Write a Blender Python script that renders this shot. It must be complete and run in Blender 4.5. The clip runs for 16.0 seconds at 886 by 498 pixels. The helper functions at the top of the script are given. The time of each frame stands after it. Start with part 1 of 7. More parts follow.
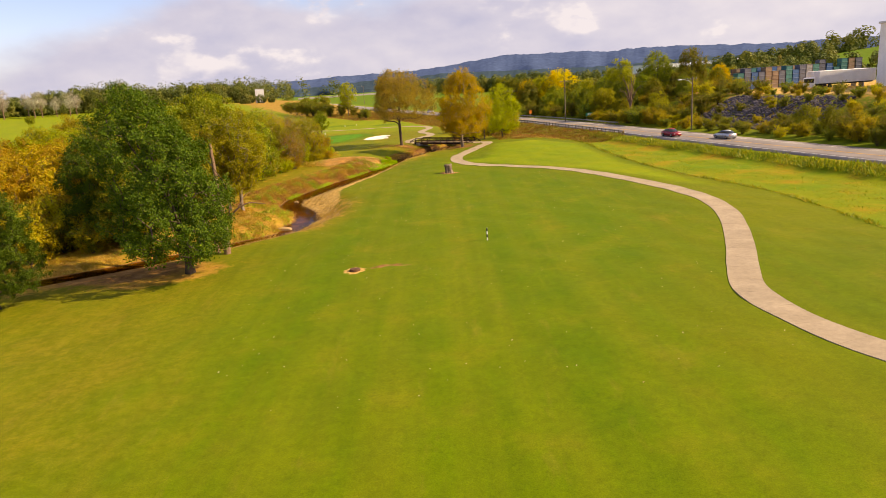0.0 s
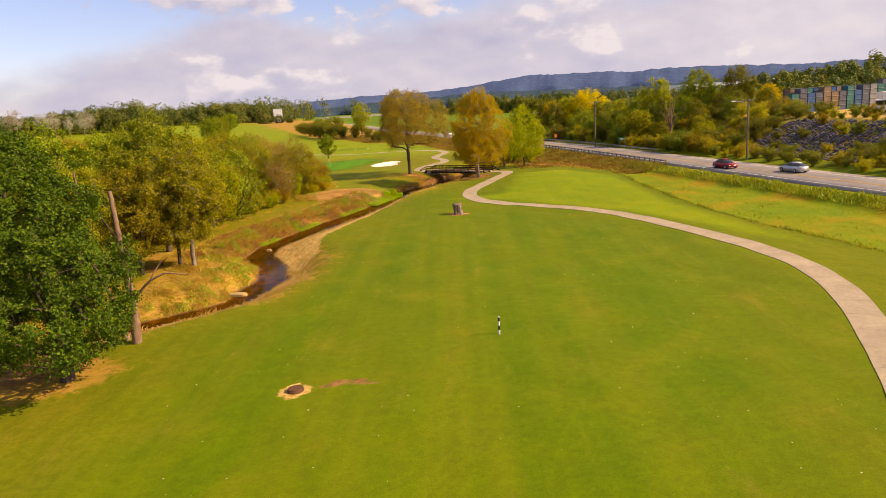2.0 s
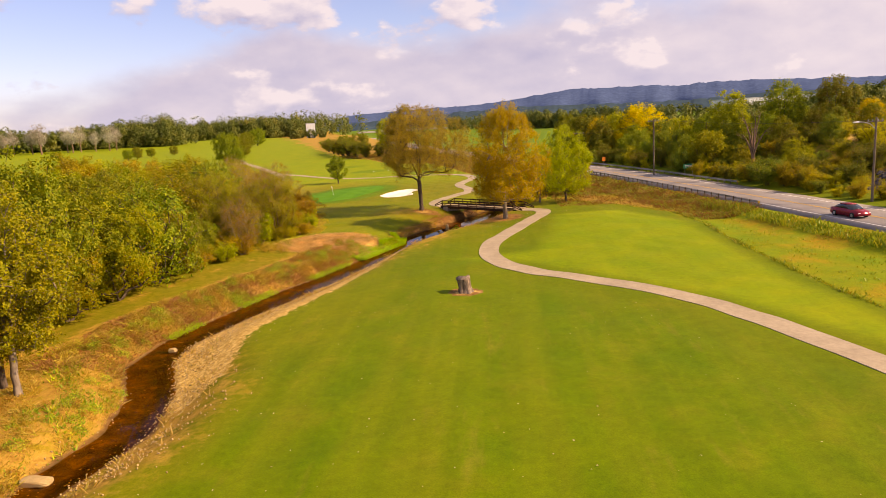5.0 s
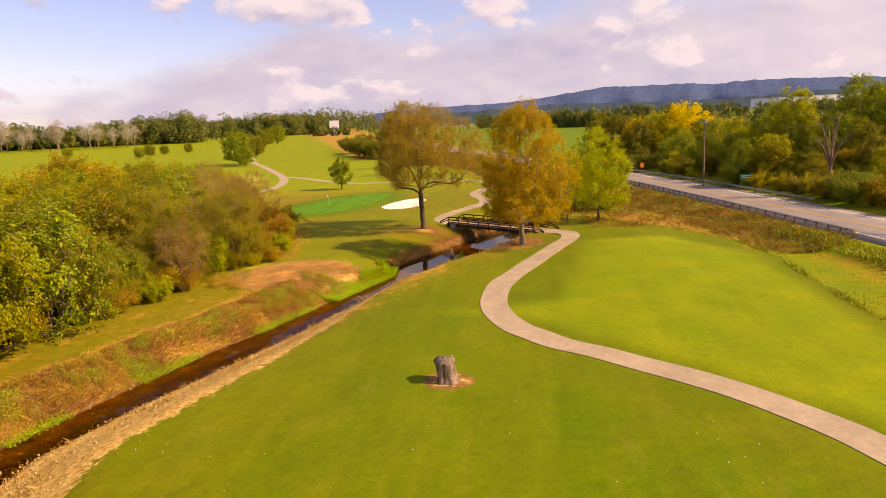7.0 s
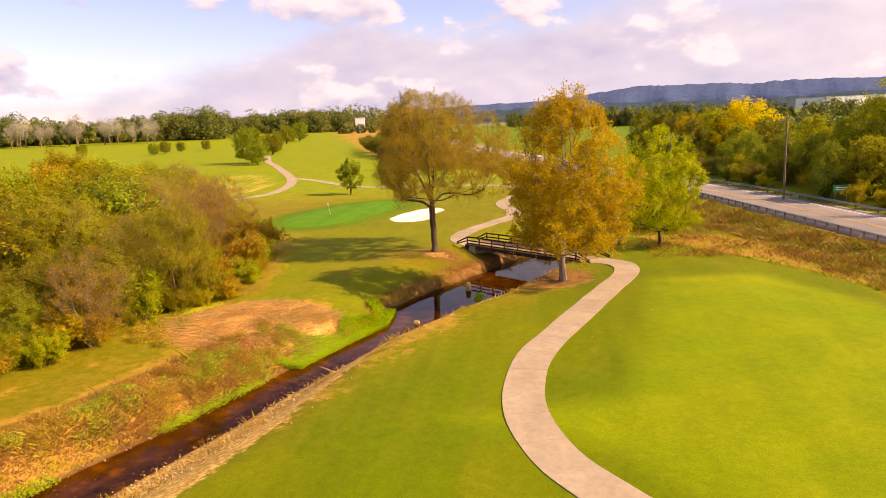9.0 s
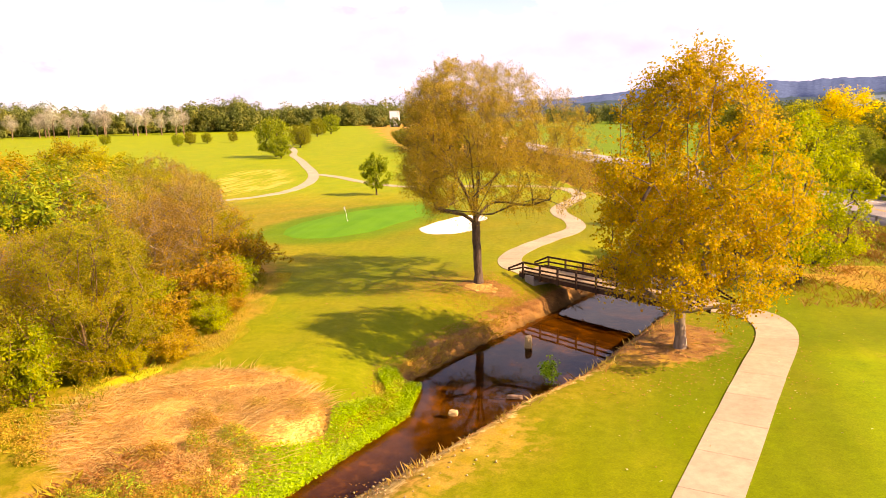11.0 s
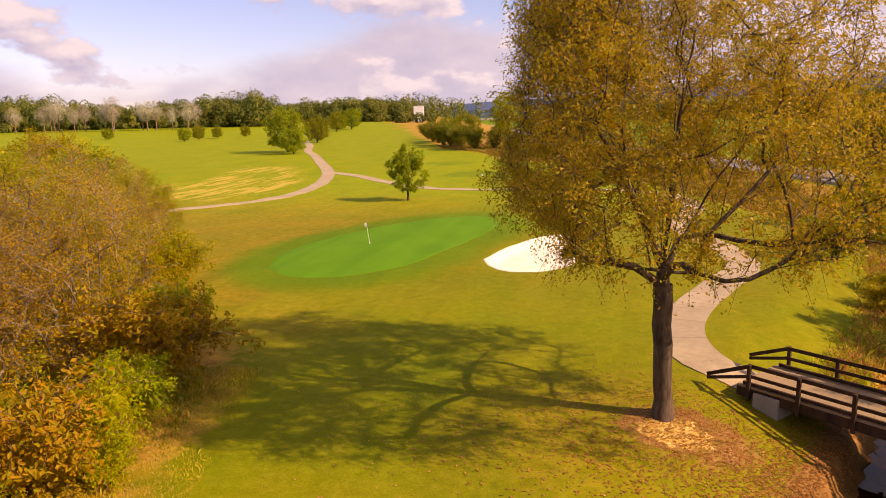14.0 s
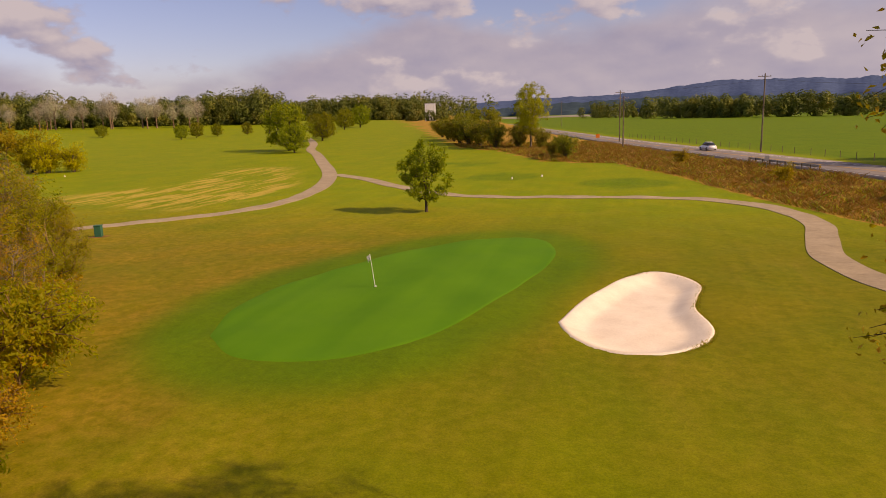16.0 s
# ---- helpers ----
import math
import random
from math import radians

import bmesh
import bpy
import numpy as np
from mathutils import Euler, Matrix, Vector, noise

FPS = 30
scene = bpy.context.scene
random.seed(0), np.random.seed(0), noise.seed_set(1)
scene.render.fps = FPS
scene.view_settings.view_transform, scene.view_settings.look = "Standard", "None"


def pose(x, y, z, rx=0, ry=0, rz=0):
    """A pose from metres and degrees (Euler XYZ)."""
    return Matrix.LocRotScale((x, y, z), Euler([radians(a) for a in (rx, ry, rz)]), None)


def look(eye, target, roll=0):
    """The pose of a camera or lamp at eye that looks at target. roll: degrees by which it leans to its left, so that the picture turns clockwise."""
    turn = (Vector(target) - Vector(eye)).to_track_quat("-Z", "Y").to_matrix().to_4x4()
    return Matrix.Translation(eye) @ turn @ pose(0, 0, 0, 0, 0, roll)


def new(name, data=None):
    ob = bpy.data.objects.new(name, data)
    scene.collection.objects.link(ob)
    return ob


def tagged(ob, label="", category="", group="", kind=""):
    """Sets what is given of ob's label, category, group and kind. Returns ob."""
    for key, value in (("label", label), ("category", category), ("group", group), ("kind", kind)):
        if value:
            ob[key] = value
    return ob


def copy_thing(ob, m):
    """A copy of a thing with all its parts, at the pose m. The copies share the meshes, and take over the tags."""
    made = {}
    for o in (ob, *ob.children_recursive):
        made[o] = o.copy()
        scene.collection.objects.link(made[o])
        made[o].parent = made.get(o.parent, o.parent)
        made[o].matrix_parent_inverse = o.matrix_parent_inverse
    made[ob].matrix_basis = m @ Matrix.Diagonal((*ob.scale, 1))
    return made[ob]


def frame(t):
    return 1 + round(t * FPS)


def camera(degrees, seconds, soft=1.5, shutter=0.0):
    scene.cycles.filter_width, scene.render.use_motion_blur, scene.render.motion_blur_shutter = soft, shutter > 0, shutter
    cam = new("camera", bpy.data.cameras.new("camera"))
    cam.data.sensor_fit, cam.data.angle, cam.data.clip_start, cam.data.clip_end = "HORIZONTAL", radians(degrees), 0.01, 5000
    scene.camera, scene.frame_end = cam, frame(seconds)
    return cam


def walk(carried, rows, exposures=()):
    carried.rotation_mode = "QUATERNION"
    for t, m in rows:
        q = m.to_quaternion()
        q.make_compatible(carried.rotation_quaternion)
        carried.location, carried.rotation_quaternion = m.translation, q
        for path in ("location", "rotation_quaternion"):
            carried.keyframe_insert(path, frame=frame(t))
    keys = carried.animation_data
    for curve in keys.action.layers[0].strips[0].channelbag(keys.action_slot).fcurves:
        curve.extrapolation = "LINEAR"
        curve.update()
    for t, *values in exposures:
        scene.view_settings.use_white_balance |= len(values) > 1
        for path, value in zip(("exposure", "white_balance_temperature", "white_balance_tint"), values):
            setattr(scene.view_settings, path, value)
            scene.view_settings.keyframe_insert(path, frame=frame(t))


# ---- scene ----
cam = camera(65.4, 16.0, soft=0.55)
METRES, EYE, TILT, LEAN, TURN = 163.0, 15.0, 0.6, -2.0, 0.0
ROWS = [
    (0.0, 0.0, 0.0, 0.0, -1.41, -14.25, 5.56),
    (0.5, 0.0042, 0.0305, -0.0001, -0.95, -13.8, 5.56),
    (1.0, 0.0079, 0.0613, -0.0004, -0.4, -13.34, 5.56),
    (1.5, 0.0112, 0.0922, -0.0007, 0.01, -12.9, 5.53),
    (2.0, 0.0145, 0.1232, -0.001, 0.51, -12.49, 5.48),
    (2.5, 0.0179, 0.154, -0.0012, 1.17, -12.08, 5.43),
    (3.0, 0.0213, 0.1846, -0.0014, 1.83, -11.69, 5.37),
    (3.5, 0.0246, 0.2155, -0.0012, 2.5, -11.33, 5.36),
    (4.0, 0.0278, 0.2464, -0.0004, 3.03, -11.1, 5.39),
    (6.5, 0.0434, 0.4013, -0.0, 5.68, -11.08, 5.13),
    (7.0, 0.0456, 0.4323, -0.0002, 6.47, -11.05, 5.03),
    (7.5, 0.0463, 0.4633, -0.001, 7.2, -11.02, 4.96),
    (8.0, 0.0453, 0.4946, -0.0021, 7.76, -11.0, 4.9),
    (8.5, 0.043, 0.5259, -0.0032, 8.3, -10.97, 4.79),
    (11.0, 0.012, 0.6813, -0.0114, 11.92, -11.12, 4.01),
    (11.5, 0.0028, 0.7111, -0.0134, 12.34, -11.13, 3.96),
    (12.0, -0.0075, 0.7408, -0.0155, 12.88, -11.15, 3.94),
    (12.5, -0.0189, 0.7702, -0.018, 13.21, -11.21, 4.01),
    (13.0, -0.0308, 0.799, -0.0207, 13.33, -11.18, 4.01),
    (13.5, -0.0422, 0.8283, -0.023, 13.49, -11.17, 3.93),
    (14.0, -0.0535, 0.8578, -0.0252, 13.67, -11.13, 3.91),
    (14.5, -0.0644, 0.8878, -0.0271, 13.95, -11.15, 3.93),
    (15.0, -0.0749, 0.9168, -0.0292, 14.32, -11.1, 3.81),
    (15.5, -0.0854, 0.9452, -0.0308, 14.5, -11.09, 3.84),
    (16.0, -0.0944, 0.9745, -0.0322, 14.47, -11.1, 3.85),
]
EXPOSURES = [(0, 0.60, 8800, 18), (1.5, 0.51, 8800, 20), (3, 0.50, 8900, 22), (4, 0.56, 8900, 24), (7.5, 0.56, 9400, 30), (8.7, 0.70, 9400, 30), (11, 1.32, 9500, 31), (12, 1.12, 9600, 33), (12.5, 0.95, 9600, 35), (13.5, 0.68, 9600, 35), (14.5, 0.42, 9600, 32), (15, 0.28, 9500, 29), (15.5, 0.03, 9400, 29), (16, -0.15, 9200, 29)]
SKY, CLOUD, SUN_POWER = 0.11, 0.48, 4.7
walk(cam, [(t, pose(0, 0, EYE, TILT, LEAN, TURN) @ pose(METRES * x, METRES * y, METRES * z, 90 + pitch, roll, yaw)) for t, x, y, z, yaw, pitch, roll in ROWS], EXPOSURES)

# ---- light ----
SUN = Vector((0.81, -0.11, 0.573)).normalized()
world = bpy.data.worlds.new("sky")
scene.world = world
world.use_nodes = True
wt = world.node_tree
wt.nodes.clear()


def wnode(kind, **kw):
    n = wt.nodes.new(kind)
    for key, value in kw.items():
        n.inputs[key].default_value = value
    return n


sky = wt.nodes.new("ShaderNodeTexSky")
sky.sky_type, sky.sun_disc = "NISHITA", False
sky.sun_elevation, sky.sun_rotation = math.asin(SUN.z), math.atan2(SUN.x, SUN.y)
sky.air_density, sky.dust_density, sky.ozone_density = 1.0, 0.6, 3.0
way = wt.nodes.new("ShaderNodeTexCoord")
part_z = wt.nodes.new("ShaderNodeSeparateXYZ")
wt.links.new(way.outputs["Generated"], part_z.inputs[0])
low = wt.nodes.new("ShaderNodeMath")
low.operation, low.inputs[1].default_value = "MAXIMUM", 0.0
wt.links.new(part_z.outputs["Z"], low.inputs[0])


def wlink(value, socket):
    if isinstance(value, bpy.types.NodeSocket):
        wt.links.new(value, socket)
    else:
        socket.default_value = value


def wmath(op, a, b=0.0, clamp=False):
    n = wt.nodes.new("ShaderNodeMath")
    n.operation, n.use_clamp = op, clamp
    wlink(a, n.inputs[0])
    wlink(b, n.inputs[1])
    return n.outputs[0]


def wvec(op, a, b):
    n = wt.nodes.new("ShaderNodeVectorMath")
    n.operation = op
    wlink(a, n.inputs[0])
    wlink(b, n.inputs[1])
    return n.outputs["Value" if op == "DOT_PRODUCT" else "Vector"]


def wrange(value, a, b, lo, hi, soft=False):
    n = wt.nodes.new("ShaderNodeMapRange")
    n.interpolation_type = "SMOOTHSTEP" if soft else "LINEAR"
    n.inputs["From Min"].default_value, n.inputs["From Max"].default_value = a, b
    n.inputs["To Min"].default_value, n.inputs["To Max"].default_value = lo, hi
    wt.links.new(value, n.inputs["Value"])
    return n.outputs[0]


def wnoise(vec, scale, detail, rough, warp=0.0):
    n = wnode("ShaderNodeTexNoise", Scale=scale, Detail=detail, Roughness=rough, Distortion=warp)
    wt.links.new(vec, n.inputs["Vector"])
    return n.outputs["Fac"]


ray = way.outputs["Generated"]
flat = wvec("MULTIPLY", ray, (1.0, 1.0, 1.9))
lit = wvec("ADD", flat, (0.010, -0.004, 0.026))
# the cloud sheet: clear towards the upper north-west, closed near the skyline
sheet = wnoise(flat, 3.2, 8.0, 0.5, 0.1)
sheet = wmath("ADD", sheet, wrange(part_z.outputs["Z"], 0.05, 0.135, 0.28, -0.03))
sheet = wmath("SUBTRACT", sheet, wrange(wvec("DOT_PRODUCT", ray, Vector((-0.56, 0.80, 0.20)).normalized()), 0.945, 1.0, 0.0, 0.42))
# heaps: round-topped cumulus, thick in three quarters of the sky
heap, heap_lit = wnoise(flat, 7.5, 7.0, 0.5), wnoise(lit, 7.5, 7.0, 0.5)
rise = None
for toward, width in (((-0.69, 0.72, 0.082), 0.9955), ((-0.27, 0.95, 0.135), 0.980), ((-0.13, 0.986, 0.098), 0.9975), ((0.12, 0.985, 0.15), 0.992)):
    bump_ = wrange(wvec("DOT_PRODUCT", ray, Vector(toward).normalized()), width, 1.0, 0.0, 0.13)
    rise = bump_ if rise is None else wmath("MAXIMUM", rise, bump_)
puff = wrange(wmath("ADD", heap, rise), 0.58, 0.66, 0.0, 1.0, True)
form = wmath("MULTIPLY", wmath("MULTIPLY", wmath("SUBTRACT", heap, heap_lit), 5.0), wmath("ADD", wmath("MULTIPLY", puff, 0.75), 0.25))
cover = wmath("MAXIMUM", wrange(sheet, 0.34, 0.60, 0.0, 1.0, True), puff)
toward_sun = wrange(wvec("DOT_PRODUCT", ray, (1.0, 0.0, 0.0)), -0.5, 0.55, -0.14, 0.26)
shade_ = wmath("ADD", wmath("ADD", wmath("MULTIPLY", wmath("ADD", toward_sun, wnoise(flat, 4.0, 6.0, 0.5)), 0.8), form), wmath("MULTIPLY", puff, 0.26))
tone = wt.nodes.new("ShaderNodeValToRGB")
tone.color_ramp.elements[0].position, tone.color_ramp.elements[1].position = 0.10, 0.95
tone.color_ramp.elements[0].color, tone.color_ramp.elements[1].color = (0.63, 0.745, 1.17, 1), (1.07, 1.17, 1.44, 1)
wt.links.new(shade_, tone.inputs[0])
sky_bg, cloud_bg = wnode("ShaderNodeBackground", Strength=SKY), wnode("ShaderNodeBackground", Strength=CLOUD)
blue = wt.nodes.new("ShaderNodeMix")
blue.data_type, blue.blend_type = "RGBA", "MULTIPLY"
blue.inputs[0].default_value, blue.inputs[7].default_value = 1.0, (0.95, 0.98, 1.30, 1)
wt.links.new(sky.outputs[0], blue.inputs[6])
wt.links.new(blue.outputs[2], sky_bg.inputs[0])
wt.links.new(tone.outputs[0], cloud_bg.inputs[0])
both = wt.nodes.new("ShaderNodeMixShader")
wt.links.new(cover, both.inputs[0])
wt.links.new(sky_bg.outputs[0], both.inputs[1])
wt.links.new(cloud_bg.outputs[0], both.inputs[2])
wt.links.new(both.outputs[0], wt.nodes.new("ShaderNodeOutputWorld").inputs[0])
sun = new("sun", bpy.data.lights.new("sun", "SUN"))
sun.data.energy, sun.data.angle, sun.data.color = SUN_POWER, radians(0.6), (1.0, 0.90, 0.72)
sun.matrix_world = look(SUN * 300, (0, 0, 0))


# ---- materials ----
class Mat:
    """A node material; its methods add nodes and return their output sockets."""

    def __init__(self, name):
        self.m = bpy.data.materials.new(name)
        self.m.use_nodes = True
        self.t = self.m.node_tree
        self.t.nodes.clear()
        self.out = self.t.nodes.new("ShaderNodeOutputMaterial")

    def put(self, value, socket):
        if isinstance(value, bpy.types.NodeSocket):
            self.t.links.new(value, socket)
        elif isinstance(value, (tuple, list)) and len(value) == 3 and socket.type == "RGBA":
            socket.default_value = (*value, 1)
        else:
            socket.default_value = value

    def coord(self, kind="Object"):
        return self.t.nodes.new("ShaderNodeTexCoord").outputs[kind]

    def place(self):
        return self.t.nodes.new("ShaderNodeNewGeometry").outputs["Position"]

    def island(self):
        return self.t.nodes.new("ShaderNodeNewGeometry").outputs["Random Per Island"]

    def chance(self):
        return self.t.nodes.new("ShaderNodeObjectInfo").outputs["Random"]

    def attr(self, name):
        n = self.t.nodes.new("ShaderNodeAttribute")
        n.attribute_name = name
        s = self.t.nodes.new("ShaderNodeSeparateColor")
        self.t.links.new(n.outputs["Color"], s.inputs[0])
        return s.outputs

    def noise(self, scale, detail=4.0, rough=0.55, vec=None, stretch=None, warp=0.0):
        n = self.t.nodes.new("ShaderNodeTexNoise")
        n.inputs["Scale"].default_value, n.inputs["Detail"].default_value = scale, detail
        n.inputs["Roughness"].default_value, n.inputs["Distortion"].default_value = rough, warp
        v = vec or self.place()
        if stretch:
            s = self.t.nodes.new("ShaderNodeMapping")
            s.inputs["Scale"].default_value = stretch[:3]
            if len(stretch) > 3:
                s.inputs["Rotation"].default_value = (0, 0, radians(stretch[3]))
            self.t.links.new(v, s.inputs["Vector"])
            v = s.outputs[0]
        self.t.links.new(v, n.inputs["Vector"])
        return n.outputs["Fac"]

    def ramp(self, fac, *stops):
        n = self.t.nodes.new("ShaderNodeValToRGB")
        el = n.color_ramp.elements
        while len(el) < len(stops):
            el.new(0.5)
        for e, (p, c) in zip(el, stops):
            e.position = p
            e.color = (c, c, c, 1) if isinstance(c, (int, float)) else (*c, 1)
        self.t.links.new(fac, n.inputs[0])
        return n.outputs[0]

    def mix(self, fac, a, b, how="MIX"):
        n = self.t.nodes.new("ShaderNodeMix")
        n.data_type, n.blend_type = "RGBA", how
        self.put(fac, n.inputs[0])
        self.put(a, n.inputs[6])
        self.put(b, n.inputs[7])
        return n.outputs[2]

    def calc(self, op, a, b=0.0, clamp=False):
        n = self.t.nodes.new("ShaderNodeMath")
        n.operation, n.use_clamp = op, clamp
        self.put(a, n.inputs[0])
        self.put(b, n.inputs[1])
        return n.outputs[0]

    def bump(self, height, strength=0.4, depth=0.02):
        n = self.t.nodes.new("ShaderNodeBump")
        n.inputs["Strength"].default_value, n.inputs["Distance"].default_value = strength, depth
        self.t.links.new(height, n.inputs["Height"])
        return n.outputs[0]

    def skin(self, colour, rough=0.8, normal=None, metal=0.0, spec=0.3, **more):
        p = self.t.nodes.new("ShaderNodeBsdfPrincipled")
        self.put(colour, p.inputs["Base Color"])
        self.put(rough, p.inputs["Roughness"])
        self.put(metal, p.inputs["Metallic"])
        self.put(spec, p.inputs["Specular IOR Level"])
        for key, value in more.items():
            self.put(value, p.inputs[key.replace("_", " ")])
        if normal is not None:
            self.t.links.new(normal, p.inputs["Normal"])
        self.t.links.new(p.outputs[0], self.out.inputs[0])
        return self.m


def leaf_material(name, stops, through_light=0.35, spread=0.06, gloss=0.45, clump_scale=0.55, single=1.0):
    """Leaves: colour by leaf, by clump and by tree; light shines partly through."""
    k = Mat(name)
    clump = k.noise(clump_scale, 3.0)
    pick = k.calc("ADD", k.calc("MULTIPLY", k.island(), single), k.calc("MULTIPLY", k.ramp(clump, (0.3, 0.0), (0.7, 1.0)), 1.0 - single), True)
    tint = k.ramp(pick, *stops)
    tint = k.mix(0.55, tint, k.ramp(clump, (0.3, (0.72, 0.72, 0.66)), (0.7, (1.3, 1.25, 1.15))), "MULTIPLY")
    d = k.t.nodes.new("ShaderNodeHueSaturation")
    k.put(k.calc("ADD", k.calc("MULTIPLY", k.chance(), spread), 0.5 - spread / 2), d.inputs["Hue"])
    k.put(k.calc("ADD", k.calc("MULTIPLY", k.chance(), 0.35), 0.82), d.inputs["Value"])
    k.t.links.new(tint, d.inputs["Color"])
    base = d.outputs[0]
    p = k.t.nodes.new("ShaderNodeBsdfPrincipled")
    k.t.links.new(base, p.inputs["Base Color"])
    p.inputs["Roughness"].default_value, p.inputs["Specular IOR Level"].default_value = gloss, 0.25
    tr = k.t.nodes.new("ShaderNodeBsdfTranslucent")
    k.t.links.new(base, tr.inputs[0])
    mx = k.t.nodes.new("ShaderNodeMixShader")
    mx.inputs[0].default_value = through_light
    k.t.links.new(p.outputs[0], mx.inputs[1])
    k.t.links.new(tr.outputs[0], mx.inputs[2])
    k.t.links.new(mx.outputs[0], k.out.inputs[0])
    return k.m


def bark_material(name, dark, light, scale=6.0):
    k = Mat(name)
    f = k.noise(scale, 6.0, 0.65, k.coord(), (1, 1, 0.25))
    c = k.ramp(f, (0.3, dark), (0.7, light))
    c = k.mix(0.4, c, k.ramp(k.noise(0.7, 3), (0.3, 0.5), (0.7, 1.15)), "MULTIPLY")
    return k.skin(c, 0.9, k.bump(f, 0.8, 0.04))


def plain_material(name, colour, rough=0.6, metal=0.0, wear=0.25, scale=3.0, spec=0.4):
    """Paint, metal or concrete with soft stains and fine grain."""
    k = Mat(name)
    big_f = k.noise(scale * 0.3, 4, 0.6)
    fine = k.noise(scale * 6, 4, 0.6)
    c = k.mix(wear, colour, k.ramp(big_f, (0.3, tuple(v * 0.55 for v in colour)), (0.7, tuple(min(1, v * 1.15) for v in colour))))
    c = k.mix(wear * 0.6, c, k.ramp(fine, (0.35, 0.55), (0.65, 1.1)), "MULTIPLY")
    return k.skin(c, k.calc("ADD", rough - 0.1, k.calc("MULTIPLY", fine, 0.2)), k.bump(fine, 0.15, 0.01), metal, spec)


def ground_material():
    """Turf, rough, meadow, dry grass, bare soil and gravel, laid out by the ground's own zones."""
    k = Mat("turf")
    a, b = k.attr("zone"), k.attr("zone_two")
    huge, mid = k.noise(0.035, 4, 0.6), k.noise(0.22, 5, 0.6)
    small, fine = k.noise(1.6, 5, 0.65), k.noise(14.0, 4, 0.7)
    c3 = k.attr("zone_three")
    stripe = k.noise(0.30, 4, 0.55, None, (1.0, 0.05, 1.0, 3))
    turf = k.ramp(huge, (0.30, (0.088, 0.138, 0.002)), (0.55, (0.124, 0.156, 0.002)), (0.72, (0.172, 0.166, 0.003)))
    turf = k.mix(k.calc("MULTIPLY", c3[1], 0.75), turf, k.mix(k.ramp(mid, (0.3, 0.0), (0.7, 1.0)), (0.076, 0.143, 0.001), (0.120, 0.166, 0.002)))
    turf = k.mix(k.calc("MULTIPLY", k.ramp(stripe, (0.42, 0.0), (0.62, 1.0)), 0.42), turf, (0.170, 0.175, 0.006))
    turf = k.mix(k.calc("MULTIPLY", c3[2], k.ramp(mid, (0.25, 0.35), (0.65, 1.0))), turf, k.mix(k.ramp(small, (0.4, 0.0), (0.62, 1.0)), (0.255, 0.165, 0.008), (0.37, 0.20, 0.026)))
    turf = k.mix(k.ramp(mid, (0.55, 0.0), (0.75, 0.35)), turf, (0.225, 0.185, 0.012))
    worn = k.noise(0.55, 5, 0.65, None, (1.0, 0.22, 1.0, 14))
    turf = k.mix(k.ramp(worn, (0.60, 0.0), (0.74, 0.30)), turf, (0.28, 0.20, 0.025))
    # zone_four red lightens the turf colour, far off in place of grazing light
    turf = k.mix(k.attr("zone_four")[0], turf, k.mix(k.ramp(mid, (0.3, 0.0), (0.7, 1.0)), (0.175, 0.25, 0.004), (0.26, 0.28, 0.006)))
    lush = k.mix(k.ramp(mid, (0.35, 0.0), (0.7, 0.6)), (0.075, 0.155, 0.003), (0.115, 0.185, 0.004))
    turf = k.mix(b[2], turf, lush)
    meadow = k.ramp(k.noise(0.12, 5, 0.65), (0.38, (0.135, 0.205, 0.004)), (0.52, (0.195, 0.215, 0.005)), (0.68, (0.34, 0.20, 0.012)))
    turf = k.mix(a[2], turf, meadow)
    straw = k.ramp(k.noise(0.8, 6, 0.7), (0.3, (0.24, 0.115, 0.014)), (0.48, (0.44, 0.245, 0.045)), (0.62, (0.27, 0.185, 0.012)))
    edge = k.calc("ADD", k.calc("ADD", a[0], k.calc("MULTIPLY", k.calc("SUBTRACT", mid, 0.5), 1.1)), k.calc("MULTIPLY", k.calc("SUBTRACT", small, 0.5), 0.9), True)
    turf = k.mix(k.ramp(edge, (0.35, 0.0), (0.62, 1.0)), turf, straw)
    soil = k.ramp(k.noise(1.1, 6, 0.7), (0.3, (0.13, 0.058, 0.018)), (0.55, (0.27, 0.135, 0.042)), (0.75, (0.42, 0.25, 0.09)))
    matted = k.noise(5.0, 6, 0.75, None, (1.0, 0.35, 1.0, 50), 1.2)
    matted = k.ramp(matted, (0.32, (0.28, 0.15, 0.028)), (0.46, (0.58, 0.36, 0.090)), (0.62, (0.80, 0.55, 0.18)))
    edge = k.calc("ADD", k.attr("zone_four")[1], k.calc("MULTIPLY", k.calc("SUBTRACT", small, 0.5), 0.9), True)
    turf = k.mix(k.ramp(edge, (0.40, 0.0), (0.58, 1.0)), turf, matted)
    edge = k.calc("ADD", b[0], k.calc("MULTIPLY", k.calc("SUBTRACT", small, 0.5), 0.8), True)
    turf = k.mix(k.ramp(edge, (0.40, 0.0), (0.60, 1.0)), turf, soil)
    stones = k.ramp(k.noise(3.2, 6, 0.75), (0.3, (0.28, 0.145, 0.030)), (0.48, (0.50, 0.30, 0.075)), (0.64, (0.72, 0.49, 0.17)))
    edge = k.calc("ADD", a[1], k.calc("MULTIPLY", k.calc("SUBTRACT", small, 0.5), 1.0), True)
    turf = k.mix(k.ramp(edge, (0.42, 0.0), (0.60, 1.0)), turf, stones)
    hay = k.noise(0.55, 4, 0.6, None, (1.0, 0.16, 1.0, -35), 0.6)
    turf = k.mix(k.calc("MULTIPLY", b[1], k.ramp(hay, (0.48, 0.0), (0.57, 0.9))), turf, (0.48, 0.34, 0.06))
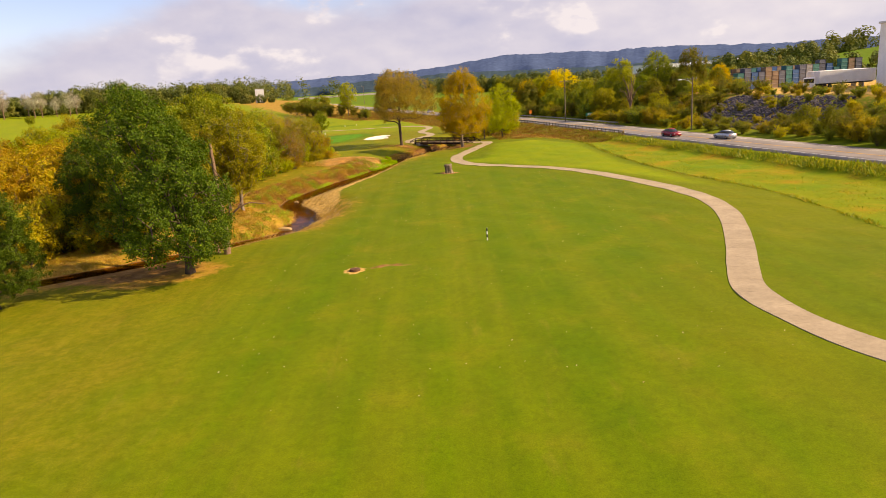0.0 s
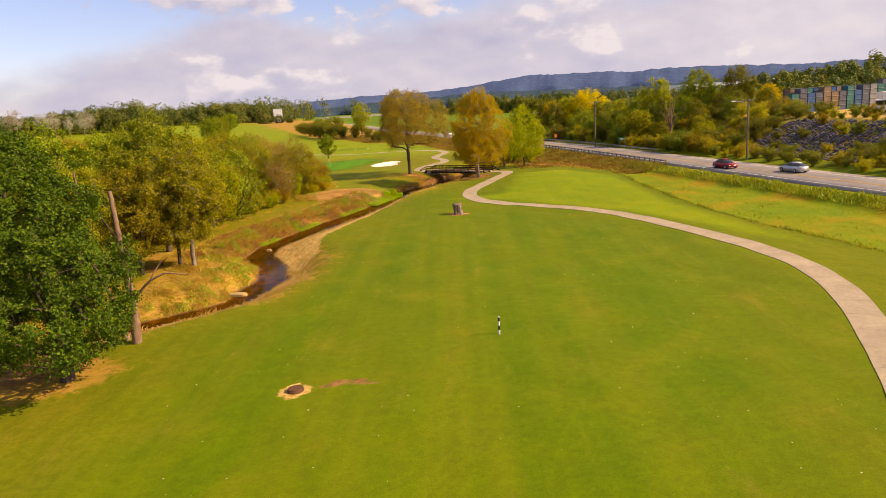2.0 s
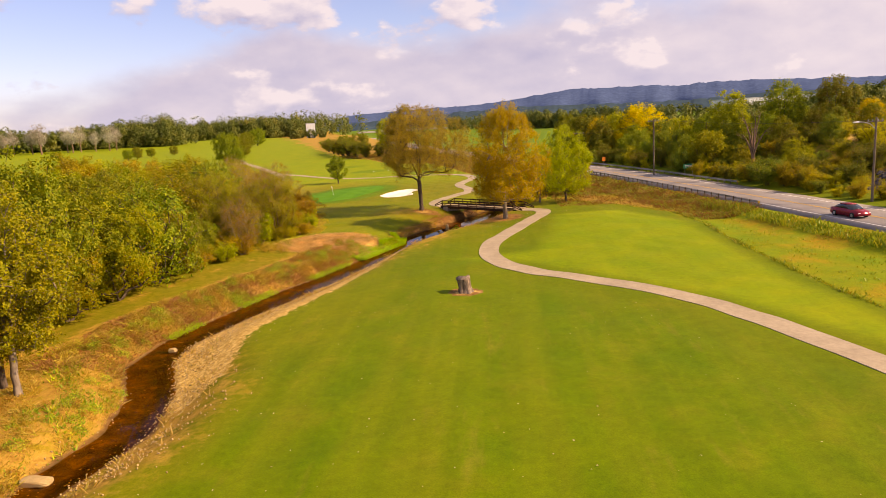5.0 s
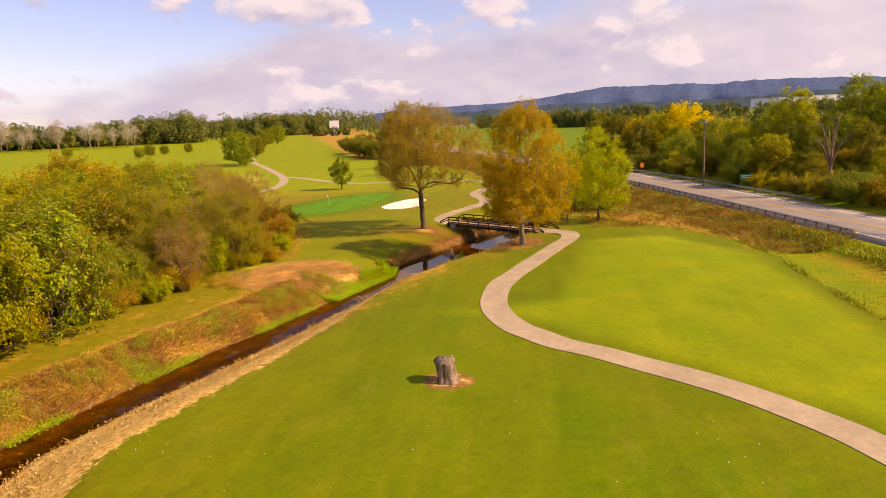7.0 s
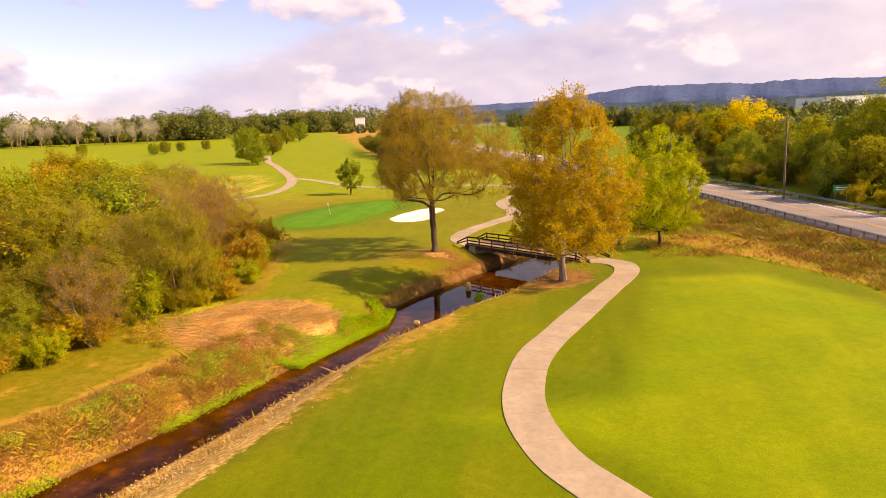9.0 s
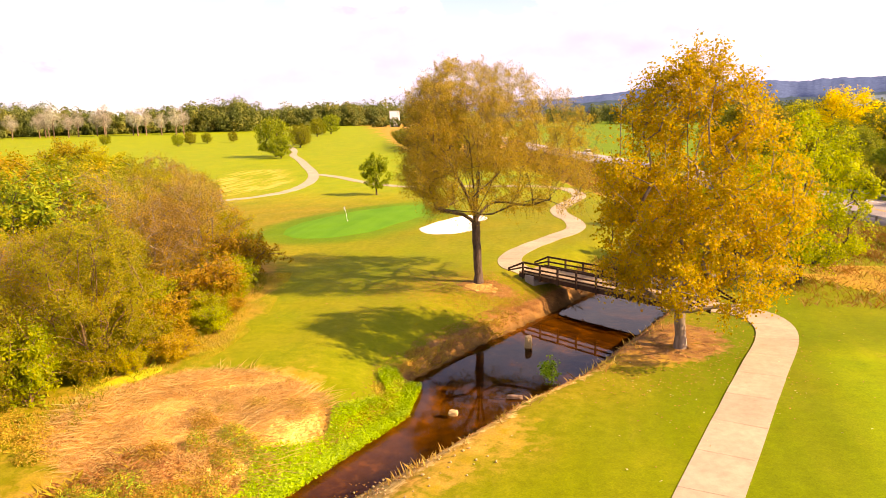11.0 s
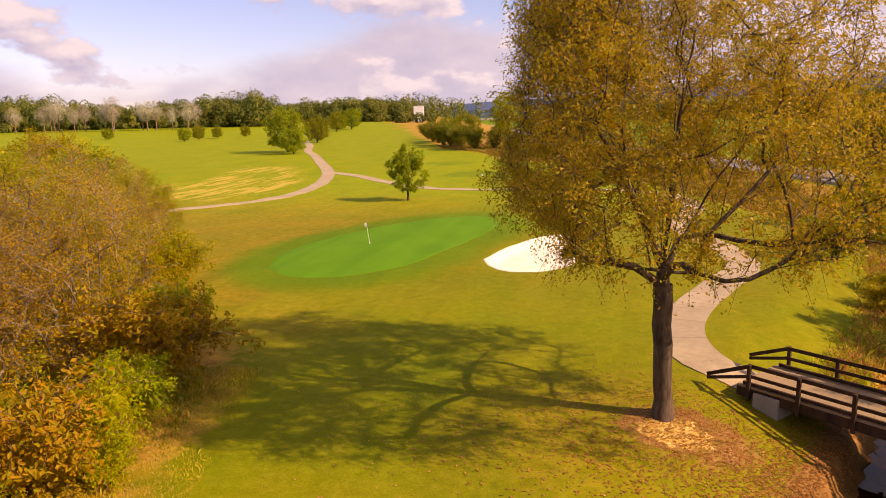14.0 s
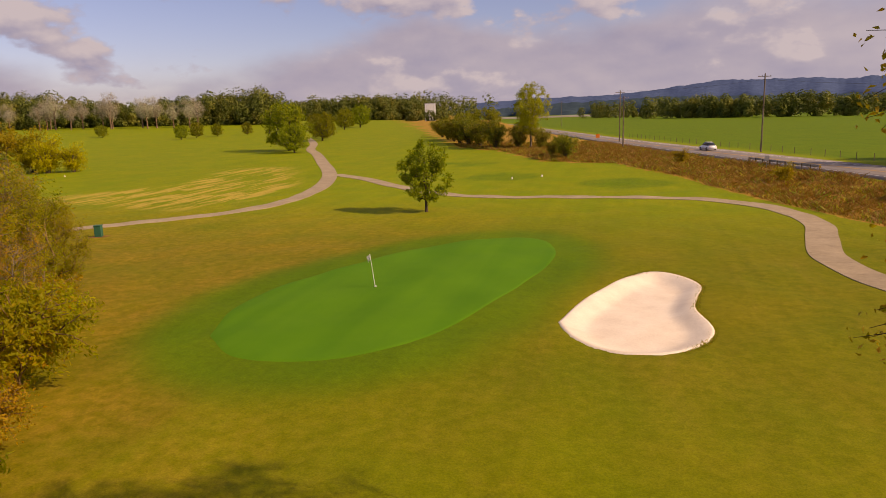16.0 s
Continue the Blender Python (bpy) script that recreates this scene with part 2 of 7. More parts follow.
    bed = k.ramp(k.noise(0.9, 6, 0.7), (0.3, (0.030, 0.016, 0.006)), (0.55, (0.10, 0.052, 0.012)), (0.72, (0.24, 0.125, 0.026)))
    turf = k.mix(c3[0], turf, bed)
    drag = k.noise(0.9, 3, 0.5, None, (1.0, 0.035, 1.0, -3))
    turf = k.mix(0.3, turf, k.ramp(drag, (0.35, 0.86), (0.65, 1.12)), "MULTIPLY")
    turf = k.mix(0.42, turf, k.ramp(small, (0.3, 0.74), (0.7, 1.22)), "MULTIPLY")
    turf = k.mix(0.55, turf, k.ramp(fine, (0.32, 0.62), (0.68, 1.32)), "MULTIPLY")
    tuft = k.noise(4.5, 3, 0.6)
    turf = k.mix(0.3, turf, k.ramp(tuft, (0.35, 0.80), (0.65, 1.18)), "MULTIPLY")
    h = k.calc("ADD", k.calc("MULTIPLY", small, 0.7), k.calc("MULTIPLY", fine, 0.5))
    return k.skin(turf, 0.92, k.bump(h, 0.25, 0.08), spec=0.1)


def green_material():
    k = Mat("putting_turf")
    f, m = k.noise(20, 4, 0.6), k.noise(0.35, 4, 0.6)
    s = k.noise(0.5, 2, 0.5, None, (1.0, 0.05, 1.0, 28))
    c = k.ramp(m, (0.3, (0.058, 0.185, 0.006)), (0.7, (0.080, 0.220, 0.008)))
    c = k.mix(0.35, c, k.ramp(s, (0.42, (0.055, 0.175, 0.005)), (0.58, (0.090, 0.23, 0.008))))
    c = k.mix(0.5, c, k.ramp(f, (0.3, 0.8), (0.7, 1.15)), "MULTIPLY")
    return k.skin(c, 0.9, k.bump(f, 0.2, 0.01), spec=0.1)


def sand_material():
    k = Mat("bunker_sand")
    f, m = k.noise(9, 5, 0.65), k.noise(0.8, 4, 0.6)
    c = k.ramp(m, (0.3, (0.76, 0.64, 0.50)), (0.7, (0.87, 0.76, 0.61)))
    c = k.mix(0.4, c, k.ramp(f, (0.3, 0.82), (0.7, 1.08)), "MULTIPLY")
    return k.skin(c, 0.95, k.bump(f, 0.4, 0.03), spec=0.1)


def concrete_material():
    k = Mat("path_concrete")
    f, m, s = k.noise(30, 5, 0.7), k.noise(0.5, 5, 0.6), k.noise(3.0, 5, 0.65)
    c = k.ramp(m, (0.3, (0.33, 0.255, 0.165)), (0.7, (0.43, 0.335, 0.22)))
    c = k.mix(0.5, c, k.ramp(k.chance(), (0.0, 0.93), (1.0, 1.05)), "MULTIPLY")
    c = k.mix(0.5, c, k.ramp(s, (0.30, 0.70), (0.6, 1.08)), "MULTIPLY")
    c = k.mix(0.35, c, k.ramp(f, (0.3, 0.75), (0.7, 1.15)), "MULTIPLY")
    return k.skin(c, 0.88, k.bump(f, 0.25, 0.01), spec=0.2)


def asphalt_material():
    k = Mat("road_asphalt")
    f, m = k.noise(22, 5, 0.7), k.noise(0.25, 4, 0.6)
    c = k.ramp(m, (0.3, (0.19, 0.165, 0.15)), (0.7, (0.27, 0.235, 0.21)))
    c = k.mix(0.5, c, k.ramp(f, (0.3, 0.75), (0.7, 1.2)), "MULTIPLY")
    return k.skin(c, 0.85, k.bump(f, 0.2, 0.01), spec=0.25)


def water_material():
    k = Mat("brook_water")
    w = k.noise(1.6, 3, 0.5, None, (1.0, 1.0, 1.0))
    w2 = k.noise(9.0, 3, 0.5)
    n = k.bump(k.calc("ADD", w, k.calc("MULTIPLY", w2, 0.12)), 0.05, 0.03)
    g = k.t.nodes.new("ShaderNodeBsdfRefraction")
    g.inputs["IOR"].default_value, g.inputs["Roughness"].default_value = 1.33, 0.0
    g.inputs["Color"].default_value = (0.58, 0.36, 0.10, 1)
    s = k.t.nodes.new("ShaderNodeBsdfGlossy")
    s.inputs["Roughness"].default_value = 0.02
    f = k.t.nodes.new("ShaderNodeFresnel")
    f.inputs["IOR"].default_value = 1.36
    mx = k.t.nodes.new("ShaderNodeMixShader")
    for node in (g, s, f):
        k.t.links.new(n, node.inputs["Normal"])
    where = k.t.nodes.new("ShaderNodeSeparateXYZ")
    k.t.links.new(k.place(), where.inputs[0])
    still = k.t.nodes.new("ShaderNodeMapRange")
    still.inputs["From Min"].default_value, still.inputs["From Max"].default_value = 130, 143
    still.inputs["To Min"].default_value, still.inputs["To Max"].default_value = 0.42, 0.8
    k.t.links.new(where.outputs["Y"], still.inputs["Value"])
    k.put(k.calc("MULTIPLY", f.outputs[0], still.outputs[0]), mx.inputs[0])
    k.t.links.new(g.outputs[0], mx.inputs[1])
    k.t.links.new(s.outputs[0], mx.inputs[2])
    k.t.links.new(mx.outputs[0], k.out.inputs[0])
    return k.m


M_TURF, M_GREEN, M_SAND = ground_material(), green_material(), sand_material()
M_PATH, M_ROAD, M_WATER = concrete_material(), asphalt_material(), water_material()
M_BARK = bark_material("grey_brown_bark", (0.035, 0.024, 0.016), (0.16, 0.11, 0.075))
M_PALE = bark_material("mottled_pale_bark", (0.10, 0.07, 0.045), (0.38, 0.30, 0.22), 3.0)
M_TWIG = bark_material("brown_willow_stems", (0.12, 0.065, 0.028), (0.34, 0.21, 0.10), 3.0)
M_DEAD = bark_material("bare_dead_wood", (0.12, 0.062, 0.035), (0.33, 0.21, 0.135), 4.0)
M_DARKWOOD = bark_material("dark_creosoted_timber", (0.026, 0.013, 0.008), (0.082, 0.042, 0.022), 3.0)
M_POLE = bark_material("weathered_pole_wood", (0.10, 0.075, 0.05), (0.26, 0.20, 0.15), 3.0)
M_STEEL = plain_material("galvanised_steel", (0.42, 0.42, 0.43), 0.45, 0.7, 0.35)
M_WHITE = plain_material("white_paint", (0.78, 0.76, 0.73), 0.5)
M_BLACK = plain_material("black_paint", (0.02, 0.02, 0.022), 0.5)
M_YELLOW = plain_material("yellow_road_paint", (0.62, 0.36, 0.05), 0.7)
M_RED = plain_material("red_car_paint", (0.28, 0.012, 0.022), 0.28, 0.2, 0.1)
M_SILVER = plain_material("silver_car_paint", (0.50, 0.51, 0.52), 0.3, 0.6, 0.1)
M_CARWHITE = plain_material("white_car_paint", (0.80, 0.80, 0.80), 0.3, 0.0, 0.1)
M_GLASS = plain_material("dark_car_glass", (0.015, 0.018, 0.02), 0.08, 0.0, 0.05, spec=0.8)
M_RUBBER = plain_material("tyre_rubber", (0.02, 0.02, 0.02), 0.85)
M_SIGN = plain_material("green_sign_sheet", (0.01, 0.22, 0.09), 0.5)
M_ORANGE = plain_material("orange_sign_sheet", (0.75, 0.20, 0.02), 0.5)
M_UTIL = plain_material("dark_green_cabinet_paint", (0.02, 0.12, 0.07), 0.5)
M_IRON = plain_material("rusty_cast_iron", (0.16, 0.075, 0.035), 0.8, 0.3, 0.6)
M_ROCK = plain_material("creek_stone", (0.48, 0.32, 0.13), 0.9, 0.0, 0.7)
M_GREYROCK = plain_material("grey_riprap_stone", (0.115, 0.098, 0.110), 0.9, 0.0, 0.7)
M_CONC = plain_material("grey_concrete", (0.36, 0.32, 0.28), 0.9, 0.0, 0.5)
M_WALLWHITE = plain_material("white_metal_cladding", (0.84, 0.83, 0.81), 0.6, 0.0, 0.2, 0.3)
M_ROOFGREY = plain_material("pale_roof_sheet", (0.62, 0.61, 0.60), 0.6, 0.0, 0.3, 0.3)
M_BOXES = [plain_material("crate_" + n, c, 0.7, 0.0, 0.5) for n, c in
           (("blue", (0.03, 0.10, 0.26)), ("grey", (0.26, 0.26, 0.27)), ("teal", (0.03, 0.16, 0.15)), ("brown", (0.24, 0.16, 0.10)), ("slate", (0.10, 0.11, 0.15)))]
M_ELM = leaf_material("elm_leaves", ((0.0, (0.326, 0.267, 0.015)), (0.4, (0.484, 0.300, 0.022)), (0.75, (0.349, 0.306, 0.015)), (1.0, (0.586, 0.289, 0.032))), 0.52, 0.02, clump_scale=0.35)
M_SYC = leaf_material("sycamore_leaves", ((0.0, (0.594, 0.471, 0.008)), (0.45, (0.747, 0.545, 0.010)), (0.75, (0.498, 0.443, 0.010)), (1.0, (0.709, 0.406, 0.012))), 0.55, 0.02, 0.7)
M_OAK = leaf_material("dark_oak_leaves", ((0.0, (0.048, 0.104, 0.004)), (0.6, (0.089, 0.165, 0.005)), (1.0, (0.164, 0.234, 0.009))), 0.38, 0.02, 0.75)
M_GREENLEAF = leaf_material("green_leaves", ((0.0, (0.149, 0.202, 0.008)), (0.5, (0.253, 0.280, 0.010)), (1.0, (0.385, 0.353, 0.014))), 0.45, 0.05, 0.65)
M_LIME = leaf_material("lime_green_leaves", ((0.0, (0.209, 0.264, 0.008)), (0.6, (0.315, 0.343, 0.010)), (1.0, (0.419, 0.378, 0.012))), 0.52, 0.05, 0.6)
M_WILLOW = leaf_material("willow_leaves", ((0.0, (0.271, 0.330, 0.010)), (0.45, (0.406, 0.419, 0.014)), (0.8, (0.505, 0.428, 0.015)), (1.0, (0.568, 0.360, 0.020))), 0.66, 0.05, 0.6, 0.35, 0.6)
M_RUST = leaf_material("rusty_autumn_leaves", ((0.0, (0.334, 0.301, 0.012)), (0.5, (0.539, 0.414, 0.015)), (0.8, (0.389, 0.389, 0.014)), (1.0, (0.612, 0.389, 0.020))), 0.56, 0.03, 0.6, 0.35, 0.6)
M_EMBER = leaf_material("rust_orange_leaves", ((0.0, (0.360, 0.232, 0.010)), (0.5, (0.528, 0.323, 0.013)), (0.8, (0.360, 0.323, 0.012)), (1.0, (0.600, 0.315, 0.018))), 0.5, 0.03, 0.6, 0.25, 0.5)
M_BRIGHT = leaf_material("fresh_lime_leaves", ((0.0, (0.310, 0.391, 0.008)), (0.6, (0.437, 0.483, 0.010)), (1.0, (0.575, 0.529, 0.012))), 0.55, 0.02, 0.6)
M_HEDGE = leaf_material("olive_hedge_leaves", ((0.0, (0.123, 0.178, 0.010)), (0.5, (0.217, 0.248, 0.013)), (0.85, (0.312, 0.279, 0.016)), (1.0, (0.377, 0.232, 0.018))), 0.42, 0.05, 0.65)
M_YELLOWLEAF = leaf_material("yellow_leaves", ((0.0, (0.260, 0.273, 0.009)), (0.6, (0.468, 0.403, 0.011)), (1.0, (0.208, 0.247, 0.009))), 0.48, 0.04, 0.65)
M_FARLEAF = leaf_material("distant_wood_leaves", ((0.0, (0.08, 0.12, 0.022)), (0.5, (0.14, 0.165, 0.026)), (0.85, (0.21, 0.20, 0.03)), (1.0, (0.30, 0.22, 0.045))), 0.25, 0.0, 0.6, 0.09, 0.25)
M_GREYTWIG = leaf_material("bare_twigs", ((0.0, (0.316, 0.288, 0.200)), (1.0, (0.539, 0.517, 0.381))), 0.1)
M_WEED = leaf_material("green_weeds", ((0.0, (0.172, 0.264, 0.017)), (0.6, (0.319, 0.365, 0.021)), (1.0, (0.539, 0.447, 0.028))))
M_STRAW = leaf_material("dry_straw_grass", ((0.0, (0.42, 0.22, 0.04)), (0.5, (0.54, 0.33, 0.09)), (1.0, (0.34, 0.26, 0.04))), 0.45)
M_REDWEED = leaf_material("red_brown_weeds", ((0.0, (0.368, 0.212, 0.028)), (0.5, (0.552, 0.330, 0.044)), (0.8, (0.391, 0.342, 0.028)), (1.0, (0.621, 0.413, 0.077))), 0.45)
M_DECK = plain_material("weathered_deck_boards", (0.32, 0.225, 0.125), 0.85, 0.0, 0.4)
M_CRESS = leaf_material("bright_cress_leaves", ((0.0, (0.243, 0.429, 0.010)), (1.0, (0.393, 0.595, 0.015))))
M_FALLEN = leaf_material("fallen_leaves", ((0.0, (0.45, 0.36, 0.13)), (0.6, (0.62, 0.55, 0.30)), (1.0, (0.30, 0.20, 0.06))), 0.1)
M_LITTER = leaf_material("brown_leaf_litter", ((0.0, (0.304, 0.123, 0.025)), (0.5, (0.473, 0.228, 0.049)), (1.0, (0.202, 0.090, 0.025))), 0.1)
M_HAY = leaf_material("pale_flattened_hay", ((0.0, (0.681, 0.455, 0.146)), (0.5, (0.827, 0.601, 0.232)), (1.0, (0.623, 0.419, 0.122))), 0.6)
M_ALGAE = plain_material("bright_pond_algae", (0.42, 0.42, 0.012), 0.7, 0.0, 0.4, 6.0)
M_BRIAR = leaf_material("brown_briar_leaves", ((0.0, (0.190, 0.076, 0.016)), (0.5, (0.323, 0.136, 0.024)), (0.8, (0.190, 0.136, 0.016)), (1.0, (0.380, 0.176, 0.040))), 0.35)


# ---- mesh helpers ----
def mesh_np(name, verts, faces, material, smooth=False):
    """A mesh from arrays of corners and of faces that all have as many corners."""
    verts, faces = np.asarray(verts, np.float32), np.asarray(faces, np.int32)
    me = bpy.data.meshes.new(name)
    n, k = faces.shape
    me.vertices.add(len(verts))
    me.vertices.foreach_set("co", verts.ravel())
    me.loops.add(n * k)
    me.loops.foreach_set("vertex_index", faces.ravel())
    me.polygons.add(n)
    me.polygons.foreach_set("loop_start", np.arange(0, n * k, k, dtype=np.int32))
    me.polygons.foreach_set("loop_total", np.full(n, k, np.int32))
    me.polygons.foreach_set("use_smooth", np.full(n, smooth, bool))
    me.update(calc_edges=True)
    me.validate()
    me.materials.append(material)
    return me


def place_under(ob, parent):
    ob.parent = parent
    ob.matrix_parent_inverse = Matrix()
    return ob


def part(name, bm, material, parent, label="", smooth=False):
    """Links a bmesh as one mesh object under a thing or a part."""
    me = bpy.data.meshes.new(name)
    for f in bm.faces:
        f.smooth = smooth
    bm.to_mesh(me)
    bm.free()
    me.materials.append(material)
    ob = new(name, me)
    if parent is not None:
        place_under(ob, parent)
    return tagged(ob, label)


def box(bm, size, m=Matrix(), bevel=0.0):
    made = bmesh.ops.create_cube(bm, size=1.0, matrix=m @ Matrix.Diagonal((*size, 1)))
    if bevel:
        edges = {e for v in made["verts"] for e in v.link_edges}
        bmesh.ops.bevel(bm, geom=list(edges), offset=bevel, segments=1, affect="EDGES")
    return bm


def rod(bm, a, b, r1, r2=None, sides=8):
    """A tapered round bar from a to b."""
    a, b = Vector(a), Vector(b)
    turn = (b - a).to_track_quat("Z", "Y").to_matrix().to_4x4()
    bmesh.ops.create_cone(bm, cap_ends=True, segments=sides, radius1=r1, radius2=r1 if r2 is None else r2,
                          depth=(b - a).length, matrix=Matrix.Translation((a + b) / 2) @ turn)
    return bm


def bar(bm, a, b, w, h, bevel=0.0):
    """A squared bar from a to b, w wide and h high."""
    a, b = Vector(a), Vector(b)
    turn = (b - a).to_track_quat("X", "Z").to_matrix().to_4x4()
    return box(bm, ((b - a).length, w, h), Matrix.Translation((a + b) / 2) @ turn, bevel)


def empty(name, x=0, y=0, z=0, turn=0, label="", category="", group="", kind=""):
    ob = new(name)
    ob.empty_display_size = 0.2
    ob.matrix_basis = pose(x, y, z, 0, 0, turn)
    return tagged(ob, label, category, group, kind)


def curve_points(pts, step):
    """Points at even steps along a smooth line through pts."""
    p = np.array(pts, float)
    ext = np.vstack([2 * p[0] - p[1], p, 2 * p[-1] - p[-2]])
    fine = []
    for i in range(1, len(ext) - 2):
        a, b, c, d = ext[i - 1:i + 3]
        for t in np.linspace(0, 1, 24, endpoint=False):
            fine.append(0.5 * (2 * b + (c - a) * t + (2 * a - 5 * b + 4 * c - d) * t * t + (3 * b - a - 3 * c + d) * t ** 3))
    fine.append(ext[-2])
    fine = np.array(fine)
    s = np.concatenate([[0], np.cumsum(np.linalg.norm(np.diff(fine, axis=0), axis=1))])
    q = np.linspace(0, s[-1], max(2, int(round(s[-1] / step)) + 1))
    return np.column_stack([np.interp(q, s, fine[:, i]) for i in range(p.shape[1])])


# ---- land ----
def sm(t):
    t = np.clip(t, 0.0, 1.0)
    return t * t * (3.0 - 2.0 * t)
WATER = -0.8
CREEK = np.array([(-260, 0, 1.2), (-130, 28, 1.2), (-70, 48, 1.2), (-42, 59, 1.2), (-30, 67, 1.2), (-22.5, 73, 0.9), (-17.3, 77.5, 0.9), (-16.9, 81, 1.4), (-16, 85.5, 1.4),
    (-17.3, 91, 1.4), (-20.4, 97, 1.6), (-20.6, 102, 1.4), (-18.6, 109, 1.5), (-15.6, 117.5, 1.8), (-13.2, 123.5, 1.6),
    (-11.4, 129, 1.5), (-8.9, 136, 1.6), (-5.6, 142.5, 2.4), (-4.3, 147, 4.1), (-2.2, 151.5, 4.2), (0.2, 156.5, 4.0),
    (2.6, 161.5, 3.9), (5, 167, 3.7), (9, 176, 3.6), (14, 190, 3.4), (20, 212, 3.4), (28, 232, 3.6), (48, 252, 3.6), (90, 270, 3.6)], float)
ROAD = np.array([(110, -120), (78, 10), (57, 90), (51, 115), (46.5, 136), (42.6, 155), (38.3, 175), (32.5, 200), (25.0, 226),
    (15.5, 255), (6, 284), (-8, 328), (-20, 368), (-50, 480), (-110, 700), (-260, 1200)], float)
def near_line(x, y, line):
    """Signed side distance, along-parameter values of the nearest point of a polyline."""
    best = np.full(np.shape(x), 1e9); side = np.zeros(np.shape(x)); extra = np.zeros(np.shape(x))
    for a, b in zip(line[:-1], line[1:]):
        dx, dy = b[0] - a[0], b[1] - a[1]
        t = np.clip(((x - a[0]) * dx + (y - a[1]) * dy) / (dx * dx + dy * dy), 0, 1)
        ex, ey = x - a[0] - t * dx, y - a[1] - t * dy
        d = np.hypot(ex, ey); s = np.sign(dx * ey - dy * ex)
        w = a[2] + t * (b[2] - a[2]) if len(a) > 2 else t * 0
        m = d < best
        best = np.where(m, d, best); side = np.where(m, s, side); extra = np.where(m, w, extra)
    return best, side, extra      # side +1: left of the line's way
def ground_z(x, y):
    x = np.asarray(x, float); y = np.asarray(y, float)
    base = 0.0105 * np.clip(y, -60, 95) + 0.18 * sm((y - 80) / 40)
    lean = np.where(x > 0, 0.03 * np.minimum(x, 34) * (1 - sm((y - 10) / 55)), 0.03 * np.maximum(x, -45) * (1 - sm((y - 110) / 50)))
    z = base + lean
    z = z + 0.013 * np.maximum(y - 236, 0) * sm((y - 225) / 60) * (1 - 0.75 * sm((y - 560) / 400))
    z = z + 5.0 * sm((-x - 110) / 250) * sm((y - 260) / 140)
    # mounds round the green and tees
    z = z + 0.25 * np.exp(-(((x + 27) / 9) ** 2 + ((y - 197) / 15) ** 2))
    z = z + 0.6 * np.exp(-(((x - 19) / 8) ** 2 + ((y - 143) / 16) ** 2))
    z = z + 0.05 * np.sin(x * 0.9 + 1.3 * np.sin(y * 0.35)) * np.sin(y * 0.7 + x * 0.2) * (np.hypot(x - 5, y - 120) < 140)
    rd, rs, _ = near_line(x, y, ROAD)
    right = rs < 0
    # land over the road: bank up to the yard, then the flat field
    yard = 2.6 + 5.4 * sm((rd - 13) / 16) * (1 - sm((y - 200) / 50))
    over = np.where(y < 235, yard, 2.0)
    over = over + (2.2 - over) * sm((y - 205) / 45)
    over = over + 20 * np.exp(-(((x - 330) / 130) ** 2 + ((y - 430) / 130) ** 2))
    zr = np.where(right, over, z)
    bed = 2.25
    k = sm((rd - 6.2) / 5.0)
    z = np.where(right, bed + (zr - bed) * k, bed - 0.05 + (z - bed + 0.05) * sm((rd - 6.4) / 4.6))
    # brook
    cd, cs, hw = near_line(x, y, CREEK)
    out = cd - hw
    lft = cs > 0
    flat = np.where(lft, np.where(y < 141, 0.35 + 0.55 * sm((y - 128) / 16), z), z)
    mix = np.where(lft, sm(1 - (out - 16) / 10) * (1 - sm((y - 128) / 18)), 0)
    z2 = z + (np.minimum(z, flat) - z) * mix
    wide = np.where(lft, 3.0, np.where(y < 92, 4.6, 6.2) - np.where(y < 92, 0.0, 3.6) * sm((y - 116) / 28))
    bank = WATER + (z2 - WATER) * sm(out / wide) ** 0.8
    low_bank = WATER + np.minimum(0.7, z2 - WATER) * sm(out / 0.7) + np.maximum(z2 - WATER - 0.7, 0) * sm(out / 6.5) ** 0.8
    bank = np.where(lft, bank + (low_bank - bank) * sm((y - 136) / 6), bank)
    bedz = WATER - 0.45 * sm(-out / np.maximum(hw, 0.3) * 1.2)
    z3 = np.where(out > 0, bank, bedz)
    return z3


def gz(x, y):
    return float(ground_z(np.array([x]), np.array([y]))[0])


def inside(x, y, ring):
    """Signed distance to a closed ring, positive within."""
    ring = np.asarray(ring)
    d, hit = np.full(np.shape(x), 1e9), np.zeros(np.shape(x), bool)
    for a, b in zip(ring, np.roll(ring, -1, axis=0)):
        dx, dy = b - a
        t = np.clip(((x - a[0]) * dx + (y - a[1]) * dy) / (dx * dx + dy * dy), 0, 1)
        d = np.minimum(d, np.hypot(x - a[0] - t * dx, y - a[1] - t * dy))
        cross = (a[1] > y) != (b[1] > y)
        with np.errstate(divide="ignore", invalid="ignore"):
            hit ^= cross & (x < (b[0] - a[0]) * (y - a[1]) / (b[1] - a[1]) + a[0])
    return np.where(hit, d, -d)


def ring_of(pts, step=0.4):
    closed = curve_points(list(pts) + [pts[0]], step)
    return closed[:-1]


